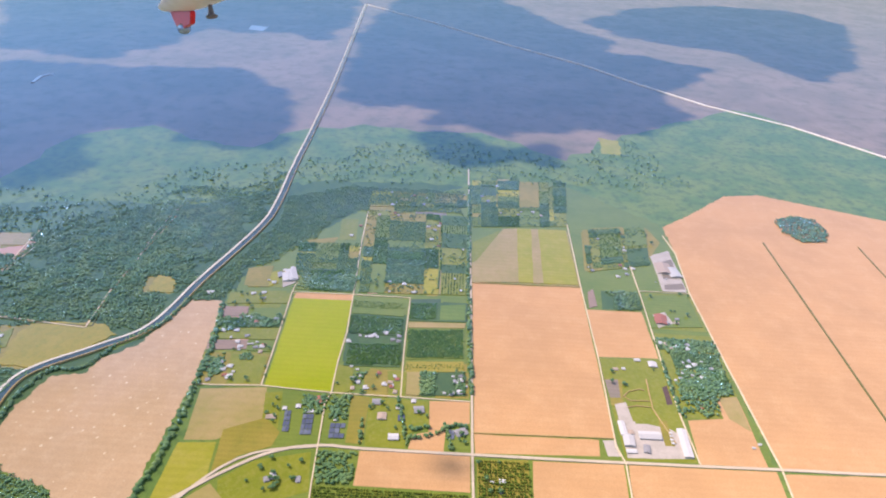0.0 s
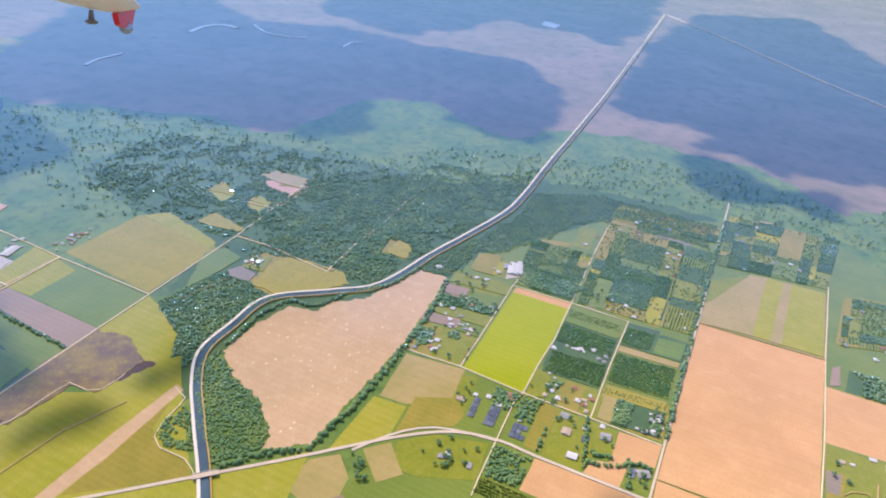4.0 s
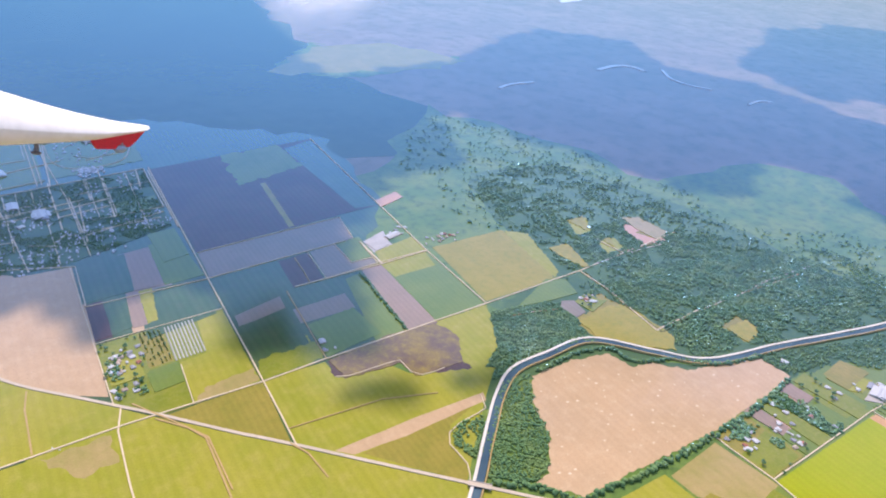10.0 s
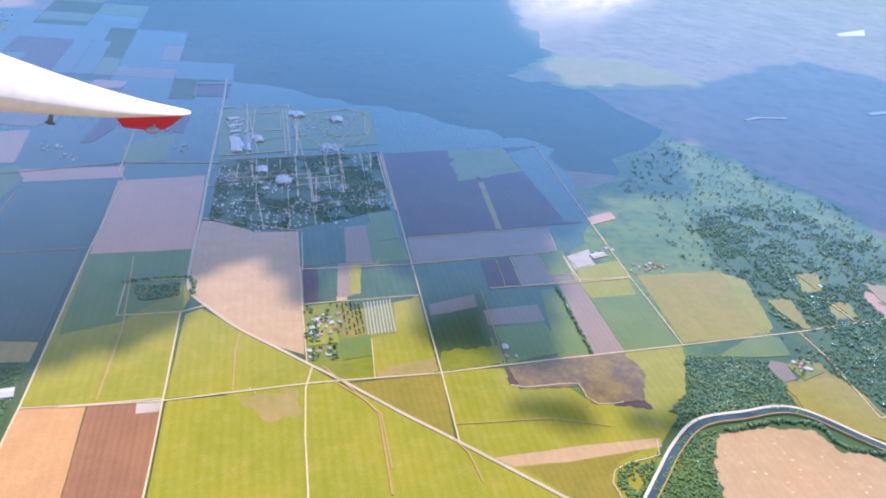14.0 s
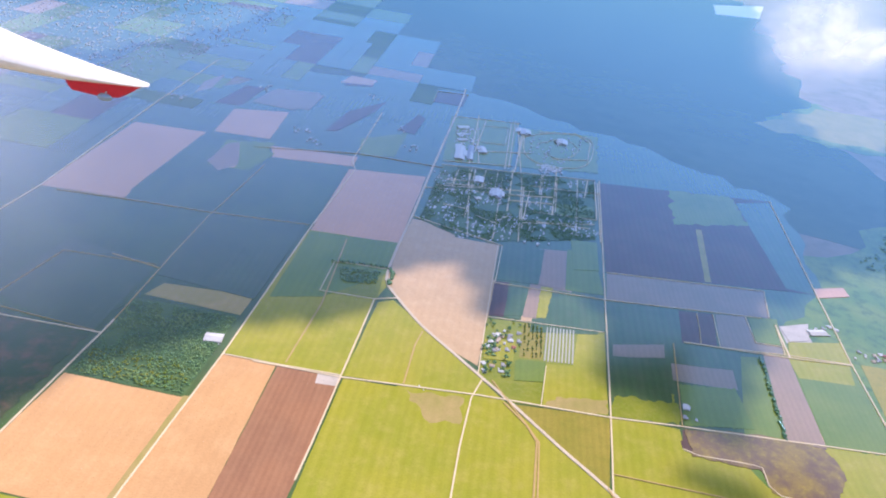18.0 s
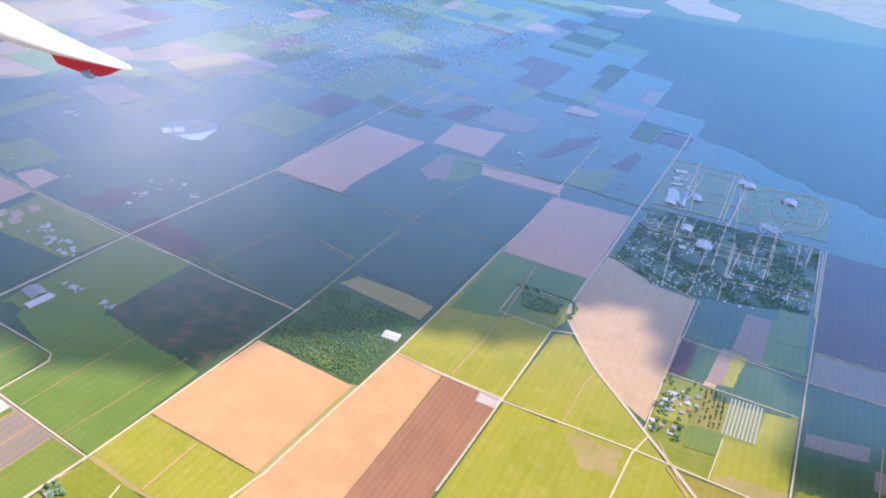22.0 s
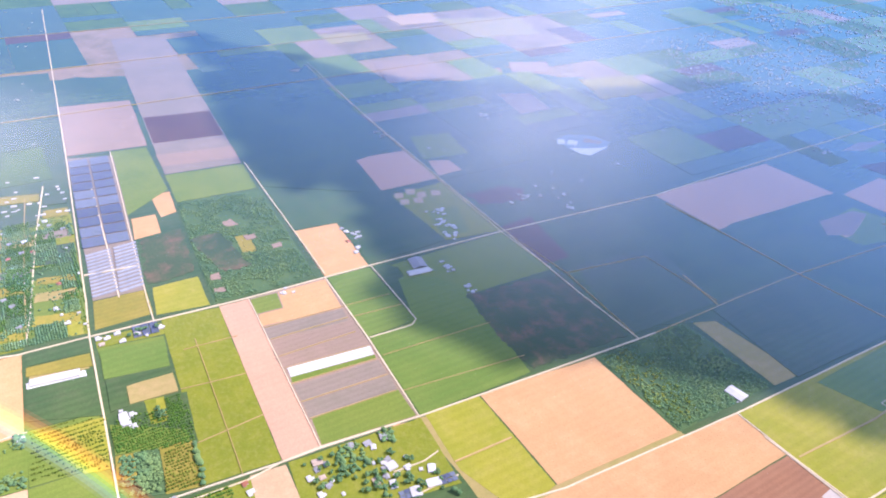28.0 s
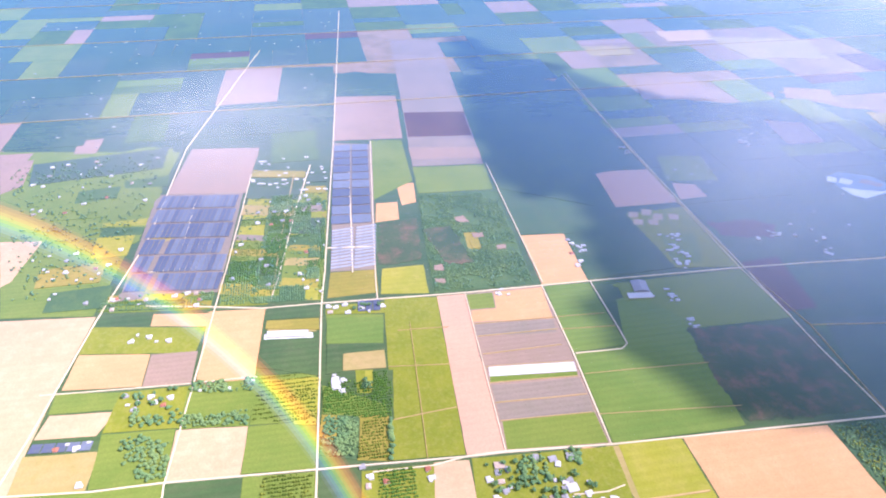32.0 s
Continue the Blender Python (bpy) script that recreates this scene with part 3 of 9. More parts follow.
def limestones(n, *flat):
    """Whitish patches where limestone shows through the ploughed soil."""
    rng = random.Random(5)
    for p in spots(pairs(flat), n, rng, 8.0):
        r = rng.uniform(0.7, 2.0)
        ring = [p + Vector((math.cos(a), 0.7 * math.sin(a))) * r * rng.uniform(0.7, 1.3) for a in np.linspace(0, 6.28, 9)[:-1]]
        bm = bmesh.new()
        slab(bm, ring, ground_at(p)[0] + 0.02, 0.0)
        tagged(link("limestone_patch", bm, MAT["road"]), "whitish limestone patch in a ploughed field", "bare patch", kind="structure")


def quad(flat):
    """Corner a, the two sides and their lengths of a four-cornered plot."""
    a, b, c, d = pairs(flat)
    u, v = ((b - a) + (c - d)) / 2, ((d - a) + (c - b)) / 2
    mid = (a + b + c + d) / 4
    return mid, u, v


def shed(h, roof, *flat, words="long white-roofed farm shed", door=True):
    """A large gabled shed on a given plot."""
    mid, u, v = quad(flat)
    if u.length > v.length:
        u, v = v, u
    top = tagged(new("shed"), words, "shed")
    top.matrix_basis = pose(mid.x, mid.y, ground_at(mid)[0], 0, 0, math.degrees(math.atan2(-v.x, v.y)))
    w, l = u.length, v.length
    b = bmesh.new()
    box(b, -w / 2, w / 2, -l / 2, l / 2, 0, h)
    part("wall", b, MAT["wall"], top)
    b = bmesh.new()
    gable(b, w, l, h, w * 0.12, 0.3)
    part("roof", b, MAT[roof], top)
    b = bmesh.new()
    box(b, -w * 0.2, w * 0.2, -l / 2 - 0.05, -l / 2 + 0.05, 0, h * 0.8)
    part("door", b, MAT["steel"], top)
    return top


def greenhouses(n, mat, *flat, height=1.3, words="long low tunnel greenhouse with pale plastic film", fill=0.72, group="tunnel greenhouses"):
    """A block of n parallel tunnels laid across a plot."""
    mid, u, v = quad(flat)
    step = u / n
    w, l = step.length * fill, v.length
    first = None
    turn = math.degrees(math.atan2(-v.x, v.y))
    for i in range(n):
        p = mid + step * (i - (n - 1) / 2)
        m = pose(p.x, p.y, ground_at(p)[0], 0, 0, turn)
        if first:
            copy_thing(first, m)
            continue
        first = tagged(new("greenhouse"), words, "greenhouse", group)
        first.matrix_basis = m
        b = bmesh.new()
        arc = [(w / 2 * math.cos(t), height * math.sin(t)) for t in (0, 0.5, 1.05, 1.57, 2.09, 2.64, math.pi)]
        rows = [[b.verts.new((x, y, z)) for x, z in arc] for y in (-l / 2, l / 2)]
        for j in range(6):
            b.faces.new((rows[0][j], rows[0][j + 1], rows[1][j + 1], rows[1][j]))
        part("cover", b, MAT[mat], first)
        b = bmesh.new()
        for y in (-l / 2, l / 2):
            e = [b.verts.new((x, y, z)) for x, z in arc]
            b.faces.new(e)
        part("end_wall", b, MAT["film"], first)


def panels(nx, ny, mat, *flat, height=0.9, fill=0.9, words="flat dark shade-cloth roof over nursery plants", group="shade houses"):
    """Flat shade roofs on posts, in a grid over a plot."""
    mid, u, v = quad(flat)
    du, dv = u / nx, v / ny
    w, l = du.length * fill, dv.length * fill
    turn = math.degrees(math.atan2(u.y, u.x))
    first = None
    rng = random.Random(nx * 31 + ny)
    for i in range(nx):
        for j in range(ny):
            if rng.random() < 0.03:
                continue
            p = mid + du * (i - (nx - 1) / 2) + dv * (j - (ny - 1) / 2)
            m = pose(p.x, p.y, ground_at(p)[0], 0, 0, turn)
            if first:
                copy_thing(first, m)
                continue
            first = tagged(new("shade_house"), words, "shade house", group)
            first.matrix_basis = m
            b = bmesh.new()
            box(b, -w / 2, w / 2, -l / 2, l / 2, height - 0.08, height)
            part("roof", b, MAT[mat], first)
            for sx in (-0.48, 0.48):
                for sy in (-0.48, 0.48):
                    b = bmesh.new()
                    box(b, w * sx - 0.06, w * sx + 0.06, l * sy - 0.06, l * sy + 0.06, 0, height)
                    part("post", b, MAT["steel"], first)


def water_material():
    n = Nodes("canal_water")
    w = n.coords()
    ripple = n.noise(w, 0.35, 4.0)
    col = n.mix(n.ramp(n.noise(w, 0.02, 3.0), 0.4, 0.6), (0.025, 0.06, 0.09), (0.035, 0.08, 0.11))
    b = n.add("ShaderNodeBump", Strength=0.12, Distance=0.2, Height=ripple)
    p = n.add("ShaderNodeBsdfPrincipled", Base_Color=col, Roughness=0.12, IOR=1.33, Normal=b.outputs[0])
    n.nt.links.new(p.outputs[0], n.out.inputs[0])
    return n.mat


MAT["canal"] = water_material()


def canal(wide, bank, *flat):
    """A drainage canal: water between two raised gravel levees."""
    pts = smooth_line(pairs(flat), 10.0)
    b = bmesh.new()
    ribbon(b, pts, wide + 0.4, 1.75, 0.0)
    tagged(link("canal_water", b, MAT["canal"]), "dark still water of a drainage canal", "water", kind="structure")
    for side in (-1, 1):
        line = []
        for i, p in enumerate(pts):
            d = (pts[min(len(pts) - 1, i + 1)] - pts[max(0, i - 1)]).normalized()
            wob = 0.5 * noise.noise((p.x * 0.03, p.y * 0.03, side * 5))
            line.append(p + Vector((-d.y, d.x)) * side * (wide / 2 + bank / 2 + wob))
        b = bmesh.new()
        ribbon(b, line, bank if side < 0 else bank * 0.45, 2.6, 0.0)
        tagged(link("levee", b, MAT["levee" if side < 0 else "track"]), "pale gravel levee along the canal", "levee", kind="structure")


def bridge(wide, *flat):
    """A short concrete road bridge with a low parapet on each side."""
    p, q = pairs(flat)
    mid, d = (p + q) / 2, q - p
    top = tagged(new("bridge"), "short pale concrete road bridge over the canal", "bridge")
    top.matrix_basis = pose(mid.x, mid.y, 0.0, 0, 0, math.degrees(math.atan2(d.y, d.x)))
    l = d.length
    b = bmesh.new()
    box(b, -l / 2, l / 2, -wide / 2, wide / 2, 2.7, 3.0)
    part("deck", b, MAT["asphalt"], top)
    for s in (-1, 1):
        b = bmesh.new()
        box(b, -l / 2, l / 2, s * wide / 2 - 0.15, s * wide / 2 + 0.15, 2.7, 3.5)
        part("parapet", b, MAT["yard"], top)
        b = bmesh.new()
        box(b, s * l * 0.42 - 0.3, s * l * 0.42 + 0.3, -wide / 2, wide / 2, 0.0, 2.7)
        part("abutment", b, MAT["yard"], top)


def make_truck(length, words, paint, cab):
    """A parked farm truck: load body, cab, windscreen and wheels."""
    top = tagged(new("truck"), words, "truck", "parked vehicles")
    b = bmesh.new()
    box(b, -0.45, 0.45, -length / 2, length * 0.22, 0.28, 0.28 + cab)
    bmesh.ops.bevel(b, geom=list(b.edges), offset=0.05, segments=2, affect="EDGES")
    part("body", b, MAT[paint], top)
    b = bmesh.new()
    box(b, -0.42, 0.42, length * 0.24, length * 0.5, 0.25, 0.85)
    bmesh.ops.bevel(b, geom=list(b.edges), offset=0.08, segments=2, affect="EDGES")
    part("cab", b, MAT["car"], top)
    b = bmesh.new()
    box(b, -0.36, 0.36, length * 0.5 - 0.03, length * 0.5 + 0.02, 0.52, 0.78)
    part("windscreen", b, MAT["glassdark"], top)
    for x in (-0.42, 0.42):
        for y in (-length * 0.33, length * 0.36):
            b = bmesh.new()
            bmesh.ops.create_cone(b, cap_ends=True, segments=12, radius1=0.2, radius2=0.2, depth=0.14,
                                  matrix=Matrix.Translation((x, y, 0.2)) @ Matrix.Rotation(1.5708, 4, "Y"))
            part("wheel", b, MAT["glassdark"], top)
    return top


TRUCKS = [
    (make_truck(2.6, "white box truck parked on a gravel yard", "car", 0.8), [0]),
    (make_truck(1.9, "pale pickup truck parked beside a farm", "car", 0.3), [0]),
    (make_truck(4.6, "long white trailer truck parked at a field edge", "roof_white", 1.0), [0]),
]


def parked(kind, x, y, turn):
    z = ground_at(Vector((x, y)))[0]
    use(TRUCKS, kind, pose(x, y, z, 0, 0, turn))


def cloud_material():
    n = Nodes("cloud_vapour")
    w = n.coords()
    col = n.mix(n.ramp(n.noise(w, 0.01, 4.0), 0.3, 0.7), (0.92, 0.93, 0.95), (0.82, 0.84, 0.88))
    d = n.add("ShaderNodeBsdfDiffuse", Color=col)
    t = n.add("ShaderNodeBsdfTranslucent", Color=col)
    m = n.add("ShaderNodeMixShader", Fac=0.5)
    n.nt.links.new(d.outputs[0], m.inputs[1])
    n.nt.links.new(t.outputs[0], m.inputs[2])
    n.nt.links.new(m.outputs[0], n.out.inputs[0])
    return n.mat


MAT["cloud"] = cloud_material()
CLOUD_BASE = 3800.0
RIM = [Vector((1, 0)), Vector((-1, 0)), Vector((0, 1)), Vector((0, -1))]
clouds = 0


def cloud(size, *flat, wild=30.0):
    """A bank of fair-weather cumulus high over the given stretch of land, up towards the sun."""
    global clouds
    clouds += 1
    rng = random.Random(clouds * 5)
    pts = ragged(pairs(flat), wild * 1.5, wild, clouds * 4.3)
    shift = TO_SUN * (CLOUD_BASE / TO_SUN.z)
    x0, x1 = min(p.x for p in pts), max(p.x for p in pts)
    y0, y1 = min(p.y for p in pts), max(p.y for p in pts)
    places, sizes = [], []
    for i in range(int((x1 - x0) / size) + 1):
        for j in range(int((y1 - y0) / size) + 1):
            p = Vector((x0 + (i + rng.uniform(0.2, 0.8)) * size, y0 + (j + rng.uniform(0.2, 0.8)) * size))
            if all(inside(pts, p + q * size * 0.45) for q in RIM):
                s = size * rng.uniform(0.95, 1.2)
                places.append((p.x + shift.x, p.y + shift.y, shift.z + rng.uniform(0, 0.8) * size))
                sizes.append(s)
    ob = scatter_mesh("cloud", places, sizes, MAT["cloud"], BLOBS[:3] if size < 20 else LOW, clouds + 500, 0.7)
    return tagged(ob, "white fair-weather cumulus bank casting shade on the land", "cloud", kind="stuff")



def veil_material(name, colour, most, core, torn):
    """Sheet standing in for hazy air: mostly clear, thickest inside its core and a little torn by noise."""
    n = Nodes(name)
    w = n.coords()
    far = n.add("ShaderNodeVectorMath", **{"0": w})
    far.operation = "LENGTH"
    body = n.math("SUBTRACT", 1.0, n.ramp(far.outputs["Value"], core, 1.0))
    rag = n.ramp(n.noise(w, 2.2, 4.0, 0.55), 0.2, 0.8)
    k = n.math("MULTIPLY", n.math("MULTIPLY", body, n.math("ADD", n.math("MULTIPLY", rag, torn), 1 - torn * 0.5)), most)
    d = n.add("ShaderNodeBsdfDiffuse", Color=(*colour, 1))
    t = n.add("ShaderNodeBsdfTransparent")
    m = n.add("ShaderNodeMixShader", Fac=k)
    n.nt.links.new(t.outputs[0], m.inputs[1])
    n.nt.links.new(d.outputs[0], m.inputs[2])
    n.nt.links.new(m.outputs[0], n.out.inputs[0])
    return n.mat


MAT["veil"] = veil_material("haze_sheet_white", (0.88, 0.90, 0.93), 0.16, 0.0, 0.4)
MAT["haze"] = veil_material("haze_sheet_blue", (0.50, 0.66, 0.88), 0.075, 0.2, 0.2)
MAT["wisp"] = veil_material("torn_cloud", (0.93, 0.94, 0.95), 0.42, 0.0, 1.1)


def veil(mat, x, y, z, along, across, turn, rise=0, words="pale translucent sheet standing in for haze over the fields"):
    """A see-through sheet standing in for haze and torn cloud, gently domed, so many metres along and across."""
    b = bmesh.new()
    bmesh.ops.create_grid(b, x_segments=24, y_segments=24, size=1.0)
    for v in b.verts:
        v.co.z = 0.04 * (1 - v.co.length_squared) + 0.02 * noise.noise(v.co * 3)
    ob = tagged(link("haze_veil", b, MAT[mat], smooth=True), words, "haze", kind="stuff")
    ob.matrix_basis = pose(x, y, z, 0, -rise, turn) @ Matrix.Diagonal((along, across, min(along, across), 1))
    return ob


# ---------------------------------------------------------------- the ground
bm = bmesh.new()
R = 30000
bmesh.ops.create_grid(bm, x_segments=24, y_segments=24, size=R)
ground = tagged(link("ground", bm, MAT["sawgrass"]), "flat tan sawgrass plain reaching the horizon", "ground", kind="structure")

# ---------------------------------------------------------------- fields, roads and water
# dark ground drawn along the cloud's shade, which its colour deepens
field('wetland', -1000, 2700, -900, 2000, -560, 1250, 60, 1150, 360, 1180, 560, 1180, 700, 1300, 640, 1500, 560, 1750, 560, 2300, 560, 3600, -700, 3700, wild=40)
field('greenmarsh', 718.9, 1391, 776.7, 1311.2, 845.6, 1209.1, 904.9, 1124, 929.5, 1003.5, 987.6, 870, 1019.8, 730.8, 1143.1, 642.9, 1261.9, 534.4, 1243.7, 398.9, 844.9, 205.6, 372, 261.1, 184.8, 326.3, 26.7, 402.6, -120, 532.3, -209.3, 721.7, 431.4, 1112.2, 681.5, 1461.2, wild=30)
field('greenmarsh', 1016.7, 977.8, 1258.6, 983.4, 1368.7, 880.2, 1278.7, 668.7, 1340.9, 595.3, 1467.1, 536.8, 1511.6, 442.9, 1496.2, 306.8, 1535.8, 169, 1483.5, 74.7, 1397.1, -25.5, 1621.4, -155.6, 1961.3, -478.3, 1656.3, -753.7, 1437.5, -1022.6, 540.8, -561.8, 325.9, -76.1, 447.6, 238.1, 509.9, 585.3, 808.3, 910.9, wild=26)
field('fallow', -895.8, 2594.4, -759.6, 2709.4, -740, 2516.1, -837.3, 2417.2)
field('fallow', -795.3, 2935.1, -741.4, 3408, -672.7, 3165.6, -523.2, 3092.5, -500.5, 2917.5, -664.2, 2831)
field('white', 2652.1, 1182.5, 2644.3, 1111.2, 2556.5, 1098.9, 2567.9, 1158.7, wild=3)
field('white', 1969.9, 2821.8, 2203.8, 2984.2, 2117.4, 2847.9, 1954.3, 2776.1, wild=2)
field('sawgrass', 1885.4, 2704.4, 2421.7, 2805.2, 2897.5, 2623.6, 2417.4, 2197, 1864.2, 1940.1, 1939.4, 2258.2, wild=60)
field('greenmarsh', 410, 1796.3, 588.9, 2062.6, 749.4, 1907.4, 987.8, 1885.2, 933.3, 1814.3, 670.4, 1709.9, 545.8, 1691.6, wild=12)
field('sawgrass', 585, 2049.5, 774.2, 1969.5, 994.3, 1897.8, 846.9, 1817.6, 717.2, 1910.4, wild=8)
field('olive', 405.3, 1756.9, 574.4, 2012.4, 829.3, 2043.1, 978.5, 1844.2, 797.8, 1734.2, 598, 1745.7, wild=22)
field('white', 409.1, 3365.5, 646.9, 3587.9, 583.5, 3239.2, 406.2, 3150.4, wild=3)
field('openwood', 567.7, 1029.2, 656.6, 1069.4, 772.1, 1087.4, 825.8, 1011.4, 888.5, 948.4, 919.3, 823.4, 957.6, 717.2, 944.9, 581.8, 962.1, 536.7, 722.7, 466.8, 653.4, 459.7, 582.7, 496, 498.8, 556.1, 442.6, 554.2, 387.3, 547.9, 378.9, 594.5, 421.8, 627, 415.5, 662.7, 563.6, 710, 589.6, 757.5, 572.4, 869.8, 558.1, 914.2, 563.8, 976, wild=30)
field('wood', 574, 1005.5, 632.1, 975.5, 645.1, 818.8, 775.5, 832.9, 824.3, 771, 908.5, 720.8, 959, 618.2, 1034.5, 513.3, 1131.2, 459.1, 1007, 387.5, 682.5, 446, 555.8, 497.5, 495.8, 534.5, 442.1, 531.5, 374.4, 513.5, 310.2, 479.2, 288.8, 528.3, 415.7, 647, 521.8, 700.2, 549.8, 839.8, wild=10)
field('wood', 1101.6, 481.3, 1157, 391.9, 1193, 162.2, 860.7, 107.5, 770.9, 198.4, 738.5, 330.5, 690.3, 404.5, 624.8, 447.6, 527.2, 462.2, 420.5, 516, 474.9, 558.2, 593.3, 473.7, 735, 473.1, 953.4, 454.9, wild=8)
field('deep', -1276.1, 794.9, -1125.4, 985.1, -770.6, 998.7, -628.6, 1425.5, -253.1, 1530.5, 40.2, 1453.7, 371.4, 1314.1, 393.4, 1001.8, 188.6, 541.5, -207.4, 200.7, -620.5, 276.2, wild=20)
field('deep', -1557.8, -645.9, -1419, -143.1, -1409.9, 252.1, -1168.8, 763.8, -631.6, 1189.9, -223.9, 770.2, -225.5, 400.8, -205.7, 100.9, -292.1, -184.9, -718.3, -502.4, wild=15)
field('green', 1196.5, 149.8, 1247, -26.6, 1103.5, -190.1, 996.2, -200.1, 869.6, -203.6, 754.7, -215.1, 521.2, -237.1, 407.3, -220.7, 306.7, 279.6, 525.9, 330.7, 702.8, 414, 783.7, 412.9, 1039.4, 317.2, wild=4)
field('olive', 514.6, 601.7, 590.8, 606.8, 610.9, 542.7, 598.5, 512.9, 509.6, 552.4, wild=3)
field('lime', 671.3, 847.7, 711.1, 853.3, 686.8, 805.1, 654.8, 800.7, wild=2)
field('pink', 763.4, 818.1, 791.6, 777.2, 793.4, 748.1, 748.6, 742, 745.9, 792.2, wild=2)
field('lime', 677, 772.4, 712.2, 777.3, 706.8, 745.9, 667.5, 735.5, wild=2)
field('olive', 581.6, 640.8, 593.9, 605.4, 585.9, 505.1, 571.8, 503.5, 547.1, 529.5, 527.2, 557.2, 505.3, 581.8, wild=4)
field('olive', 735.5, 537.3, 743.3, 506, 708.5, 483.8, 694.9, 520.3, wild=3)
field('olive', 808.3, 816.4, 820.7, 769.6, 778, 756.7, 762.2, 780.7, wild=3)
field('olive', 706.3, 527.4, 739.8, 522.1, 732.4, 495.1, 696.6, 487.6, wild=3)
field('tan', 1096.7, -191.2, 1168.8, -248.1, 1277.7, -324.2, 1302.5, -391.5, 1277.6, -467.3, 1233.1, -598.5, 1194.4, -884.4, 540.8, -561.8, 539.1, -343.9, 523.9, -242.5, 721.3, -219.5, 869.6, -203.6, 996.2, -200.1, wild=2)
field('tan', 485.2, -1.2, 499.1, -88.9, 443.4, -91.3, 425.6, -5.5)
field('tan', 499.4, -93.8, 520.4, -236.9, 473.7, -237.9, 444.2, -95.4)
field('tan', 518.8, -244.4, 534.9, -342.3, 550.6, -468.3, 502.6, -443.8, 474.8, -243.2)
field('tan', 824.5, 99.8, 848.5, -50.9, 537.3, -81.7, 515.3, 60)
field('tan', 511.9, 59.6, 530.4, -66.1, 506.3, -66.3, 484.3, 55.7)
field('straw', 1019.8, 70.4, 1037.7, -30.9, 853.3, -50.2, 831.1, 100.6, 886.1, 108.2, 926.8, 84.4)
field('grass', 955.1, 116.7, 1013.5, 77.3, 926.2, 87, 886.1, 108.2)
field('lime', 1019.9, 36.1, 1031, -14.3, 856.2, -41.4, 846, 6.3)
field('tan', 790.3, -57.7, 800.5, -131.3, 693.7, -142.2, 680.6, -69.8)
field('grass', 677.3, -71.1, 690.5, -143.8, 517, -161.5, 506.1, -91.5)
field('olive', 638.8, -77.4, 640.6, -95.4, 591, -95.4, 589.9, -81.4)
field('yard', 592.7, -85.2, 599.4, -97.7, 568.8, -102.7, 563.2, -139.9, 553.3, -155.8, 521.9, -158.5, 509.8, -93.9)
field('grey', 636.3, -76, 639.6, -90.9, 606.2, -92.1, 603.7, -80.9)
field('yard', 530.4, -70, 533.3, -83.2, 510.8, -87.4, 508, -74.1)
field('grass', 587.8, -103, 592.8, -125.6, 567.4, -126, 564.6, -104.8)
field('mauve', 635.6, -139.8, 640.1, -146, 606.7, -148.7, 604.3, -142.4)
field('olive', 574.7, -129.6, 576.6, -138.6, 537.5, -142.5, 535.4, -132.7)
field('yard', -363.1, 182.3, -361.6, 205.2, -346.6, 203.1, -346.3, 184.6)
field('tan', -398.4, 213.6, -395.4, 243.2, -366.4, 243.3, -365.8, 212.1)
field('straw', -390.1, 119.7, -389.4, 134.4, -362.4, 134.5, -358.8, 119.1, wild=2)
field('olive', -355.7, 132.6, -354.7, 176.9, -327.5, 177.3, -330.3, 132.6)
field('tan', 581.6, -161.5, 592.8, -199.5, 628.9, -198.8, 636, -221.5, 525.2, -230.1, 515.1, -163.9)
field('straw', 631.4, -200.4, 636, -221.5, 577.2, -225.3, 594.1, -205.6)
field('grass', 853.9, -139.7, 864.5, -202.9, 769.7, -210.6, 762.3, -144.4)
field('wood', 847.2, -79.2, 854.9, -130.4, 805.1, -131.6, 795.5, -79.6)
field('grass', 751.1, -143.3, 759.3, -212.4, 637.4, -223, 628.9, -198.8, 592.8, -199.5, 583.7, -158.3)
field('yard', 981.7, -159.6, 1001.8, -190.3, 875.6, -201.3, 870.3, -166.3)
field('olive', 1039.3, -54, 1090.9, -160.7, 1032.9, -180.6, 939.8, -147.3, 902.4, -58.1)
field('pink', 997.5, -77.5, 1012.2, -134.2, 964.6, -139.3, 946, -81.9)
field('green', 954.9, -131.7, 974.5, -154.7, 873.3, -165, 866.4, -136.9)
field('pale', 691.1, 451.7, 697.6, 411.8, 528.3, 369.7, 346.6, 345.5, 311.6, 374.7, 329.9, 382.2, 360.9, 428.8, 369.4, 473.4, 394.1, 514.1, 455, 526.2, 507.3, 521, 521.3, 489.3, 549.3, 490.1, 581.7, 464.5, wild=2.5)
field('bright', 737, 328.8, 750, 251.1, 547.8, 220.5, 539.9, 293.2)
field('straw', 738.2, 327.8, 750, 251.1, 738.6, 249.4, 728.4, 325.5)
field('straw', 521.8, 357.8, 539.5, 289.9, 487.7, 271.1, 450.5, 307.9, 443.8, 337.1)
field('lime', 439.1, 340.9, 447.1, 305.1, 402.4, 293.7, 350.8, 328.1)
field('tan', 554.6, 113.2, 562.1, 70.6, 527.3, 66.2, 517.8, 88.9, 480.2, 85.9, 476.8, 120.7, 497.8, 120.4, 505.6, 104.5)
field('tan', 464.6, 166.4, 479.4, 59.5, 432.6, 53.6, 418.8, 160)
field('tan', 742.2, 327.9, 754.4, 253, 739.4, 251.2, 727.2, 326.4)
field('grass', 731.4, 391, 743.5, 341.8, 699.7, 335.6, 683.8, 401.6)
field('pink', 680.8, 401.8, 683.9, 371.2, 654.7, 366.3, 656, 395)
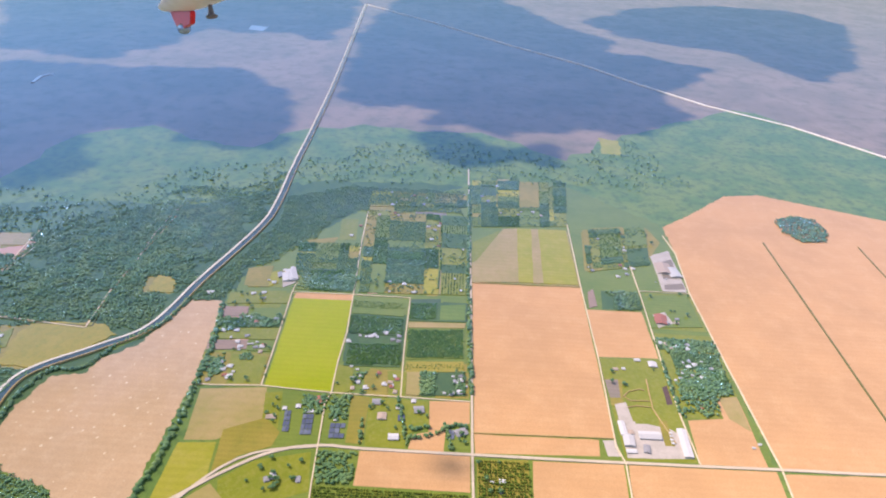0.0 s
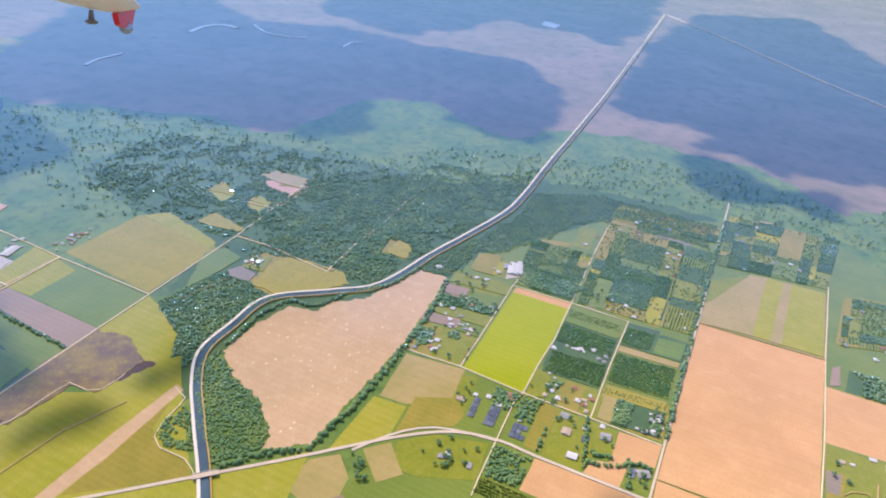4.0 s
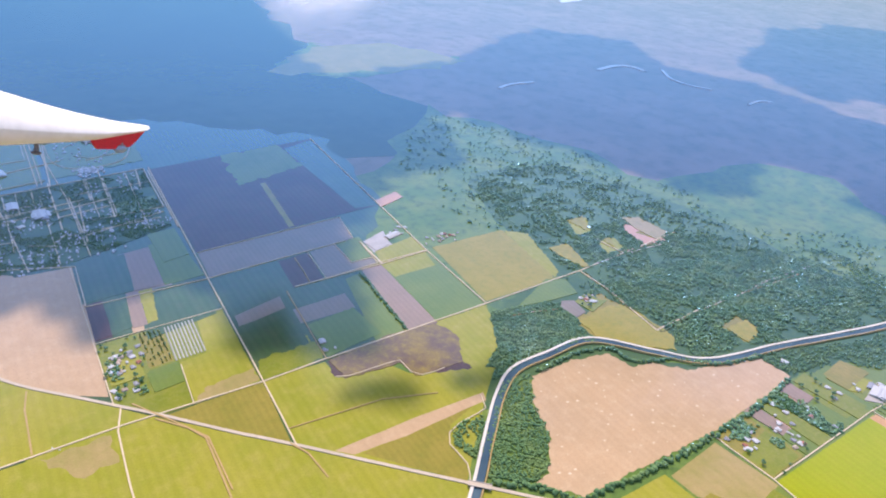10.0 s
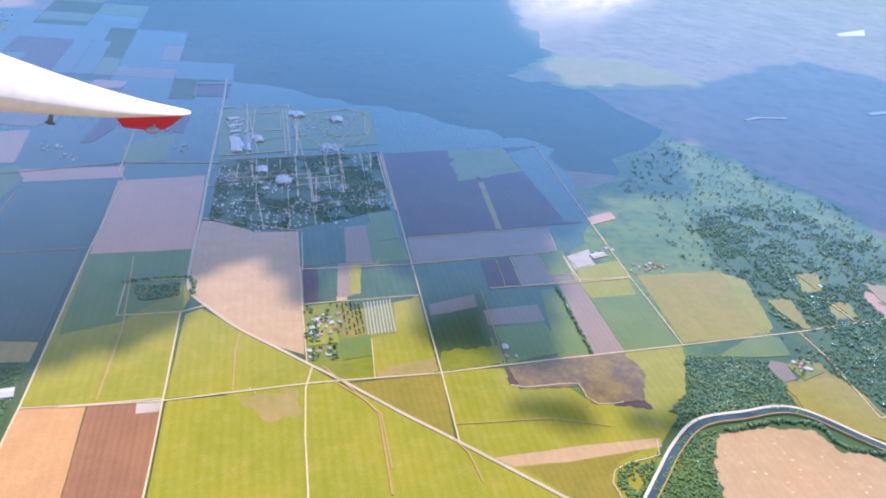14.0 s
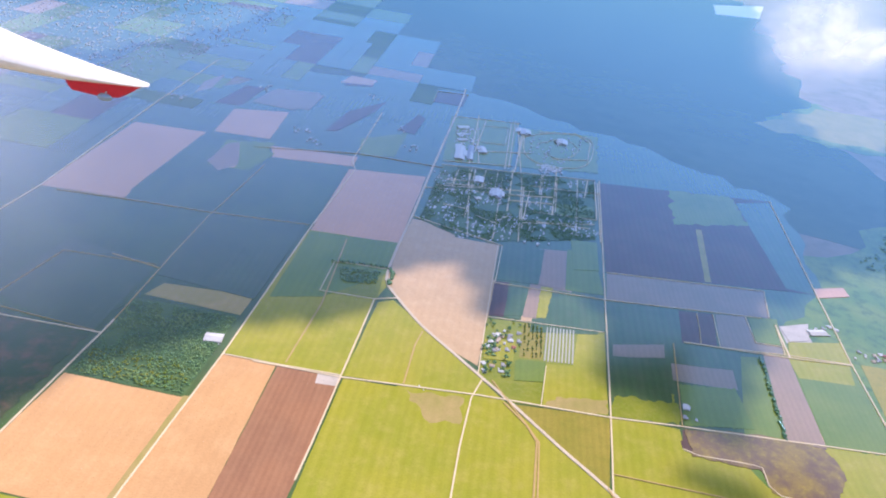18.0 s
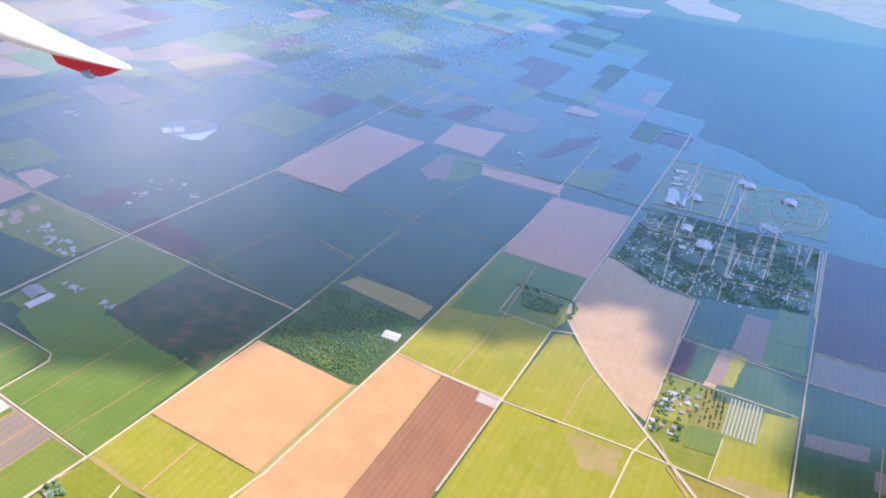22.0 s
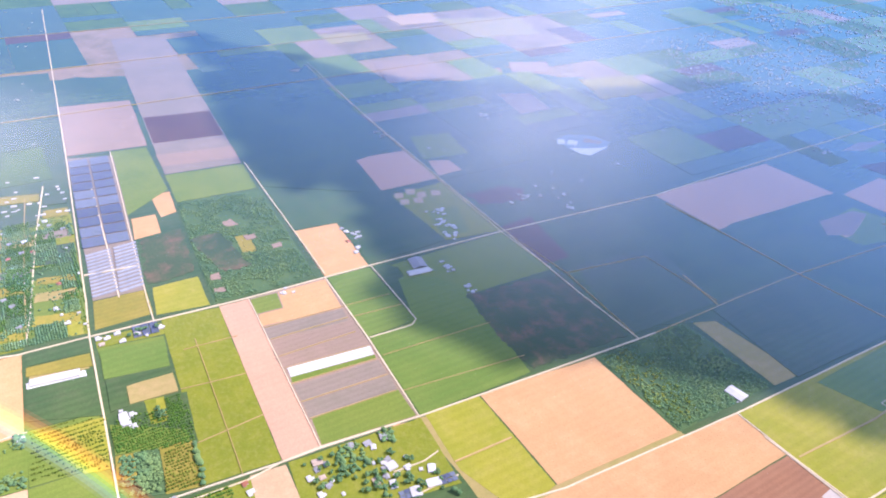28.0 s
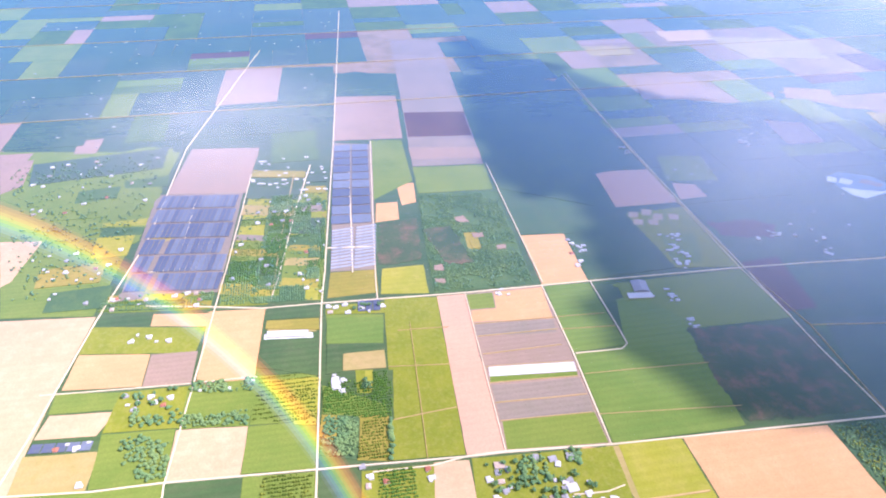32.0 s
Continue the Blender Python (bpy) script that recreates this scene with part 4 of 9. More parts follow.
field('grass', 640.3, 382.1, 654.5, 322.3, 630.1, 316.6, 616, 376.8)
field('pink', 614.7, 371.9, 623.3, 345.8, 609.8, 340.2, 602.7, 370.8)
field('grass', 591.6, 377.5, 601.2, 310.3, 542.4, 297.8, 532.5, 364.8)
field('olive', 574.2, 352.4, 579, 307.1, 542.2, 299, 536.3, 338.6)
field('grass', 530.4, 287.9, 536.2, 271.1, 473.3, 253.5, 465.8, 268.3)
field('olive', 545.8, 197.1, 546.4, 176.6, 474.3, 166.8, 472.6, 182.4)
field('grass', 545.4, 176.3, 553.4, 114.2, 518.4, 106.7, 496.6, 126, 476, 124.5, 471.8, 163.3)
field('green', 748, 247.4, 758.6, 178.7, 723.1, 172.9, 707.8, 242.4)
field('wood', 706.5, 242, 720.4, 172.3, 619.1, 156.7, 603.7, 224)
field('grass', 597.1, 228.1, 596.1, 207.8, 555, 200.9, 551.1, 218.2)
field('olive', 598, 189.7, 601.3, 155.5, 554.2, 150.3, 552.3, 185.6)
field('green', 698.7, 164.2, 709.2, 91.3, 633.7, 83, 622.2, 153.3)
field('olive', 620.3, 151.6, 630.4, 82.5, 616.1, 80.7, 604.6, 151)
field('straw', 601.4, 150.3, 602, 133.3, 558.3, 127.5, 557.7, 143.6)
field('wood', 605.3, 133.3, 606.7, 112.6, 563.5, 108.5, 559.6, 125.9)
field('olive', 606.7, 112.6, 614.6, 77.9, 567.7, 71.9, 560.6, 108)
field('deep', 761.2, 174.6, 770.6, 136.1, 714.4, 126.9, 707.8, 166)
field('deep', 763.9, 132, 767.4, 98.8, 722.5, 93.1, 717.7, 124.6)
field('olive', 1062.5, 308.2, 1073.7, 267.6, 1007.3, 255.6, 996.8, 294.3)
field('grey', 1051.9, 226.2, 1058.8, 173.4, 1019.3, 167.3, 1008.3, 208.1)
field('grey', 1010.6, 225.7, 1015.1, 209.4, 964.2, 204.4, 960.7, 217.5)
field('grass', 989.8, 337.6, 997.1, 310.7, 919.1, 294.2, 912.4, 319.5)
field('olive', 791.6, 416.2, 807.4, 388.8, 746.9, 373.4, 744.4, 402.9)
field('grass', 791, 384.1, 795.2, 367.3, 749.4, 350.3, 747.2, 371.9)
field('pink', 812.2, 244.4, 815.5, 231.2, 765.1, 222.1, 762.2, 234)
field('olive', 828.4, 166, 824.7, 146.6, 777.1, 141.1, 773.5, 156)
field('grass', 809.6, 207, 809.6, 186.7, 767.5, 180.5, 767.9, 197.7)
field('olive', 900.4, 365.5, 922.2, 322.4, 896.9, 323.8, 879.7, 358.5)
field('grass', 1156.6, 136.5, 1202.1, 78, 1121.5, 66.8, 1085.8, 130)
field('straw', 1246.8, 103.3, 1253, 82, 1195, 72.2, 1182.6, 95.4)
field('olive', 1059.6, -70.1, 1080.6, -122.4, 1023.4, -127.9, 1004.8, -73.3)
field('lime', 1581.9, -101.9, 1573.9, -146.3, 1471.4, -146.4, 1470.2, -104.1, wild=4)
field('olive', 485.9, 3.3, 475.3, 52.9, 415.3, 44.3, 425, -2.5)
field('green', 456.7, 207.2, 464.1, 168.6, 419.9, 161.9, 411.2, 196.6)
field('grass', 400.3, 282.4, 431.2, 259.9, 453.3, 211.7, 403.8, 197.9, 374.4, 241.8, 368.5, 270.3)
field('grass', 259.8, 387.5, 326.9, 338.1, 292.6, 327.6, 255.5, 326.2, 230.3, 348.4)
field('straw', 292.6, 327.6, 329.9, 333.6, 353.2, 315.4, 335.1, 290.5, 313.4, 283.6, 288.4, 297.2)
field('straw', 371.3, 302.8, 394.9, 287.3, 368.5, 254.3, 345.3, 268.4)
field('olive', 466, 306.7, 491.2, 272.4, 473.8, 250.8, 452.8, 251.5, 432.9, 277.5, 409.7, 289.5, 402, 291.4)
field('lime', -71.5, 631.7, 12.3, 569.7, 118, 496.5, 254.5, 393.2, 338.7, 339.4, 268.3, 310.6, -84.2, 456.2, -120.3, 601.4)
field('lime', 109.5, 602.4, 181.5, 610.4, 186.5, 579.8, 242.8, 590.4, 264.1, 561.9, 307.1, 563.7, 361.2, 541.3, 326.9, 501.8, 253.1, 401.5, 118, 496.5)
field('olive', 172.7, 465.4, 321.6, 499, 270.2, 473.3, 257, 448.3, 261.8, 417.1, 251.4, 398.5)
field('pale', 149.5, 477.5, 164.8, 466.6, 223.2, 473.6, 323.6, 495.1, 326.4, 507.2, 246.1, 495.7)
field('mauve', 183.3, 611.8, 333.2, 644.8, 350.7, 618.2, 364.9, 587.3, 349.1, 546.4, 269, 557.7, 262.2, 587.9, 198.8, 578.8, 184.5, 582.8, wild=3)
field('olive', 262.8, 604.8, 328.7, 620.6, 339.6, 597.5, 307.1, 563.7, 271.1, 562.2, wild=5)
field('green', 326.3, 787.7, 391.2, 816.4, 412.8, 667, 328.3, 650.7, 339.2, 649.1)
field('pink', 287.7, 793.5, 318.5, 798.8, 334.6, 650.8, 294.7, 640.5)
field('gold', 411.3, 824, 544.2, 847.9, 546.8, 708.2, 541.4, 693, 418.4, 669.2)
field('lime', 544.9, 845.5, 578.4, 826.1, 560.3, 710.3, 544, 695.4, wild=2)
field('lime', 334.8, 648.1, 415.6, 661.5, 384, 579.6, 343.8, 537.3, 316.9, 582.7, wild=3)
field('deep', 91.2, 824.2, 258.8, 883.6, 289.4, 790.4, 329.3, 649, 181.2, 614.5, 110.5, 600.2, 94.8, 738.7)
field('mauve', 60.3, 1197.3, 365.6, 1292.6, 384.8, 979.2, 87.9, 894.2)
field('green', 182.5, 1236.3, 292.3, 1272.8, 313.6, 1167.7, 188.4, 1101.1, wild=5)
field('deep', 299.7, 1249.1, 364.6, 1286.8, 384.8, 979.2, 344.8, 975.8)
field('olive', 222, 1101.8, 231.9, 1105.2, 235.9, 939.2, 227.2, 936.5)
field('grey', 89.5, 891.5, 310, 951.5, 307.8, 880.4, 93.3, 822.3)
field('mauve', 186.8, 841.6, 232, 854.5, 232.8, 779.2, 189.3, 770.2)
field('grey', 235.3, 855.4, 275.4, 869.7, 281.2, 811.8, 316.5, 817.2, 314.6, 800.8, 237, 782.9)
field('green', 278.8, 870.7, 318, 883.3, 317.3, 821.5, 283.3, 815.1)
field('deep', 99.8, 730.5, 171.6, 749.2, 175.3, 694.3, 104.4, 670.3)
field('lime', 107.1, 643, 176.6, 664.7, 180.8, 616.5, 110.6, 601.4, wild=3)
field('grey', 174.9, 721.4, 247.3, 739.8, 250, 703.8, 176.9, 690.3)
field('green', 259.9, 773.6, 285, 782.7, 292.4, 639, 249.2, 629.1)
field('fallow', 288.3, 788.7, 319.7, 797, 335.3, 643.9, 294.7, 637.6)
field('green', 322.8, 793.9, 399.3, 814, 412.6, 663.2, 335.8, 645.9)
field('lime', 319.5, 795.6, 396, 815.7, 393.3, 774.4, 326.3, 759.8)
field('yard', 318.2, 864, 352.8, 876.7, 357.6, 846.3, 322.9, 829.9)
field('lime', 325.2, 833.3, 397.7, 864.3, 398.5, 819, 321.6, 798.8)
field('deep', -66, 899.9, 25.3, 923.7, 32.1, 958.1, 73.1, 980.7, 86.4, 824.6, -54.2, 797.1)
field('grey', -8.9, 912.8, 40.1, 928.4, 47.5, 819.3, 2.6, 807.8)
field('mauve', -53.3, 790.3, -31.7, 796.5, -27.3, 724.9, -46.2, 719.9)
field('deep', -30.2, 796.9, -13.5, 801.7, -8.1, 728.8, -26, 725.3)
field('pale', -12, 802.1, 2.9, 803.6, 7.2, 730.5, -6.5, 726.8)
field('lime', 4.4, 804, 16.2, 807.4, 23.2, 732.3, 8.6, 729.6)
field('deep', 25.3, 807.1, 87.9, 817.9, 93.6, 748.6, 25.3, 732.8)
field('grass', -46.8, 713.6, 95, 747.7, 107.5, 600.7, 4.3, 578.1, -34.2, 606.4)
field('olive', -2.7, 722.9, 23.4, 728.6, 28.9, 662.4, 3.3, 656)
field('green', 2.3, 652.6, 33.6, 660.3, 35.5, 627.9, 4.7, 619.5)
field('lime', 63.3, 733.1, 95, 743.9, 106.3, 601.3, 39.7, 585.3, 34.4, 657.4, 63.5, 666.7)
field('straw', 50.8, 607.2, 104.9, 624.6, 106.3, 600.4, 40.3, 585.4, wild=3)
field('pale', -197.6, 907.9, -141.9, 917.3, -127.6, 885.7, -63.9, 894.7, -51.7, 796.3, -37.9, 622.4, -70.6, 635.4, -114.2, 665, -156.4, 706.6, -180.3, 731.9, -191.7, 819.6)
field('lime', -316.6, 806.9, -194.4, 832.8, -188, 758.1, -176.7, 720.9, -180.4, 691.1, -165.4, 547.8, -291, 531.3)
field('grass', -246.8, 679, -255.1, 748.4, -190.3, 760.4, -179.1, 692.5)
field('lime', -175.4, 687.4, -159.3, 699.6, -28.9, 604.3, -27.7, 574.4, -165.4, 547.8)
field('lime', -164, 544.6, -34, 568.3, -17.6, 403.2, -145.7, 342)
field('straw', -99.2, 552, -39.3, 565.5, -35.1, 528.3, -63.8, 517.6, wild=4)
field('lime', -34.5, 569.3, -1.4, 575, 162.6, 459.4, 167.6, 412.3, -20.3, 379.1)
field('olive', 4.4, 576.4, 109.3, 598.4, 114, 501, 62.3, 535.9)
field('tan', -290.5, 529.4, -234.2, 537, -211.7, 357.1, -206.1, 324.5, -276.3, 290.7, -278.6, 324.1)
field('brown', -233.1, 537.6, -166.4, 547.2, -152.8, 386.1, -150.8, 351.2, -208.1, 323.6, -211.7, 357.1)
field('yard', -191.4, 545.5, -166.8, 548, -165.4, 530.4, -187.4, 526.1)
field('tan', -410.3, 445.3, -293.2, 458.1, -284.2, 319.6, -405, 306.7)
field('lime', -403.2, 305.4, -284, 318.1, -271.5, 274.7, -329.2, 249.2, -402.6, 246.3)
field('wood', -414.9, 509.7, -427.6, 575.7, -307.6, 595.1, -293, 459.6, -410.2, 446.8)
field('straw', -429.8, 614.7, -309.4, 633.9, -306.7, 596.1, -427.1, 585.4)
field('pink', -685.1, 744.5, -714.3, 999.6, -597.6, 1025.2, -572.2, 767.1)
field('pink', -589.7, 1036.9, -612.3, 1148.1, -522.9, 1189.5, -497.9, 1057.1)
field('pink', -482.8, 1033, -342.2, 1070.1, -336.6, 1029.8, -460.8, 992.3)
field('pink', -314.1, 806.7, -338.7, 1017.8, -219.1, 1056.7, -194.4, 830.9)
field('green', -366.2, 1148.2, -300.5, 1220.7, -288.6, 1106, -342.2, 1076.6)
field('green', -542.2, 956.6, -491.5, 1047, -467.4, 990.3, -505.6, 937.4)
field('green', -652.9, 371.1, -662.9, 476.2, -568.2, 489, -556.6, 365.8)
field('mauve', -667.1, 526.6, -662.8, 603.6, -709, 611.5, -738.5, 503.2)
field('lush', -643.7, 227.2, -646.9, 281.2, -533.7, 293, -525, 234.2)
field('lush', -521.3, 236, -532.8, 292.6, -612.1, 304.1, -652.7, 393.9, -528.8, 370.9, -413.9, 370, -401, 242.9)
field('green', -643.4, 305.5, -665.9, 473.6, -579.3, 484.3, -567.7, 375.9)
field('pink', -631, 100.2, -633.4, 132.7, -397.7, 145.8, -395.9, 111.3)
field('fallow', -633.4, 132.7, -643.7, 223.8, -522.4, 233.2, -400, 239.6, -398.9, 146.2)
field('green', -631.8, 134.2, -634.2, 164.7, -605.3, 163.9, -603.7, 136.2)
field('tan', -634.9, 166.1, -641.5, 223.1, -582.8, 224.9, -581.2, 135.4, -601.4, 136.9, -603.9, 164.8)
field('grey', -578.5, 137.2, -580.6, 224.8, -558.4, 224, -557, 136.3)
field('fallow', -553, 136.6, -555.2, 224.2, -529.2, 225.6, -528.6, 136.6)
field('fallow', -526.9, 136.2, -527.3, 225.5, -514.8, 227.4, -511, 140.2)
field('green', -493.8, 144.2, -496.2, 231.3, -488.9, 231, -485.4, 143.7)
field('grey', -480.5, 143.5, -486.5, 232.6, -466.2, 234, -457, 145.4)
field('grey', -456.1, 145.7, -462.9, 235.7, -440.2, 234.6, -435.1, 146.3)
field('green', -433, 147.8, -439.8, 235.6, -401.9, 238.6, -399.8, 147.5)
field('grass', -630.2, 39.6, -629, 99.9, -396.2, 110.4, -393.7, 45.3, -438.9, 45.4, -514.1, 44, -575.8, 41.4)
field('tan', -758.2, 217, -761, 274.7, -652.2, 280.9, -647, 224.8)
field('wood', -881.2, 86.6, -885.6, 201.9, -650.4, 215.5, -635.8, 96.2)
field('olive', -769.2, 143.7, -770.1, 161.6, -728.1, 161, -729.4, 146.1)
field('lime', -691, 37.6, -696.6, 87.6, -637.5, 91.7, -638.8, 36)
field('olive', -685.6, -24, -690.2, 30.3, -642.9, 33.6, -634.2, -24.8)
field('scrub', -799.8, 35.9, -811.6, 84.5, -709.3, 86.4, -698.3, 33.5, wild=3)
field('tan', -856.3, 28.9, -858.4, 58.9, -809.8, 60.3, -802.5, 28.3)
field('tan', -916.1, 57.8, -916.1, 83.7, -857.4, 85, -848.6, 64.8)
field('green', -1071.6, 17.4, -1073.6, 68.8, -923.9, 82.4, -865.4, 24.5)
field('fallow', -1279.8, -52.7, -1280.5, 62.5, -1080.5, 70.9, -1074.6, -43.1)
field('grey', -1654.1, 54.9, -1640.6, 166.7, -976.3, 194.3, -971.9, 84.1)
field('mauve', -1193.6, 76.5, -1194, 184, -1086.5, 188.1, -1084.7, 80.4)
field('fallow', -1041.5, 79.1, -1040.2, 192.6, -996.9, 194, -998.4, 83.2)
field('green', -967.9, 83.9, -972.2, 195.6, -890.6, 198.2, -882.4, 89.1)
field('pink', -937.9, 360.9, -943.3, 444.7, -837.2, 456.1, -827.3, 363.6)
field('fallow', -1052.3, -267.1, -1053.5, -159.8, -897.3, -157.6, -898, -268.8)
field('fallow', -1444.5, -284.4, -1450.5, -169.8, -1261, -158.2, -1243.2, -268.3)
field('deep', -1457.8, -170.6, -1460.8, -65.3, -1256.1, -53.5, -1255.1, -157.4)
field('green', -1056.7, -566.5, -1042.3, -282.5, -616, -277.5, -616.8, -376.1)
field('fallow', -1045.9, -561.8, -1049.7, -511.7, -964.3, -510.3, -937.3, -514.8)
field('fallow', -1095.2, -458.1, -1102.5, -419.9, -1044.7, -414.6, -1042.2, -448.4)
field('pale', -611.7, -373.9, -613.8, -273.7, -500.8, -273.7, -375.6, -267.3, -366.3, -293.9, -502.7, -429.9)
field('pale', -778, -445.8, -777.8, -393.8, -687.4, -394, -676.5, -401.9)
field('grass', -595.9, -270.8, -588.7, -150.6, -547.3, -153.5, -551.7, -270.2)
field('tan', -616.9, -153.2, -618.4, -91.8, -503.7, -87.1, -502.3, -142.7)
field('tan', -615.2, -212.6, -613.6, -149.5, -590.6, -149.8, -594.2, -210.1)
field('tan', -549.9, -269.6, -547.4, -198.8, -499.9, -194.1, -498.9, -267.7)
field('fallow', -547.3, -197.1, -549.8, -151.2, -501, -147.3, -499.8, -193)
field('green', -494.5, -271.4, -493.1, -210.7, -470.7, -211.7, -467.1, -268.7)
field('pale', -465.5, -266.6, -466.9, -207.9, -438.3, -216.4, -436.2, -269.1)
field('straw', -417.1, -270.9, -419.5, -207.8, -376.1, -205.1, -372.7, -266.1)
field('green', -439.3, -211.8, -442.2, -148.3, -380.8, -142.9, -378.3, -203.5)
field('grass', -493.1, -210.7, -497.8, -146.6, -443.3, -144.6, -440.7, -212.3)
field('green', -498.7, -148.4, -505.1, -84.6, -441.5, -83, -442, -145.8)
field('pale', -440.7, -147, -441.5, -83, -385.7, -81.3, -381.4, -143)
field('green', -441.5, -83, -444.8, -22.3, -388.9, -18, -386.8, -80.6)
field('deep', -619.4, -90.7, -622.1, -29.7, -591.4, -29.9, -590.1, -91)
field('straw', -589.7, -84.9, -589.6, -33.4, -575, -32.3, -575.2, -84.1)
field('deep', -562.3, -87.1, -562.5, -28.4, -509.8, -27.3, -509.2, -85.2)
field('green', -508.4, -85.1, -509.8, -27.3, -444.8, -22.3, -442.9, -82.2)
field('grass', -619.9, -25.4, -623.4, 38.8, -602.9, 40.3, -603.5, -24.2)
field('green', -603.5, -24.2, -600.5, 38.9, -548, 39, -556.1, -17.6)
field('deep', -556.1, -17.6, -548, 39, -538.1, 37.8, -535.9, -16.4)
field('grey', -539.8, -1.3, -540.3, 19, -513.1, 19.6, -511.4, -0.2)
field('olive', -540.5, 20.5, -539.2, 39.5, -515.6, 40.1, -513.5, 20.7)
field('deep', -512.1, -15.5, -509.2, 48.4, -440.9, 49.1, -451.6, -16.8)
field('grass', -511, 11, -510.5, 28.3, -477.3, 29.2, -478.2, 14)
field('wood', -450, -16.1, -445, 18.3, -396.6, 15.7, -403.5, -16)
field('olive', -444.1, 20.5, -442.2, 45.9, -393.3, 46.1, -395.7, 16.5)
field('grass', -383.5, 20.4, -387.5, 83.1, -326.5, 81.6, -330.3, 21.8)
field('pale', -388.8, 82.2, -390, 112.6, -345.8, 115, -348, 80.7)
field('grass', -391.7, 115.2, -397.9, 241.5, -316.1, 244, -324.4, 114.9)
field('green', -383.8, -78.7, -385.9, -17.7, -332.7, -15.8, -336.6, -75.4)
field('green', -373, -270.6, -380.2, -142.7, -340.4, -134.9, -350, -286.2)
field('grass', -623.6, -145.3, -883.2, -151.4, -894.5, -40.8, -629.6, -28.9)
field('green', -657.1, -259.6, -656.6, -154.8, -621, -152.8, -620.3, -263.8)
field('grass', -806.9, 368.6, -824.1, 460.9, -671.1, 476.4, -673.7, 395.7)
field('green', -749.8, 400.9, -750.3, 448.9, -683, 433.2, -681.3, 395.1)
field('green', -644.5, 313.3, -652.7, 374.1, -610, 362.3, -608.7, 313.6)
field('grey', -897, -281.9, -897.5, -161.6, -652.9, -149, -654.9, -259.6)
field('grey', -1065.5, -42.3, -1057.7, 20.5, -690.2, 30.3, -687.7, -23.9)
field('deep', -568.6, 772, -585.8, 1017.5, -464.4, 994.4, -454.3, 780.3)
field('deep', -444.2, 777.8, -459, 994.8, -339, 1014.4, -318.3, 806.1)
field('deep', -435.9, 643.6, -444.4, 772.5, -317.4, 798.4, -310.6, 639.3)
field('mauve', -750.1, 516.8, -750.2, 638.3, -680, 630.8, -677.5, 517, wild=3)
field('deep', -752.8, 276, -811.6, 370.4, -673.7, 395.7, -653.8, 283.7)
field('deep', -807, 466.8, -907, 849.2, -687.4, 770.2, -687.1, 748.4, -671.1, 476.4)
field('deep', -852.5, 274.5, -824.3, 332.3, -766.4, 328.3, -759.8, 278.2, -760.9, 217.7, -885.1, 203.3)
field('deep', -894, 203.7, -1097.9, 221.6, -1387.3, 406.8, -953.5, 425.2, -930.8, 360.3, -832.3, 335.1)
field('deep', -460.7, 985.8, -344.3, 1018.9, -323.1, 810.2, -309, 635.8, -412.7, 613.7, -428.7, 548.8, -578.1, 791.6, -597.5, 1012.4)
field('green', -553.3, 1013.6, -482.3, 1046.8, -475.8, 927.5, -530.9, 917.3)
field('pink', -536.3, 1006.2, -502.3, 1019.7, -494, 926.9, -523.9, 919.9)
field('pale', -813, 377, -810.4, 390, -795.8, 385.8, -798.4, 373, wild=1)
field('pale', -819, 397, -816.5, 410.2, -801.6, 405.7, -804.2, 392.7, wild=1)
field('pale', -805.8, 409.2, -803.3, 422.4, -788.6, 417.8, -791.2, 404.8, wild=1)
field('pale', -804.1, 430.8, -801.5, 444.1, -786.8, 439.2, -789.4, 426.1, wild=1)
field('pale', -793.2, 377.9, -790.7, 390.7, -776.5, 386.6, -779.1, 373.9, wild=1)
field('pale', -791.5, 398.8, -788.9, 411.7, -774.7, 407.3, -777.2, 394.6, wild=1)
field('deep', -671.2, 526.4, -680.8, 737.5, -454.9, 778.4, -441.9, 643.4, -425.5, 509.3, -554.2, 503.8)
field('wood', -556.2, 505.4, -551.3, 622.5, -493.7, 635.4, -488.9, 530.8)
field('scrub', -556.9, 364.9, -555.3, 495.7, -427.9, 502.6, -417.4, 373.4, -479.1, 367.8, wild=3)
# darker green puts more cloud shade into the young crop's upper half
field('lush', -313.3, 804.4, -195.2, 831.4, -184.6, 754.2, -215.4, 703.5, -239.9, 668.1, -293.9, 641.7)
field('pale', -1698.1, 701, -1703.8, 828.5, -1620.6, 825.8, -1607.9, 705.6, wild=4)
field('straw', -1646.7, 811.1, -1613, 1050.2, -1464.1, 1017.6, -1475.7, 845.1, wild=6)
field('fallow', -1369.1, 546.9, -1367.6, 670.4, -1236, 672.2, -1239.7, 531.5)
field('fallow', -1127.6, 715.9, -1111.4, 779.8, -1030.6, 774.8, -1025.1, 709.8)
field('olive', -1157.8, 922, -1148, 1052.5, -1049.3, 1047.1, -1045.6, 907.1, wild=5)
field('fallow', -1292.8, 832, -1273.9, 918.3, -1212.8, 890.1, -1235.7, 809.3)
field('grey', -603.7, 1198.6, -597.3, 1291.5, -514.2, 1324.7, -519.8, 1204.6)
field('mauve', -497.1, 1436.8, -448.2, 1464.5, -441, 1422.2, -496.6, 1398.1)
field('fallow', -727.4, 1239.5, -718.1, 1308.1, -698.1, 1218.5, -710.7, 1178.2)
field('pink', -895.7, 467.5, -888.9, 500.1, -850.8, 504.1, -843.6, 461.3)
field('green', -989.2, 475.1, -985.9, 544.9, -901.4, 540.5, -903.2, 462.6)
field('straw', -1580.7, 490.8, -1577.1, 600.7, -1517.5, 599.1, -1506.1, 495.7, wild=4)
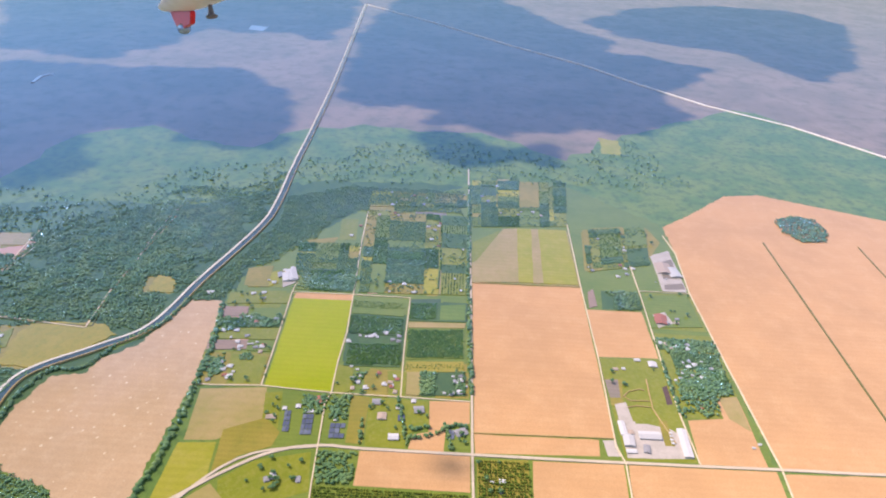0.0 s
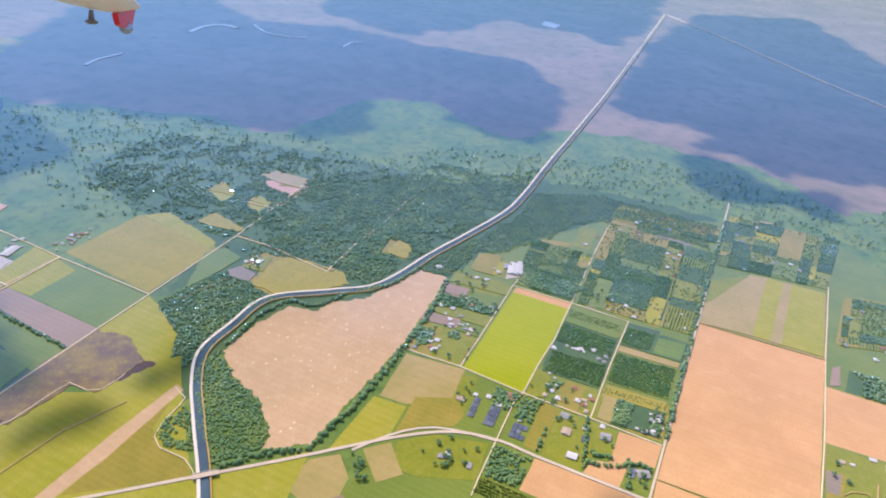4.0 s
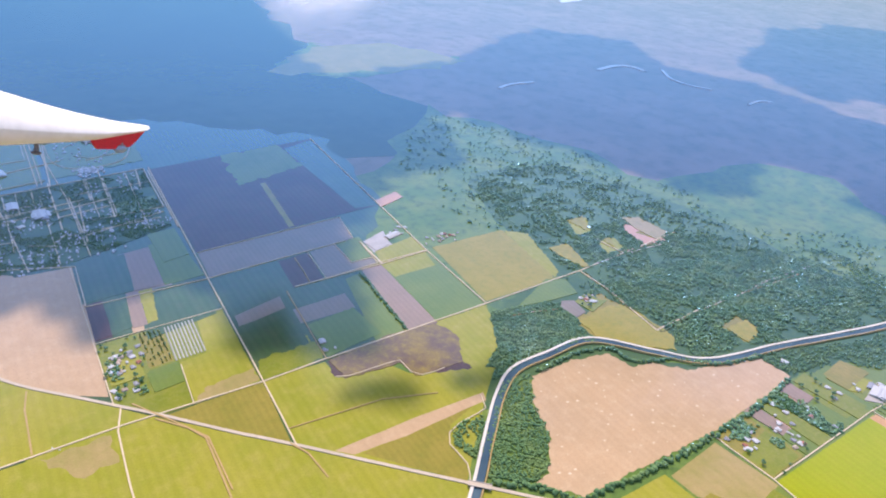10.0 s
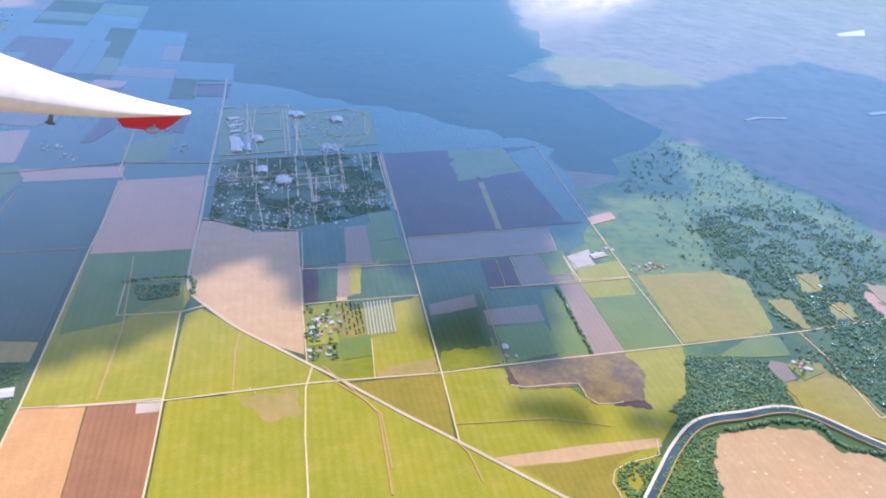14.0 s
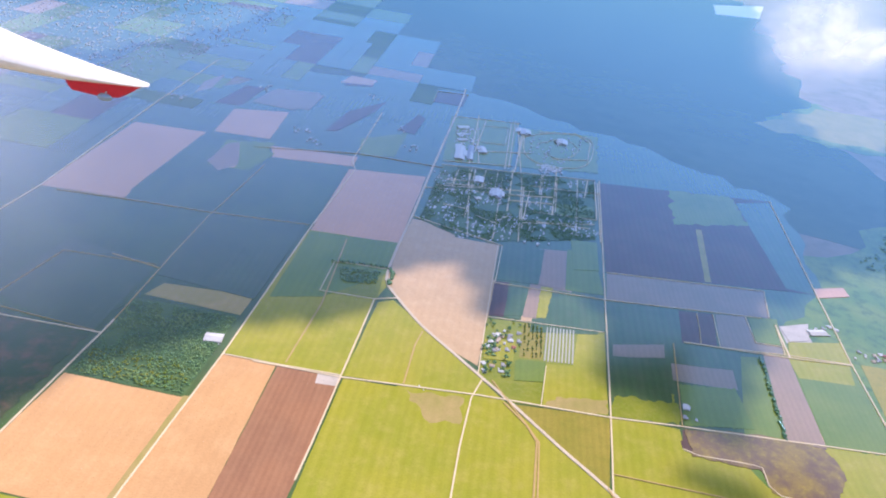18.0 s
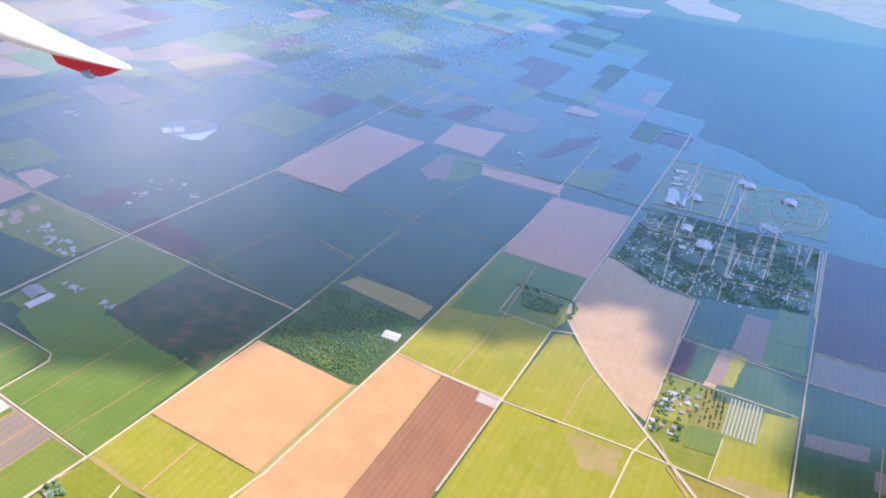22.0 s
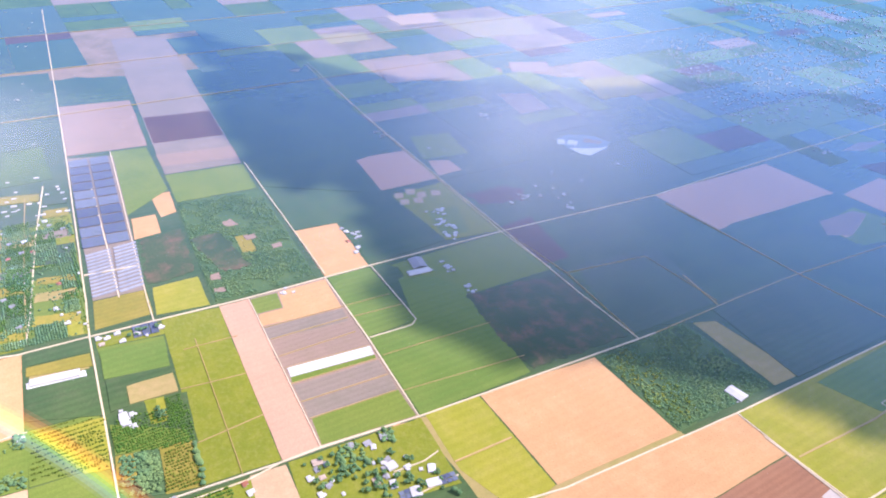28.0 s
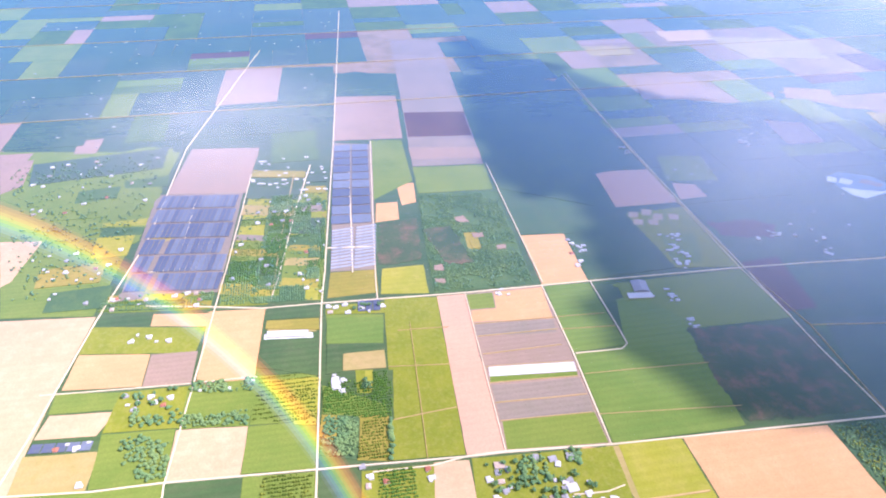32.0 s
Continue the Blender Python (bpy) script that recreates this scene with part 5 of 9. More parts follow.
field('green', -250.6, 1355.9, -118.2, 1403, -96.5, 1175.3, -211.1, 1135.1)
field('green', -110.6, 1378.7, 41.8, 1429.9, 53.2, 1239.9, -87.5, 1184.1, wild=3)
field('wood', -207.2, 1116.5, 52.1, 1199.3, 67.8, 980.9, -68.2, 904.3, -129.2, 891.7, -188.9, 911, wild=1)
field('deep', 4.5, 783.6, 84.5, 807.4, 87.7, 739.6, 7.5, 708.6)
field('mauve', -52.8, 798.2, -34.3, 804.2, -27.1, 727.3, -43.3, 723.5)
field('deep', -34.3, 804.2, -7.4, 813.4, -5.7, 737.8, -27.1, 727.3)
field('fallow', -7.4, 813.4, 7.6, 817.1, 10.6, 738.7, -5.9, 735.6)
field('lime', 7.4, 814.4, 22.7, 818.2, 22.4, 745.9, 10.7, 739.8, wild=1)
field('fallow', -0.8, 913.7, 29.8, 925, 37.6, 820.9, 3.1, 817)
field('lush', 30.3, 929.9, 67.6, 945.8, 88.6, 832.3, 38.9, 820.5)
field('deep', -63.4, 892.5, -0.8, 913.7, 3.1, 817, -55.7, 801.6)
field('grey', 105.9, 727.9, 167.2, 755.5, 167.3, 728.5, 107.3, 702.9)
field('deep', 104.3, 703.9, 168.3, 724.3, 178.3, 612.6, 107.1, 615, wild=1)
field('grass', 111.5, 634.2, 183.1, 649.9, 181, 617.1, 111.8, 601.5, wild=3)
field('lush', 183.4, 685.6, 246.8, 704.7, 260.9, 643.3, 186.7, 618.5, wild=1)
field('water', -903.3, 707.4, -917.2, 736.7, -901.6, 779, -869, 795.7, -847.3, 775.2, -835.5, 731.3, -862.7, 712.2)
field('white', -870.1, 713.2, -859.4, 735.9, -852.2, 766.8, -852.9, 779.8, -832.7, 731.5, -843.2, 718.4)
field('white', -905.8, 712.7, -899.1, 724.3, -884.7, 715.9, -889.5, 703.1)
field('white', -898.1, 730.7, -887.9, 743.5, -875.6, 731.6, -883.3, 718.4)
field('grey', -894.7, 761, -875, 785.3, -865.5, 772.6, -882.1, 748.7)
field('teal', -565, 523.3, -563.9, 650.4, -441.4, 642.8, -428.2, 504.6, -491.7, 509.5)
field('mauve', -777.8, 473.6, -782.3, 529.2, -766.5, 566.9, -734.2, 546.4, -745.2, 481.9, wild=4)
field('mauve', -679.9, 480.2, -689.1, 531.8, -584.8, 528, -580.1, 488.4)
field('grey', -600.2, 1197.1, -601.2, 1276.5, -503.7, 1314.1, -497.7, 1220.2)
field('mauve', -655.4, 1155.1, -652.6, 1273.1, -616.1, 1279.1, -610.2, 1169.5)
field('pink', -507.2, 1411.4, -504.8, 1467.9, -446.3, 1470.9, -446, 1432.9)
field('mauve', -434.1, 1147.9, -432, 1262.9, -387, 1354.6, -388.3, 1288.7, -415.2, 1153.6)
field('fallow', -539.9, 927.5, -546, 1002.4, -532.3, 1016.3, -494.7, 940.2, -507.8, 906.1)
field('lush', -492.3, 936.9, -529.6, 1012.5, -515.1, 1035.6, -465, 1007.4, -470, 930)
field('mauve', -319.2, 1225.5, -310.1, 1327.3, -292.4, 1314.1, -287.4, 1222.1)
field('mauve', -303.7, 1420.2, -310.2, 1484.8, -248.9, 1508.2, -243.4, 1428.2)
field('green', -993.2, -538.8, -1006.6, -494.5, -1007.6, -436.1, -1061.9, -349.3, -1059.2, -295.2, -889.1, -278.1, -767.6, -275, -717.9, -314.2, -817.3, -405.2, -900.9, -498.8, wild=4)
field('lime', -819.2, -331.9, -831.2, -276.6, -811.5, -274.3, -810.1, -329.1)
field('lime', -781.6, -328.4, -790.2, -281.3, -738.5, -277.6, -733.2, -319.3)
field('wood', -807.3, -329.6, -807.1, -274.5, -786.9, -273.3, -784.2, -325)
field('wood', -941.5, -340.3, -960.6, -280, -923.6, -274.2, -919.5, -332.2)
field('straw', -791.9, -260.3, -802.5, -242.8, -778.7, -227, -755.6, -253.5)
field('gold', 512.4, 591.9, 558.4, 606.2, 594.9, 610.3, 604.9, 584.5, 613.9, 528.3, 596.4, 500.7, 518.4, 540.9, wild=3, top=0.7900)
field('gold', 699, 518.4, 742, 525.2, 736.6, 497.8, 702.7, 482.9, wild=2, top=0.7904)
field('gold', 669.6, 849.5, 708.6, 859, 681.9, 810.5, wild=3, top=0.7908)
field('gold', 687.5, 775.8, 707, 781.1, 692.9, 749.7, wild=2, top=0.7912)
field('straw', 774.6, 835.3, 804.4, 829.9, 816.6, 770.3, 782, 749.1, 769.1, 799.3, wild=2, top=0.7916)
field('gold', 585.9, 776.5, 622.7, 779.7, 614.2, 708.7, 602, 710.9, 586.7, 753.9, wild=2, top=0.7920)
field('grey', 518.5, 640.1, 535.6, 635.9, 535.2, 606.9, 514.3, 599.4, 508.8, 627.5, top=0.7924)
field('grass', 535.5, 633.2, 565.7, 648, 571.2, 627.8, 581.9, 622.7, 544.1, 604.3, top=0.7928)
field('green', 528.5, 695.8, 557, 687.2, 551.6, 650.5, 494.5, 644.7, 453.2, 645.5, top=0.7932)
field('burnt', 187, 611.5, 260.3, 634.7, 330.1, 643.2, 347.1, 613.2, 330.4, 561.6, 269.4, 557.5, 259, 583.4, 193.3, 575.4, wild=3, top=0.7936)
field('grass', 721.3, 412.4, 738.2, 331.7, 711.8, 330.1, 693.7, 404.8, top=0.7940)
field('fallow', 685, 408.7, 692.7, 374.1, 669.9, 367.7, 662.4, 401.5, top=0.7944)
field('wood', 660.5, 398.9, 675.8, 319, 655.3, 317.7, 638.3, 393.4, top=0.7948)
field('grass', 635.9, 395.3, 652.2, 317.9, 628, 314.4, 614.2, 388.1, top=0.7952)
field('fallow', 610.1, 390.5, 620.2, 344.4, 601.7, 339.7, 590.6, 384.3, top=0.7956)
field('green', 618.4, 345.1, 625.7, 313.4, 603.3, 308.9, 599.5, 338.6, top=0.7960)
field('olive', 585.1, 384.3, 597.8, 309.3, 540.9, 299, 527.8, 360.3, top=0.7964)
field('grass', 589.6, 353.1, 594.5, 310.7, 542.7, 300, 535.5, 334.5, top=0.7968)
field('yard', 787, 365, 807.2, 348.8, 767.4, 337.3, 749.8, 350.3, top=0.7972)
field('lime', 785.7, 382.2, 795, 372.1, 759.5, 359.7, 747, 369.6, top=0.7976)
field('olive', 779.2, 409.6, 806.4, 384.4, 747, 369.6, 740.6, 396, top=0.7980)
field('green', 745.5, 250.8, 748.5, 180.8, 714.9, 174.4, 708.1, 242.4, top=0.7984)
field('wood', 704.9, 242.8, 711.7, 175, 670.1, 167.6, 661.7, 235, top=0.7988)
field('wood', 640.7, 227.4, 653.7, 165.7, 606.7, 157.4, 595.4, 220.7, top=0.7992)
field('grass', 585.2, 226.6, 591.7, 208.3, 553, 198.3, 542.6, 215.5, top=0.7996)
field('olive', 591.2, 194.4, 596.4, 169.1, 550.4, 158.5, 549, 183.8, top=0.8000)
field('grass', 596.4, 169.1, 599.8, 147.4, 555.1, 139.6, 552.7, 158, top=0.8004)
field('straw', 599.8, 147.4, 603.4, 132.5, 560.6, 123.5, 559.3, 139.6, top=0.8008)
field('wood', 752, 174, 767.2, 100.1, 719.6, 95.1, 707.2, 166.3, top=0.8012)
field('straw', 704, 166.9, 717.1, 94.6, 705.7, 95.1, 690.8, 164.7, top=0.8016)
field('green', 688.4, 164.1, 703.2, 94.6, 640.5, 87.2, 623.3, 152.8, top=0.8020)
field('gold', 619.1, 151.6, 634, 85.8, 614, 84.2, 599.2, 148.6, top=0.8024)
field('wood', 602.4, 132.3, 613, 81.5, 570.5, 76.3, 560.6, 123.5, top=0.8028)
field('lush', 753.7, 133.2, 763.7, 100.9, 724.1, 97.4, 717, 129.2, top=0.8032)
field('fallow', 838.3, -60.6, 848.7, -68.9, 802.6, -73.1, 794.4, -62.2, top=0.8036)
field('yard', 975.8, -159.4, 1003.8, -188.6, 870.6, -198.9, 866.7, -166.9, top=0.8040)
field('grey', 955.6, -169, 974, -191.1, 910.4, -192.3, 903.4, -171.9, top=0.8044)
field('grey', 887.1, -170.9, 896.9, -196.9, 879.9, -199.7, 871.2, -170, top=0.8048)
field('green', 844.6, -131.3, 862, -199.5, 779.7, -207.5, 762, -139.5, top=0.8052)
field('yard', 796.5, -146, 807.2, -162.3, 779.8, -171, 764.5, -149.8, top=0.8056)
field('wood', 732.6, -139.7, 744.4, -208.8, 724.1, -218.4, 714.1, -145.1, top=0.8060)
field('green', -2.5, 1074.7, 56.6, 1090.7, 59.5, 1049.4, 0.2, 1028.7, top=0.8064)
field('lush', 31.9, 961.8, 70.1, 973, 78.7, 891.8, 44.2, 877.4, top=0.8068)
field('green', 0.1, 648.5, 33.4, 660.2, 34.9, 624.1, 4.5, 614.7, top=0.8072)
field('yard', 317.9, 865.7, 359.6, 890.6, 353.5, 848.5, 327.3, 833.9, top=0.8076)
field('pink', 386, 994.8, 432.6, 1021.1, 437, 997.7, 386.1, 969.7, top=0.8080)
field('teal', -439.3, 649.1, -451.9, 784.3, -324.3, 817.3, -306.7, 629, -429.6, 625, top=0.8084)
field('lime', -40, 672, -5.7, 683.2, -2, 645.4, -33.9, 636.3, top=0.8088)
field('scrub', -781.4, 89.9, -786.4, 125.2, -756.7, 136.5, -698.2, 150.5, -694.2, 119.3, -749.1, 95.8, wild=3, top=0.8300)
field('olive', -754.7, 150, -756.3, 161.6, -730.7, 163, -729.3, 151.7, top=0.8304)
field('fallow', -810.3, 133.7, -814.7, 147.5, -797.1, 154.3, -796.1, 139.7, wild=1, top=0.8308)
field('fallow', -767.6, 154, -768.4, 168.4, -758.9, 170.6, -755.5, 155.8, wild=1, top=0.8312)
field('fallow', -693.4, 101.2, -696.9, 112, -682.2, 112, -683.8, 100.8, wild=1, top=0.8316)
field('fallow', -735, 182.2, -739.1, 194.6, -727.8, 194.7, -726.4, 183, wild=1, top=0.8320)
field('fallow', -665.2, 100.1, -665.3, 112.7, -656.1, 112.3, -657.8, 101.4, wild=1, top=0.8324)
field('deep', -632.8, -90.9, -630.3, -29.1, -599.5, -27.3, -597.2, -86.3, top=0.8328)
field('olive', -595.8, -87.3, -597.4, -31.6, -577.1, -29.4, -582.2, -87, top=0.8332)
field('deep', -564.2, -86.7, -562.5, -27.1, -505.2, -24.3, -520.2, -86.8, top=0.8336)
field('lime', -501.8, -79.5, -502.3, -22.6, -439, -22, -440.6, -41.6, top=0.8340)
field('lush', -597.6, -22.3, -594.8, 39.5, -551.1, 38.5, -553.3, -20.6, top=0.8344)
field('deep', -553, -19.7, -550.7, 39.5, -537.7, 42, -536.2, -2, -508.3, -3.2, -506.3, -17.7, top=0.8348)
field('straw', -536.2, -2, -540.1, 40.2, -512.8, 41.8, -510.5, -1.1, top=0.8352)
field('deep', -508.5, 28.2, -510.9, 42.6, -459.9, 44.3, -461, 27.3, top=0.8356)
field('lime', -509.6, 21.3, -508.5, 28.2, -482.1, 28.9, -482.5, 20.3, top=0.8360)
field('green', -490.9, -19.6, -461, 41.6, -439.3, 43.2, -452.8, -17.5, top=0.8364)
field('olive', -451.5, -17.6, -449.5, -2.6, -418.7, -2.7, -425.1, -18.6, top=0.8368)
field('wood', -449.8, -3.5, -447.3, 16.3, -409.4, 17.3, -417.2, -2, top=0.8372)
field('olive', -448.3, 17.3, -447.2, 44.4, -400.4, 42.8, -409.1, 18.2, top=0.8376)
field('white', -572.3, -86.9, -573, -36.6, -565.5, -34.9, -563.8, -85.8, top=0.8380)
field('straw', -398.4, 235.4, -398.1, 246.5, -284.7, 266.6, -298.1, 250.8, top=0.2)
field('straw', -282.4, 287.3, -273.8, 290.2, -285.8, 462.5, -294.8, 460.4, top=0.2)
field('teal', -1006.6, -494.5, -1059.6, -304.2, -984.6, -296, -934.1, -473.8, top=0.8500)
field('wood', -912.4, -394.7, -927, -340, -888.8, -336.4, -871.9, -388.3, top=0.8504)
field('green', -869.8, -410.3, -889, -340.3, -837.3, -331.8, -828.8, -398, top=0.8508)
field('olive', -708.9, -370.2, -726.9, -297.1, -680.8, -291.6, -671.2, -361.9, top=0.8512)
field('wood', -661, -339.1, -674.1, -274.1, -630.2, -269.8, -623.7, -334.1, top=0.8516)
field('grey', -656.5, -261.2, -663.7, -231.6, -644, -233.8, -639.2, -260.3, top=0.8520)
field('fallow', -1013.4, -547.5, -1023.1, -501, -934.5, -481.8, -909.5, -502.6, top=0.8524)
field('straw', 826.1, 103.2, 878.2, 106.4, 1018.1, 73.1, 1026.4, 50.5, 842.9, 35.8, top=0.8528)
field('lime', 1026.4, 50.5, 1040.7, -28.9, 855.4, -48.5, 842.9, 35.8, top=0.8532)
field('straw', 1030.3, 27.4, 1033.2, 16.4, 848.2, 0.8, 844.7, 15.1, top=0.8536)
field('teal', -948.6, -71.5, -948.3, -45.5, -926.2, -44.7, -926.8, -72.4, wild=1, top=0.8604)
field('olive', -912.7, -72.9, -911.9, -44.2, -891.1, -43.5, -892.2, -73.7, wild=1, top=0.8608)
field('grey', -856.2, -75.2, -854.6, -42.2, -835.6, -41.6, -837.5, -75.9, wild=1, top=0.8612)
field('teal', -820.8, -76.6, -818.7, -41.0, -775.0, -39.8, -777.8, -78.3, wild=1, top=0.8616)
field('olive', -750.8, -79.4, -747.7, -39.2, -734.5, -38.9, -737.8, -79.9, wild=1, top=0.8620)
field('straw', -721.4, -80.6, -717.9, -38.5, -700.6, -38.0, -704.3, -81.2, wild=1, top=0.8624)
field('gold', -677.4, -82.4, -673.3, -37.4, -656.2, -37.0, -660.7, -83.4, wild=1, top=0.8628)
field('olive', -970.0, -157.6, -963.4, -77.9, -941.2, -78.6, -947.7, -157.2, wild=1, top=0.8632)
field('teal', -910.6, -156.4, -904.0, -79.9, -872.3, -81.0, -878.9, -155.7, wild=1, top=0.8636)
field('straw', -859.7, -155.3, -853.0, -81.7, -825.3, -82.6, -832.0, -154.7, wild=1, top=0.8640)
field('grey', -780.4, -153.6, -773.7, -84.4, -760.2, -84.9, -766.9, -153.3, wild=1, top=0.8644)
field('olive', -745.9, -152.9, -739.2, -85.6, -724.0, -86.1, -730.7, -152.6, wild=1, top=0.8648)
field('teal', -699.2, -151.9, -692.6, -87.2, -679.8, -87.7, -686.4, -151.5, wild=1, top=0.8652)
field('gold', -669.5, -150.8, -663.0, -88.7, -641.4, -89.8, -647.8, -149.8, wild=1, top=0.8656)
road('road', 1.6, -258, 531.8, -167.3, 544.6, -28, 575.7, 3, 581, 110.2, 598.3, 180.5, 614.6, 415.9, 664.6, 593.5, 702.6, 834.3, 767.7)
road('asphalt', 3.58, -263.2, 1543.5, -247.1, 1405, -218.2, 1091.6, -201.6, 924, -191.4, 806.1, -181.3, 737.7, -156.2, 705.5, -114.2, 665, -70.5, 633.5, -28.1, 603.3, 3, 581, 65.8, 533.4, 117.6, 496.3, 258.8, 392, 329.3, 340.7, 405.9, 285.8, 445.9, 246.5, 463.4, 205, 467.3, 164.9, 481.4, 57.6, 501.1, -86.8, 523.9, -242.5, 538.2, -343.6, 574.7, -583, bend=True)
road('asphalt', 2.75, 461.4, 207.6, 447.6, 249.5, 429.3, 276, 399, 295.4, 363.6, 309.7, bend=True)
road('road', 1.6, -28.1, 603.3, -33.4, 568.4, -28.8, 498.2, -22.6, 437.1, -19.6, 392.2)
road('road', 1.6, -156.2, 705.5, -181.1, 691.1, -167.3, 544.6, -158, 449, -154.5, 405.5)
road('road', 1.6, 117.6, 496.3, 110.2, 598.3, 98.4, 738.6, 91.2, 824.2, 58.9, 1205.2)
road('road', 1.6, 415.9, 664.6, 399.3, 815.5, 363.3, 1292.8)
road('road', 1.6, -281.3, 277.2, -278.6, 324.1, -291, 531.3, -316.6, 806.9, -329.4, 1020.7, -346.2, 1052.6, -374.6, 1291.9)
road('road', 1.6, -399.6, 240.5, -419.6, 533.2)
road('track', 1.1, -419.6, 533.2, -437.2, 666.4, -449, 772.6, -459, 964)
road('road', 1.6, -397.6, 144.3, -399.6, 240.5, -525, 234.2, -644.8, 224.1)
road('road', 1.8, -630.4, -225.3, -625.1, -157.8, -618.8, -95.7, -624.3, -29.5, -635.5, 133.1, -650.8, 284.8, -668.5, 475, -684.2, 746.1, -735.1, 1081.7, -774.6, 1377.2)
road('asphalt', 2.48, 414.5, 48.3, 481.4, 57.6, 827.2, 102.5, 1287.6, 164.7)
road('road', 1.4, 527.9, 367.1, 530.6, 345.7, 540.5, 297, 543, 254.4, 544.8, 219.5, 553.2, 150.1, 562.2, 70)
road('road', 1.4, 460.7, 207.3, 525.9, 220.5, 544.8, 219.5, 602.5, 229.1, 662, 235.3, 754.4, 253, 911.6, 283.2, 1030.8, 303.1)
road('road', 1.4, 540.5, 297, 630.9, 313.3, 740.8, 333.7, 754.4, 253, 763.7, 176.6, 642.1, 159.5, 554.4, 144.8)
road('road', 1.2, 740.8, 333.7, 785.1, 338.9, 795.2, 367.3)
road('road', 1.2, 460.7, 207.3, 411, 197.6, 384.8, 191.5)
road('road', 1.4, 1065.5, -30.8, 848.7, -51.7, 671.4, -70.9, 524.7, -82.7, 501.2, -91.2, 444, -94.4)
road('road', 1.4, 947.2, -124.4, 860.3, -132.4, 688.3, -144.9, 584.7, -154.3, 514.3, -163.8)
road('road', 1.2, 858.6, -132.3, 867.9, -203.4)
road('road', 1.6, 1061.1, -187.3, 996.2, -200.1, 869.6, -203.6, 721.3, -219.5, 523.9, -242.5, 474.8, -243.2)
road('verge', 2.0, 1077.4, -350.6, 628.8, -376.8, 540.1, -381.6)
road('verge', 1.6, 1100.5, -506, 994.2, -510.8, 801.9, -529.7)
road('track', 1.38, 513.5, 60.3, 535.7, -82.2)
road('track', 1.1, 826.1, 100, 850.3, -51.7)
road('road', 1.2, -178.8, 691.4, -246.8, 679, -255.1, 748.4, -190.3, 760.4)
road('road', 1.2, -169.6, 547.1, -233.5, 536.7, -291.6, 529.3)
road('track', 1.65, -227.2, 542.6, -234.2, 655.6, -261.3, 806.2)
road('track', 1.65, -104.1, 560.5, -111, 627.6, -110.3, 654.4)
road('track', 1.93, 0.3, 575.4, 27, 552.8, 40.8, 533.7, 50.6, 432.1)
road('track', 1.65, 112.4, 500.7, 125.1, 482.1, 133.5, 447.6)
road('track', 1.65, -18, 604.1, 24.8, 555.9, 42.9, 534.2, 51.2, 462.2)
road('road', 1.0, -53.8, 794.3, 91.7, 821.8, 296.4, 875.7)
road('road', 1.0, -47.1, 716, 95, 747.7)
road('road', 1.2, -66.1, 894.7, -46.4, 711.3, -34.2, 606.4)
road('road', 1.0, 34.7, 653.2, 37.9, 584.9)
road('road', 1.0, 89.5, 893.1, 310, 951.5, 307.8, 880.4)
road('road', 1.0, 232, 854.5, 236.1, 781.3, 316.9, 801.4, 400.5, 818.2)
road('road', 1.2, 316.9, 801.4, 314.1, 855.7)
road('road', 1.0, 275.4, 869.7, 282, 812, 316.8, 818.7)
road('track', 1.1, 210.6, 845.5, 212.4, 806.7, 212.6, 776.4)
road('track', 1.1, 178.5, 763.5, 184.3, 614.5)
road('road', 1.0, 184.1, 581.9, 198.8, 578.8, 261.8, 587, 265.4, 564.6, 274.7, 555.3, 304.7, 559.1, bend=True)
road('track', 1.1, 117.3, 520.6, 217.9, 531.6, 278.9, 522.3)
road('road', 1.0, 321.7, 504, 317.1, 484, 279.3, 472, 263.9, 462.6, 257.5, 448, 261.9, 419.5, 253.4, 396.7, bend=True)
road('track', 1.1, 595.3, 690.7, 603.5, 545.6, 783.5, 578.6, 933.5, 597.4)
road('road', 1.2, -523.1, 236.6, -527.5, 287, -535.3, 294.3, -651.5, 282.9, bend=True)
road('road', 1.0, -633.4, 132.7, -397.7, 145.8)
road('road', 1.2, -397.6, 144.3, -394, 110.9, -385.7, 80.4, -381.8, 30.3)
road('track', 1.65, -339.1, 248.5, -345.2, 308.5)
road('track', 0.6, -514.1, 44, -514.1, 104.8)
road('track', 0.6, -441.3, 48.2, -454, 107.6)
road('track', 0.6, -584.8, 67.5, -521.9, 71.2, -393.3, 77.3)
road('track', 0.6, -570.9, 54.4, -574.3, 108.5)
road('road', 1.6, -1917.8, -76.8, -1074.6, -43.1, -690.2, -31.1, -622.2, -30.3, -477.8, -22.1, -388.9, -17.5, -332.7, -14.5)
road('road', 1.2, -1071.6, 17.4, -686.8, 29.2, -629.2, 32.3)
road('road', 1.2, -955.3, -158.4, -697, -149.3, -621.7, -148, -492.9, -144.5, -379, -142.4, -340.5, -137.1)
road('track', 1.1, -952, -95.1, -772.1, -92.4, -630.8, -87.2)
road('road', 1.2, -1578, -234.3, -1052.8, -276.1, -767.6, -261.1, -605.6, -271.1, -436.5, -274.1, -370.8, -278.4)
road('road', 1.4, -374.7, -297.8, -375.8, -200.5, -381.4, -143, -384.7, -74.1, -387.7, -17.9, -394, 117.9, -396.2, 143.5, -399.8, 242)
road('road', 1.0, -492.4, -286.1, -500.9, -146.2, -506.8, -84.9)
road('road', 1.2, -976.1, 198.7, -651.7, 226.3)
road('road', 1.2, -1396.5, 414.8, -1027.8, 438.3, -837.2, 456.1, -667.6, 473.8, -570.9, 490.2)
road('track', 0.88, 607.9, -95.2, 602.5, -102.8, 606.2, -123.8, bend=True)
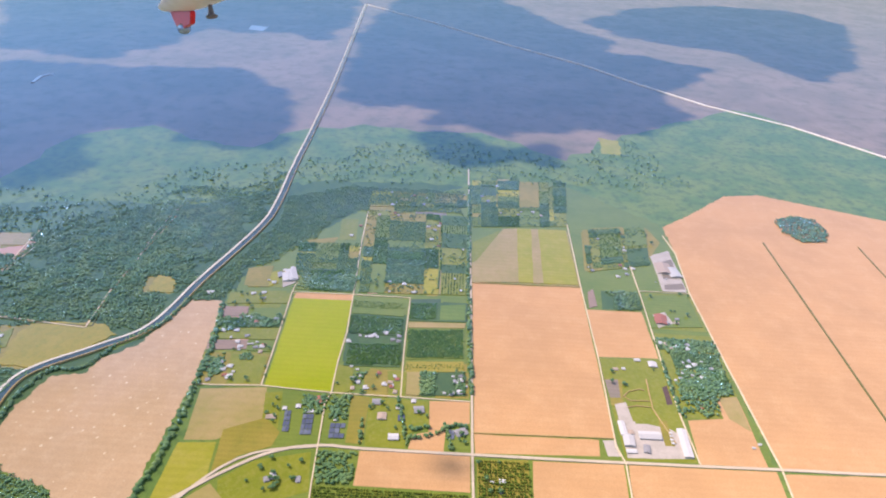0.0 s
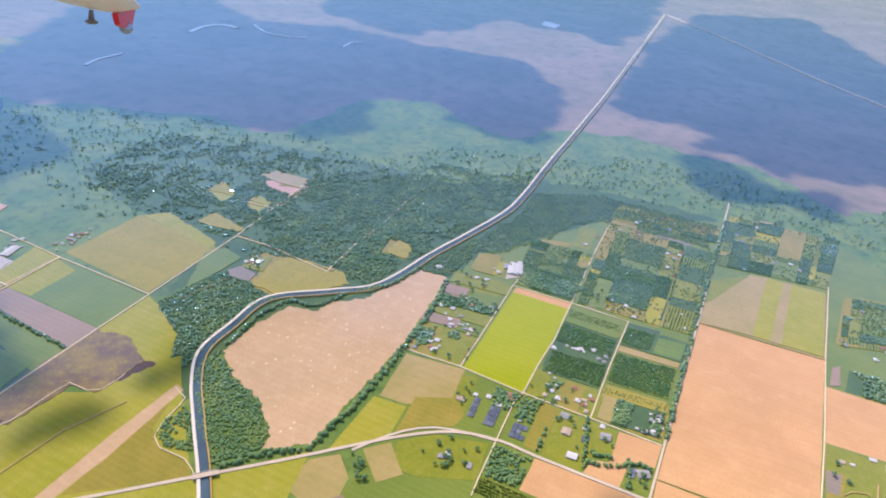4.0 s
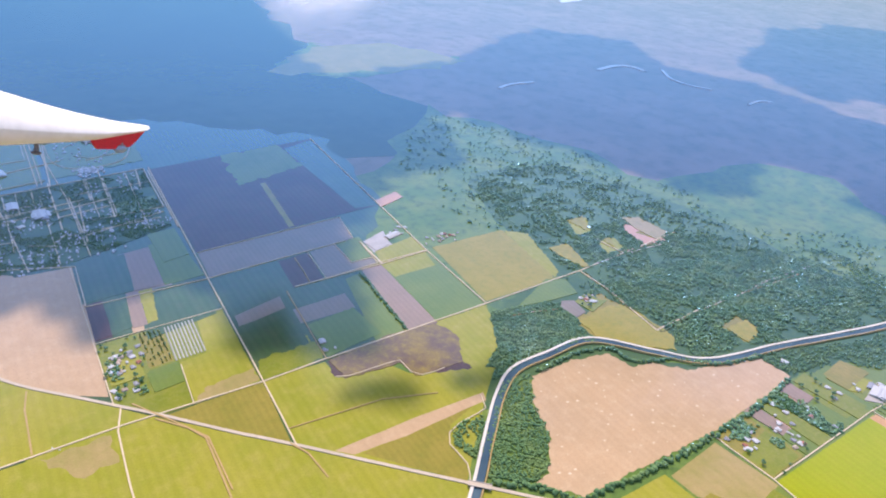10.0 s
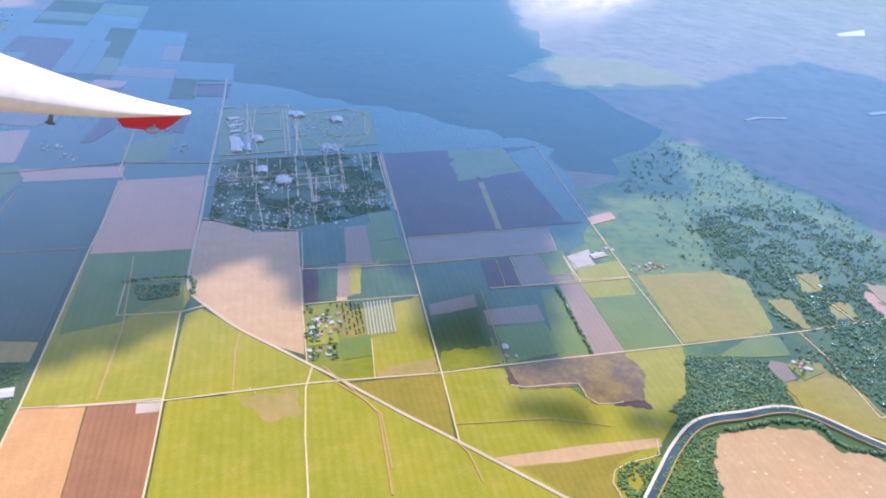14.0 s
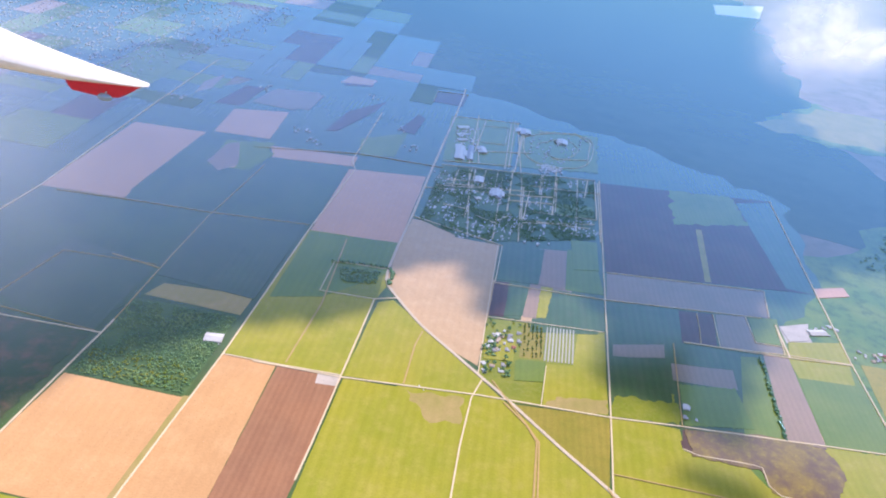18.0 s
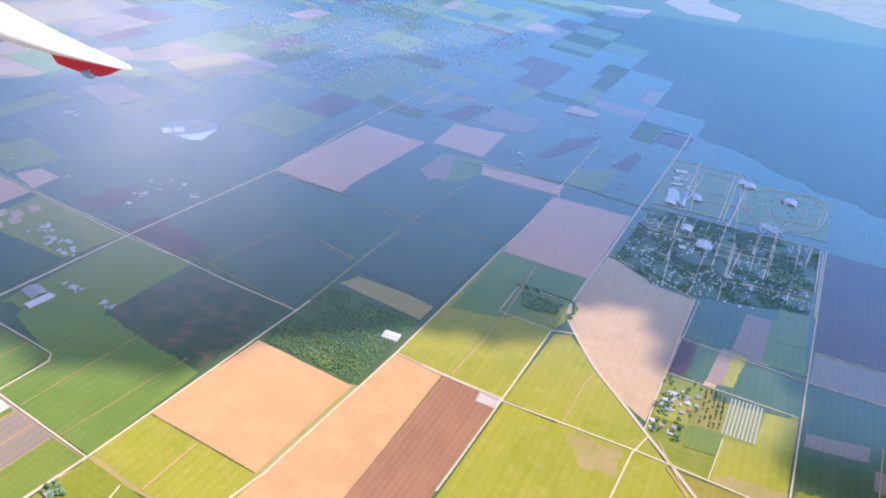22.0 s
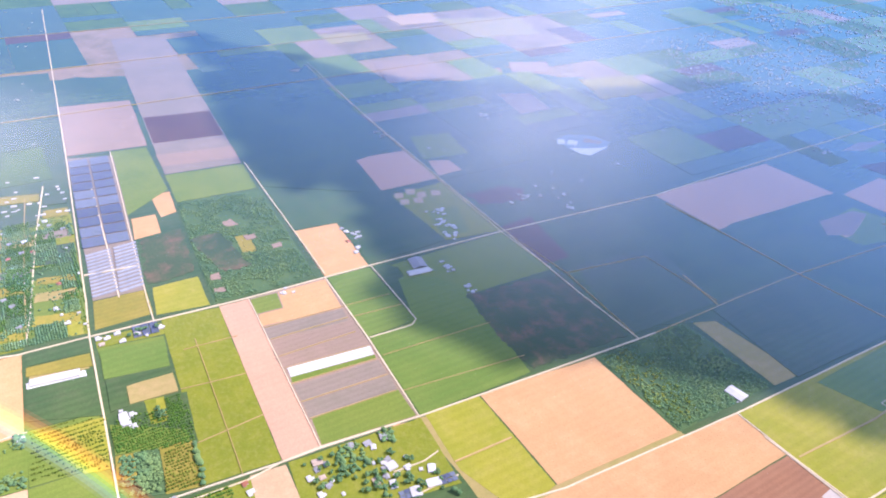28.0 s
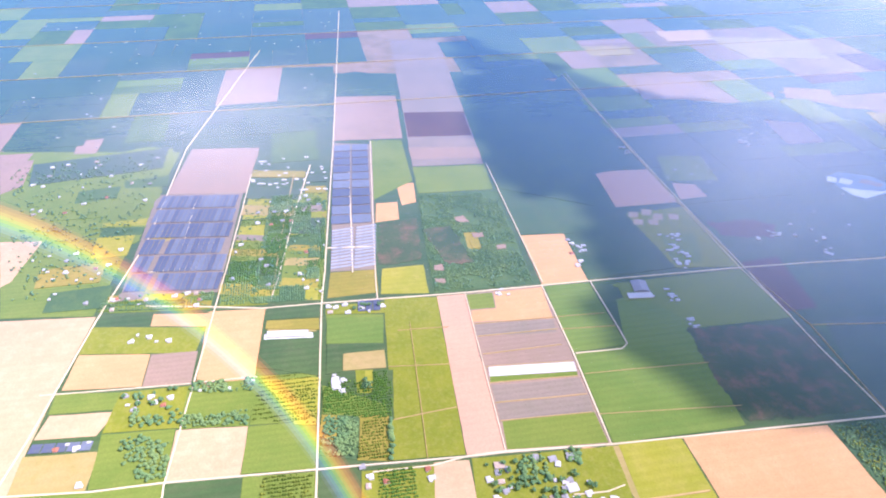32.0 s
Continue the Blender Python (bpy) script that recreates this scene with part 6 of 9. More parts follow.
road('track', 0.88, 589.7, -98.3, 594.8, -108.3, 595.4, -124, bend=True)
road('track', 0.99, 646.9, -123.3, 592.8, -125.6, 541.2, -143.5)
road('track', 0.99, 609.1, -95.9, 618.6, -101.5, 625.4, -113.2, 624.7, -119.4, bend=True)
road('road', 1.0, -348.3, 195, -349.5, 224.2, -355.2, 240.1, bend=True)
road('road', 0.8, -318.8, 201.4, -325.1, 245.4)
road('road', 1.2, -1387.3, 406.8, -832.1, 459.9, -659.1, 480.2, -518.4, 494.3, -418.4, 509)
road('road', 1.2, -51.7, 796.3, -60.1, 894.7, -200.3, 915.9)
road('road', 1.44, -122.3, 1408.2, -66.4, 1111.9, -40.8, 916.6)
road('road', 1.28, -207.7, 1118.8, 52, 1201.9)
road('road', 1.28, -247.1, 1361, -116, 1404)
road('road', 1.28, -13.3, 1181.8, -0.5, 1035.3)
road('road', 1.28, -213.3, 1016.9, -93.3, 1060.6, -2.5, 1093.6)
road('road', 1.28, -160.3, 1124.8, -111.6, 893.9)
road('road', 1.28, -101.6, 1122.7, -76.5, 905.1)
road('road', 1.28, -195.4, 1357.3, -151.3, 1158.8)
road('road', 1.28, -209.3, 1135.8, -94.3, 1181.4)
road('road', 1.28, -182.2, 1346.4, -133.6, 1361.6, -123.6, 1270.7, -167.6, 1258)
road('road', 1.28, -187.4, 1066.6, -97.9, 1095.4)
road('road', 1.28, -57.1, 1115.4, 63.2, 1148.3)
road('road', 1.28, -37.8, 1172.3, -23.5, 1027.3)
road('road', 1.28, 22.1, 1182.6, 38.2, 978.7)
road('road', 1.28, -169.1, 976.6, -134.6, 978.6)
road('road', 1.28, -115.1, 965.7, -79.1, 954.9)
road('road', 1.28, -65.3, 982.6, 56.6, 1012.1)
road('road', 1.04, -34.1, 1023.6, 64.9, 1047.5)
road('road', 1.28, -96.5, 1335.2, -45, 1391.1, 23.9, 1404.7, 38.3, 1314.6, 19.4, 1243, -41.8, 1218.5, -81.6, 1250.1, -96.5, 1335.2, bend=True)
road('road', 1.04, -66.8, 1316.4, -20.4, 1368.5, 10.1, 1327.3, -13.6, 1263.6, -52.2, 1276.9, bend=True)
road('track', 0.6, -577.3, 137.5, -583.8, 223.8)
road('track', 0.6, -556.2, 139.4, -563.6, 225.6)
road('track', 0.6, -527, 140.7, -537.7, 225.4)
road('track', 0.6, -507.9, 142.4, -511, 230.9)
road('track', 0.6, -484.3, 141.8, -489.4, 231.1)
road('track', 0.6, -457.3, 144.8, -463.3, 233.7)
road('track', 0.6, -433.6, 146.3, -439.4, 232.5)
road('track', 0.35, -583.8, 223.8, -588.6, 283.4)
road('track', 0.35, -562.7, 229.8, -565.5, 289.9)
road('track', 0.35, -436.7, 237.8, -439.4, 376.5)
road('track', 0.35, -492, 239.1, -500.9, 369)
road('track', 0.5, -665.6, 479.3, -554.2, 503.8, -425.5, 509.3)
road('track', 0.5, -554.2, 503.8, -551.3, 622.5, -441.9, 643.4)
road('levee', 11.0, 3415.1, 927.4, 3058.9, 558.7, 2655.9, 190.7, 2403.1, -74.1, 2175.9, -240, 1978.8, -406.7, 1834.3, -592, 1633.4, -745.3, 1437.5, -1022.6)
# white strips paint the glint of sky on winding marsh water
road('white', 15, 1371.8, 1713.3, 1459.9, 1749.1, 1518.8, 1737.7, 1527.5, 1684.8, bend=True)
road('white', 8, 1605.7, 1696.5, 1559.9, 1600.5, 1571.5, 1531.3, 1610.7, 1484.3, bend=True)
road('white', 8, 947.7, 1570.7, 1000.3, 1598.6, 1078, 1612.4, bend=True)
road('white', 8, 1613.2, 1346.6, 1682.8, 1370.3, 1712, 1354.9, bend=True)
road('track', 1.4, -499.1, 640.9, -435.2, 638.1)
road('track', 1.3, -504.6, 1013, -346.8, 1082.9, -201.8, 1107)
road('track', 1.2, -304, 1415.2, -313.1, 1489.8, -247.5, 1510.4)
road('verge', 1.6, 598, 697.7, 597.5, 605.3, 606.1, 537.3)
road('verge', 1.6, 606.1, 537.3, 704.4, 566.3, 795.2, 586, 960.8, 615.5)
road('track', 1.2, 688.6, 733.7, 730.4, 738.4, 770.9, 742.3)
road('track', 1, 433.4, 629.1, 468.6, 627.7, 501.8, 624.4)
road('road', 2, -91, 1168.6, -72.6, 1002.4)
road('road', 2, -50.2, 1092.8, -43.1, 958.8)
road('road', 2.2, -15.1, 1183.4, -4.1, 1026.4)
road('road', 1.8, -195.7, 1034.8, -43.2, 1096.9)
road('road', 1.8, 38.7, 1200.3, 39.5, 1117.2)
road('road', 1.6, -150.6, 1131.7, -128.8, 950.4)
road('road', 1.8, 56.3, 1192.8, 75.8, 976.1)
road('road', 1.6, -43.6, 978, 62.7, 1030.7)
road('road', 1.6, -87.4, 953.7, -64.4, 996.6)
road('road', 2, -100.4, 1359.1, -87.1, 1157.7)
road('road', 1.6, -201, 1396.9, -166.5, 1148.5)
road('road', 1.6, -127.5, 1411.5, -98.3, 1164)
road('road', 2.2, 313.7, 866.4, 321.5, 797.5)
road('road', 1.6, 400.4, 816.6, 321.5, 797.5, 191.2, 771.4)
road('road', 1.7, -132.1, 1390.0, -104.7, 1160.1)
road('road', 1.7, -103.1, 1340.3, -87.3, 1170.8)
road('road', 1.7, -181.9, 1373.4, -168.3, 1203.5)
road('road', 1.7, -91.0, 1168.6, -75.3, 1032.9)
road('road', 1.7, -62.4, 1109.5, -47.5, 985.8)
road('road', 1.7, -18.6, 1213.3, -4.9, 1040.6)
road('road', 1.7, 50.7, 1202.3, 65.0, 1048.3)
road('road', 1.7, -182.4, 1049.8, -93.0, 1079.3)
road('road', 1.7, -97.6, 1053.4, -9.4, 1093.4)
road('road', 1.7, -160.1, 1214.7, -72.0, 1259.6)
road('road', 1.7, -156.8, 1127.8, -148.1, 1058.5)
road('road', 1.7, -133.6, 1136.9, -125.5, 1060.1)
road('road', 1.7, -113.8, 1149.1, -105.0, 1072.2)
road('road', 1.7, -72.2, 1378.2, -1.3, 1415.7, 30.4, 1379.3, 31.9, 1287.3, -33.9, 1254.4)
road('road', 1.7, -40.3, 1168.0, -32.8, 1091.3)
road('road', 1.7, -77.0, 1042.9, -6.3, 1068.0)
road('road', 1.7, -177.0, 1115.3, -171.5, 1044.5)
road('road', 1.5, 601.0, 542.9, 688.5, 564.2, 774.5, 575.9, 850.0, 594.2, 913.4, 603.6, 977.9, 610.8)
road('road', 1.5, 591.6, 699.9, 601.3, 645.1, 600.5, 582.5, 601.0, 542.9)
road('road', 1.5, 678.6, 779.2, 688.1, 747.3, 693.4, 725.6, 740.9, 733.3, 780.3, 736.6)
road('road', 1.3, -983.1, -73.5, -844.3, -81.1, -683.5, -84.7, -631.2, -87.7)
road('road', 1.6, -976.2, -14.5, -804.4, -3.9, -683.9, 2.3)
road('road', 2.2, -740.7, -30.7, -741.6, 24.9)
road('road', 1.0, -761.8, -165.4, -758.9, -214.8)
road('road', 1.2, -705.8, -185.0, -697.9, -239.4)
road('road', 1.3, -774.6, -214.6, -869.6, -222.9)
road('track', 1, -659, 744.3, -569.3, 764, -452.7, 785.7, -322.3, 818.4)
cloud(24.0, 1687.1, 1265.2, 1901.3, 1191.8, 1960.3, 939.7, 1759.6, 710.2, 1539.3, 609, 1355.5, 613.7, 1334.2, 681, 1398.8, 815.9, 1456.8, 928.8, 1445.8, 1035.3)
cloud(24.0, 2069.2, 661.9, 2653.8, 746.9, 3641.2, 835, 4123.8, 429.9, 3146.1, -12.6, 2891.3, -211.9, 2683, -139.3, 2604.1, -333.8, 2480.1, -502.7, 2095.1, -314, 1815.4, -295.9, 1666.7, -224.9, 1612.9, -129.1, 1608.4, 29.1, 1530.6, 129.4, 1572.3, 213.2, 1547.4, 289.8, 1731.9, 359.5, 1661.3, 482.7, 1771.4, 589.3)
cloud(24.0, 1475.8, 328.7, 1520.9, 271.9, 1514.6, 179.5, 1417.1, 94.7, 1519.8, 26, 1471.7, -18.8, 1361.2, -25.7, 1358.3, 43.5, 1358.8, 101.9, 1287.8, 140.9, 1304.5, 223.4)
cloud(24.0, 3341, -86.7, 3957.9, -356.9, 4302, -783.5, 4309.7, -1236.1, 3868.8, -1360.9, 2736.2, -1039.4, 2435.7, -836, 2567.2, -727.2, 2840.6, -649.9, 2914.7, -408.7, 3035.9, -242.5)
cloud(24.0, 1228.4, 1141.7, 1222.4, 972.2, 1146.3, 921.5, 1084.1, 960.3, 1029, 987.3)
cloud(45.0, 2657.4, 2248.4, 3316.4, 2396.1, 3830.4, 1814.7, 4117.5, 1136.5, 2745, 839.2, 2456.6, 859.5, 2586.8, 1033.5, 2473.8, 1140.8, 2521, 1315, 2120.1, 1314.3, 1928.1, 1332.7, 1943.9, 1508.1, 1954.1, 1703.7)
cloud(30.0, 300.1, 1658.8, 410, 1796.3, 545.8, 1691.6, 697.2, 1776.9, 978.2, 1866.5, 1487.7, 2265.3, 1788.8, 2073.8, 1656, 1764.2, 1815.4, 1539.8, 1860.2, 1292, 1758.1, 1083.8, 1694.3, 794.7, 1328.4, 581.5, 1258.9, 628.8, 1308.5, 774.8, 1379.8, 914.8, 1297.5, 989.3, 1111.7, 876.7, 956.5, 965.5, 910.5, 1072.2, 835.4, 1193.5, 770.9, 1300.9, 728.4, 1409.8, 582.1, 1361, 442.9, 1320.7, 230.3, 1338.2)
cloud(26.0, -1701.5, 211.8, -1323.1, 204.8, -1076.7, 212.7, -917.4, 217.2, -849.3, 273.6, -798, 323.1, -702.2, 314.2, -627.6, 295.8, -567, 282.8, -499.8, 272.3, -474.5, 303.2, -466.7, 339, -447.6, 359.1, -415, 367.3, -413.7, 403.8, -412.8, 445.4, -379.4, 471.6, -339.5, 490.2, -346, 523.5, -312.1, 558.6, -294.1, 570.6, -255, 591.9, -213.2, 631.3, -186.7, 660.2, -177.6, 725.4, -170.8, 784.5, -146.3, 826.1, -106, 815.4, -71.4, 748.5, -56.4, 733.3, -48.7, 754.8, -24.2, 795.8, -11.1, 816.8, 18, 780.1, 45.6, 827.5, 69, 808.3, 80.9, 720.8, 110.3, 640.7, 162.5, 653.1, 184.3, 614.5, 222.3, 618.4, 257.3, 675.6, 293.3, 776, 321.3, 879.8, 322, 923, 420, 1040, 500, 1110, 540, 1120, 600, 1140, 642.6, 1189.2, 602.7, 1191.6, 655.3, 1223.1, 667.5, 1255.7, 663.8, 1304.3, 655.7, 1411.4, 600.4, 1549.2, 540.3, 1672.5, 530.7, 1891.3, 550.8, 2248.3, 578.8, 2745.2, 583.6, 3602.9, -874.6, 2537.3, -860, 2000, -900, 1450, -1100, 1120, -1080, 930, -1180, 720, -1330, 500, -1560, 300, wild=22.0)
cloud(8.0, 169.9, 546.1, 183.2, 564.8, 215.6, 568.5, 254.7, 570.1, 266.8, 531.5, 248.8, 510.8, 205.6, 530.2, wild=6.0)
cloud(8.0, 297.1, 544.7, 329.4, 556.6, 347.3, 535.4, 376.6, 563.5, 365.5, 514, 322.9, 508.3, wild=6.0)
cloud(6.0, 466.4, 94.7, 475.5, 62.9, 455.1, 57.5, 453.2, 84.3, wild=4.0)
canal(7.4, 3.0, 3415.1, 927.4, 1997.2, 640.6, 1510.3, 548.1, 1222.6, 497.3, 1050.6, 464.4, 953, 451.1, 849, 454.5, 742.2, 462.3, 622.2, 467.6, 563.9, 505, 501.9, 550.6, 434.2, 541.3, 380.7, 528.8, 341.2, 495.3, 301.7, 446.6, 262.1, 394.7, 231.1, 358.4, 200.6, 324, 166.7, 286)
grove(2.9, 1.5, 574, 1005.5, 632.1, 975.5, 620.9, 816.2, 685.8, 827.3, 772.4, 829.2, 824.3, 771, 908.5, 720.8, 976.8, 632.7, 1052.8, 525.6, 1185.1, 508, 945, 462.5, 710.7, 470.9, 608, 491.8, 537.4, 541.3, 597.5, 707.6, 585.1, 748.7, 571.4, 875.4, wild=26, gaps=0.42, low=True, clear=True)
grove(13.0, 2.2, 718.9, 1391, 845.6, 1209.1, 929.5, 1003.5, 1019.8, 730.8, 1143.1, 642.9, 1261.9, 534.4, 1000, 470, 560, 560, 520, 860, 480, 1130, 640, 1400, wild=30, gaps=0.15, low=True, clear=True, label='scattered dark shrubs on the green marsh', name='marsh_shrubs')
grove(13.0, 2.2, 1260, 500, 1380, 380, 1480, 200, 1380, -20, 1620, -160, 1300, -300, 1220, 40, 1190, 200, 1130, 440, wild=30, gaps=0.1, low=True, clear=True, label='scattered dark shrubs on the green marsh', name='marsh_shrubs')
grove(4.2, 1.9, 567.7, 1029.2, 656.6, 1069.4, 772.1, 1087.4, 825.8, 1011.4, 888.5, 948.4, 919.3, 823.4, 957.6, 717.2, 944.9, 581.8, 962.1, 536.7, 768.1, 502.6, 694.1, 604.4, 637.3, 719.9, 589.6, 757.5, 572.4, 869.8, 558.1, 914.2, 563.8, 976, wild=34, gaps=0.42, low=True, clear=True)
grove(2.2, 1.3, 405.4, 643.9, 472.5, 639.7, 517.2, 637.8, 518.2, 600.3, 509.6, 552.4, 457.1, 552.6, 386.8, 533, 348, 519.2, 349.1, 546.4, 384, 579.6, clear=True)
grove(1.8, 1.15, 357.2, 518.5, 392.2, 517.2, 369.4, 473.4, 360.9, 428.8, 329.9, 382.2, 311.5, 376.3, 270.7, 395, 322.9, 473.7, wild=3)
grove(1.9, 1.2, 272.7, 469.4, 305.3, 476.6, 307.4, 456.9, 281.4, 420.5, 269.8, 425.7, 259.2, 449, wild=3, gaps=0.1)
grove(3.0, 1.5, 601.6, 656.3, 781.7, 705.5, 872.3, 672.2, 1055.4, 642.8, 1093.4, 510.2, 1190.9, 491.8, 1062.1, 471.8, 896.5, 460, 719, 473.2, 611.4, 476.8, 607.5, 548, wild=12, gaps=0.24, low=True, clear=True)
grove(2.5, 1.25, 1052.5, 457.9, 1135.2, 364, 1164.7, 158.4, 1061.7, 144.5, 1034.7, 315.9, 995.2, 344, 913.3, 356.1, 815.7, 392, 799.6, 419.6, 703.6, 410.5, 648.6, 460.1, 587.9, 470.6, 691.7, 459.4, 850.4, 440.8, 971.1, 432.8, wild=6, low=True, clear=True)
grove(2.5, 1.7, 1177, -390.5, 1210.5, -429.7, 1202.4, -466, 1155.2, -472.9, 1105.5, -458, 1094.9, -417.5, 1129.8, -394.9, wild=2)
grove(2.4, 1.6, 847.8, -81.6, 854.9, -130.4, 805.1, -131.6, 796.9, -97.5, 835, -95.8, wild=1.5)
grove(2.5, 1.6, 736.5, -148.8, 748.2, -215.4, 719.2, -215.8, 707.3, -153.7, wild=2)
grove(2.4, 1.6, 674.2, -159.6, 686.5, -213.3, 638.9, -220.2, 628.9, -198.8, 592.5, -198.3, 585.7, -158.5, 636.1, -161.1, wild=2, gaps=0.1)
grove(2.4, 1.6, 670.1, 399.2, 683.5, 325.8, 657.2, 321.9, 629.1, 385.7, wild=2, gaps=0.1)
grove(2.4, 1.6, 534.3, 248.2, 540.9, 218.9, 508.9, 212.1, 507, 241.8, wild=2, gaps=0.1)
grove(2.4, 1.6, 540.9, 218.9, 543.9, 196.6, 504.4, 191.5, 503.3, 208.6, wild=2)
grove(2.4, 1.6, 604.5, 131.9, 604.6, 112.3, 565.4, 108.8, 561.7, 125.7, wild=1)
grove(2.4, 1.6, 454.4, 206.4, 462.4, 169.2, 421.2, 162.3, 412.7, 196.1, wild=1, gaps=0.05)
grove(2.4, 1.6, 569.3, 373.8, 589.9, 359.4, 553.5, 346.4, 540.5, 356.9, wild=1)
grove(1.9, 1.0, -412.6, 507.5, -423.5, 571.3, -307.9, 590, -294.6, 461.5, -408.6, 448.6, wild=2, gaps=0.05, low=True)
grove(3.6, 1.2, -407.8, 449.5, -405.8, 491.7, -351.9, 507.5, -310.5, 497.6, -295.7, 462.7, wild=3, gaps=0.25, mat='bush', low=True, label='yellowish low trees along a grove edge', name='low_trees')
grove(2.1, 1.0, -877.6, 87.6, -881.1, 199.3, -653.5, 213.7, -638.5, 97.9, wild=2, gaps=0.15, low=True, clear=True)
grove(2.4, 1.6, -244.9, 739.1, -194.6, 749.6, -190.6, 721.7, -232.1, 710.1, wild=2, gaps=0.1)
grove(2.4, 1.6, -448.4, -15.3, -444, 17.2, -399, 14.3, -405.2, -15.9, wild=1, gaps=0.1)
grove(2.5, 1.6, -504.1, -146.9, -505.2, -86.3, -487.9, -86.9, -486.8, -145.2, wild=1, gaps=0.2)
grove(2.5, 1.6, -459.4, -144.8, -460.8, -86, -443.7, -84.3, -444, -144.7, wild=1, gaps=0.2)
grove(3.2, 1.8, -431.6, -194.7, -436.8, -149.5, -384.9, -143.9, -386.7, -172, wild=3, gaps=0.35)
grove(3.2, 1.8, -488.4, -196.2, -493.3, -149.9, -448.8, -144.9, -444.7, -188.8, wild=3, gaps=0.35)
grove(2.1, 1.0, -204.9, 1114.9, 50, 1201.1, 67.8, 982.8, -68.2, 904.3, -129.2, 891.7, -188.9, 911, wild=2, gaps=0.38, low=True, mat='crop')
grove(2.7, 1.3, -879.6, -146.9, -891.1, -42.2, -630.6, -29, -628.8, -144.4, wild=3, gaps=0.34, low=True, clear=True)
orchard(3.6, 2.6, 1.3, 474.8, 51.2, 483.6, 2.6, 428.3, -2.3, 420.8, 44)
orchard(3.4, 2.4, 1.3, 409.8, 196.2, 429.6, 54.3, 413.8, 51.3, 391, 193.6)
orchard(4.0, 2.4, 1.2, -494.2, -13.9, -495.2, 47.4, -442.6, 48.4, -453.2, -15.8, mat='crop')
orchard(3.6, 2.4, 1.2, -442.2, 20.2, -441.2, 44.8, -395.4, 45.6, -397.2, 17.1)
orchard(3.6, 2.0, 1.2, -384.4, 34.8, -385.5, 66, -348.8, 66.9, -350.8, 35.8, mat='crop')
orchard(4.0, 2.2, 1.2, -382.7, -62.2, -384.2, -20, -348.8, -18.5, -351.6, -62.3)
orchard(6.0, 2.4, 1.0, -506.6, -82.1, -507.5, -29.3, -446.9, -23.5, -444.9, -80.4)
orchard(5.0, 3.0, 1.3, -1.8, 720.7, 22.9, 726, 28.1, 664.3, 4.4, 658.4, missing=0.4)
hedge(6, 2.6, 344.5, 342.7, 424.3, 349.4, 523.5, 364.9, 606, 382.7, 690.2, 407.5)
hedge(5, 2.4, 402.5, 518.5, 460.5, 533.7, 514.2, 529.6, 529, 498.4, 574.7, 487.3, 634.8, 459, 694.8, 456.9)
hedge(6, 2.6, 270.6, 389.6, 304.3, 373.4, 340.3, 341.6)
hedge(4, 2.2, 1196.5, 149.8, 860.1, 110, 736.6, 92.7, 573.9, 70.8)
hedge(3, 2.0, 688.3, -144.9, 589.6, -154.9)
hedge(4, 2.2, -258.3, 747.5, -187.3, 762.7, -175.6, 725.9)
hedge(3, 1.8, 283.4, 782.3, 292.4, 639)
hedge(3, 2.0, 553.9, 147.2, 480.5, 122.6)
hedge(4, 2.4, -442.2, 45.9, -392.2, 46)
hedge(4, 2.2, 492.5, 125.1, 499.8, 103.4, 519.1, 83.3, 520.2, 65.8)
plots(5, 6, 887.7, 374.7, 907.8, 282.1, 760.2, 254.7, 749.1, 338.3)
plots(8, 7, 1037.3, 306.7, 1051.9, 135.5, 788.3, 101.5, 761.9, 248, busy=0.34)
plots(8, 6, 1227.2, 149.3, 1262.3, -26.5, 1056.1, -30.8, 1014.9, 123.2, busy=0.4)
plots(5, 6, 1048.9, -56, 1090.9, -160.7, 945.8, -156.2, 899.8, -62.2, busy=0.25)
plots(2, 8, 740.4, -154.1, 746.2, -212.3, 638.9, -220.2, 636.8, -164.3, busy=0.5)
plots(9, 4, 1124.9, 318.9, 1152.7, 150.5, 1092.6, 142.7, 1051.5, 310.4, busy=0.4)
plots(6, 10, -879.8, -150.9, -891.1, -42.2, -630.6, -29, -626.8, -145.3, busy=0.6)
plots(4, 5, -652.5, -273.9, -653.3, -155.4, -623.1, -153.2, -623, -275.5, busy=0.3)
houses(5, 544.9, 632.9, 563.5, 646, 565.9, 628.6, 543.1, 612.1, gap=3)
orchard(2.4, 1.8, 1.2, 658, 397.5, 666.9, 361.3, 644.7, 356.7, 638.3, 393.4, mat='crop', missing=0.1, label='close-planted nursery trees in a narrow lot', name='nursery_trees')
grove(2.3, 1.4, 666.9, 361.3, 675.8, 319, 655.3, 317.7, 645.3, 355.4, wild=1, gaps=0.2)
grove(2, 1.4, 575.7, 375.9, 580.1, 361.6, 551.1, 347.3, 550.3, 364.5, wild=1, gaps=0)
grove(2, 1.4, 591.6, 343.6, 596.6, 328.1, 582.7, 324.1, 578.4, 338.2, wild=1, gaps=0)
houses(4, 630.4, 397.1, 640.1, 348.1, 621.9, 343.7, 613.6, 389.3, gap=4)
houses(4, 608.3, 382.5, 619.7, 322.7, 601.6, 317.8, 589.9, 374.6, gap=4)
houses(4, 570.6, 354.2, 575.8, 338.4, 545.1, 329.6, 542.8, 344.2, gap=4)
houses(3, 613.6, 335, 617.1, 313.9, 600, 310.3, 598.1, 330.3, gap=4)
houses(3, 722.3, 410.3, 737.6, 353.3, 713.1, 347.2, 698.5, 402.2, gap=4)
houses(3, 577.8, 377.1, 581.2, 348.6, 544, 331.8, 535.6, 359, gap=5)
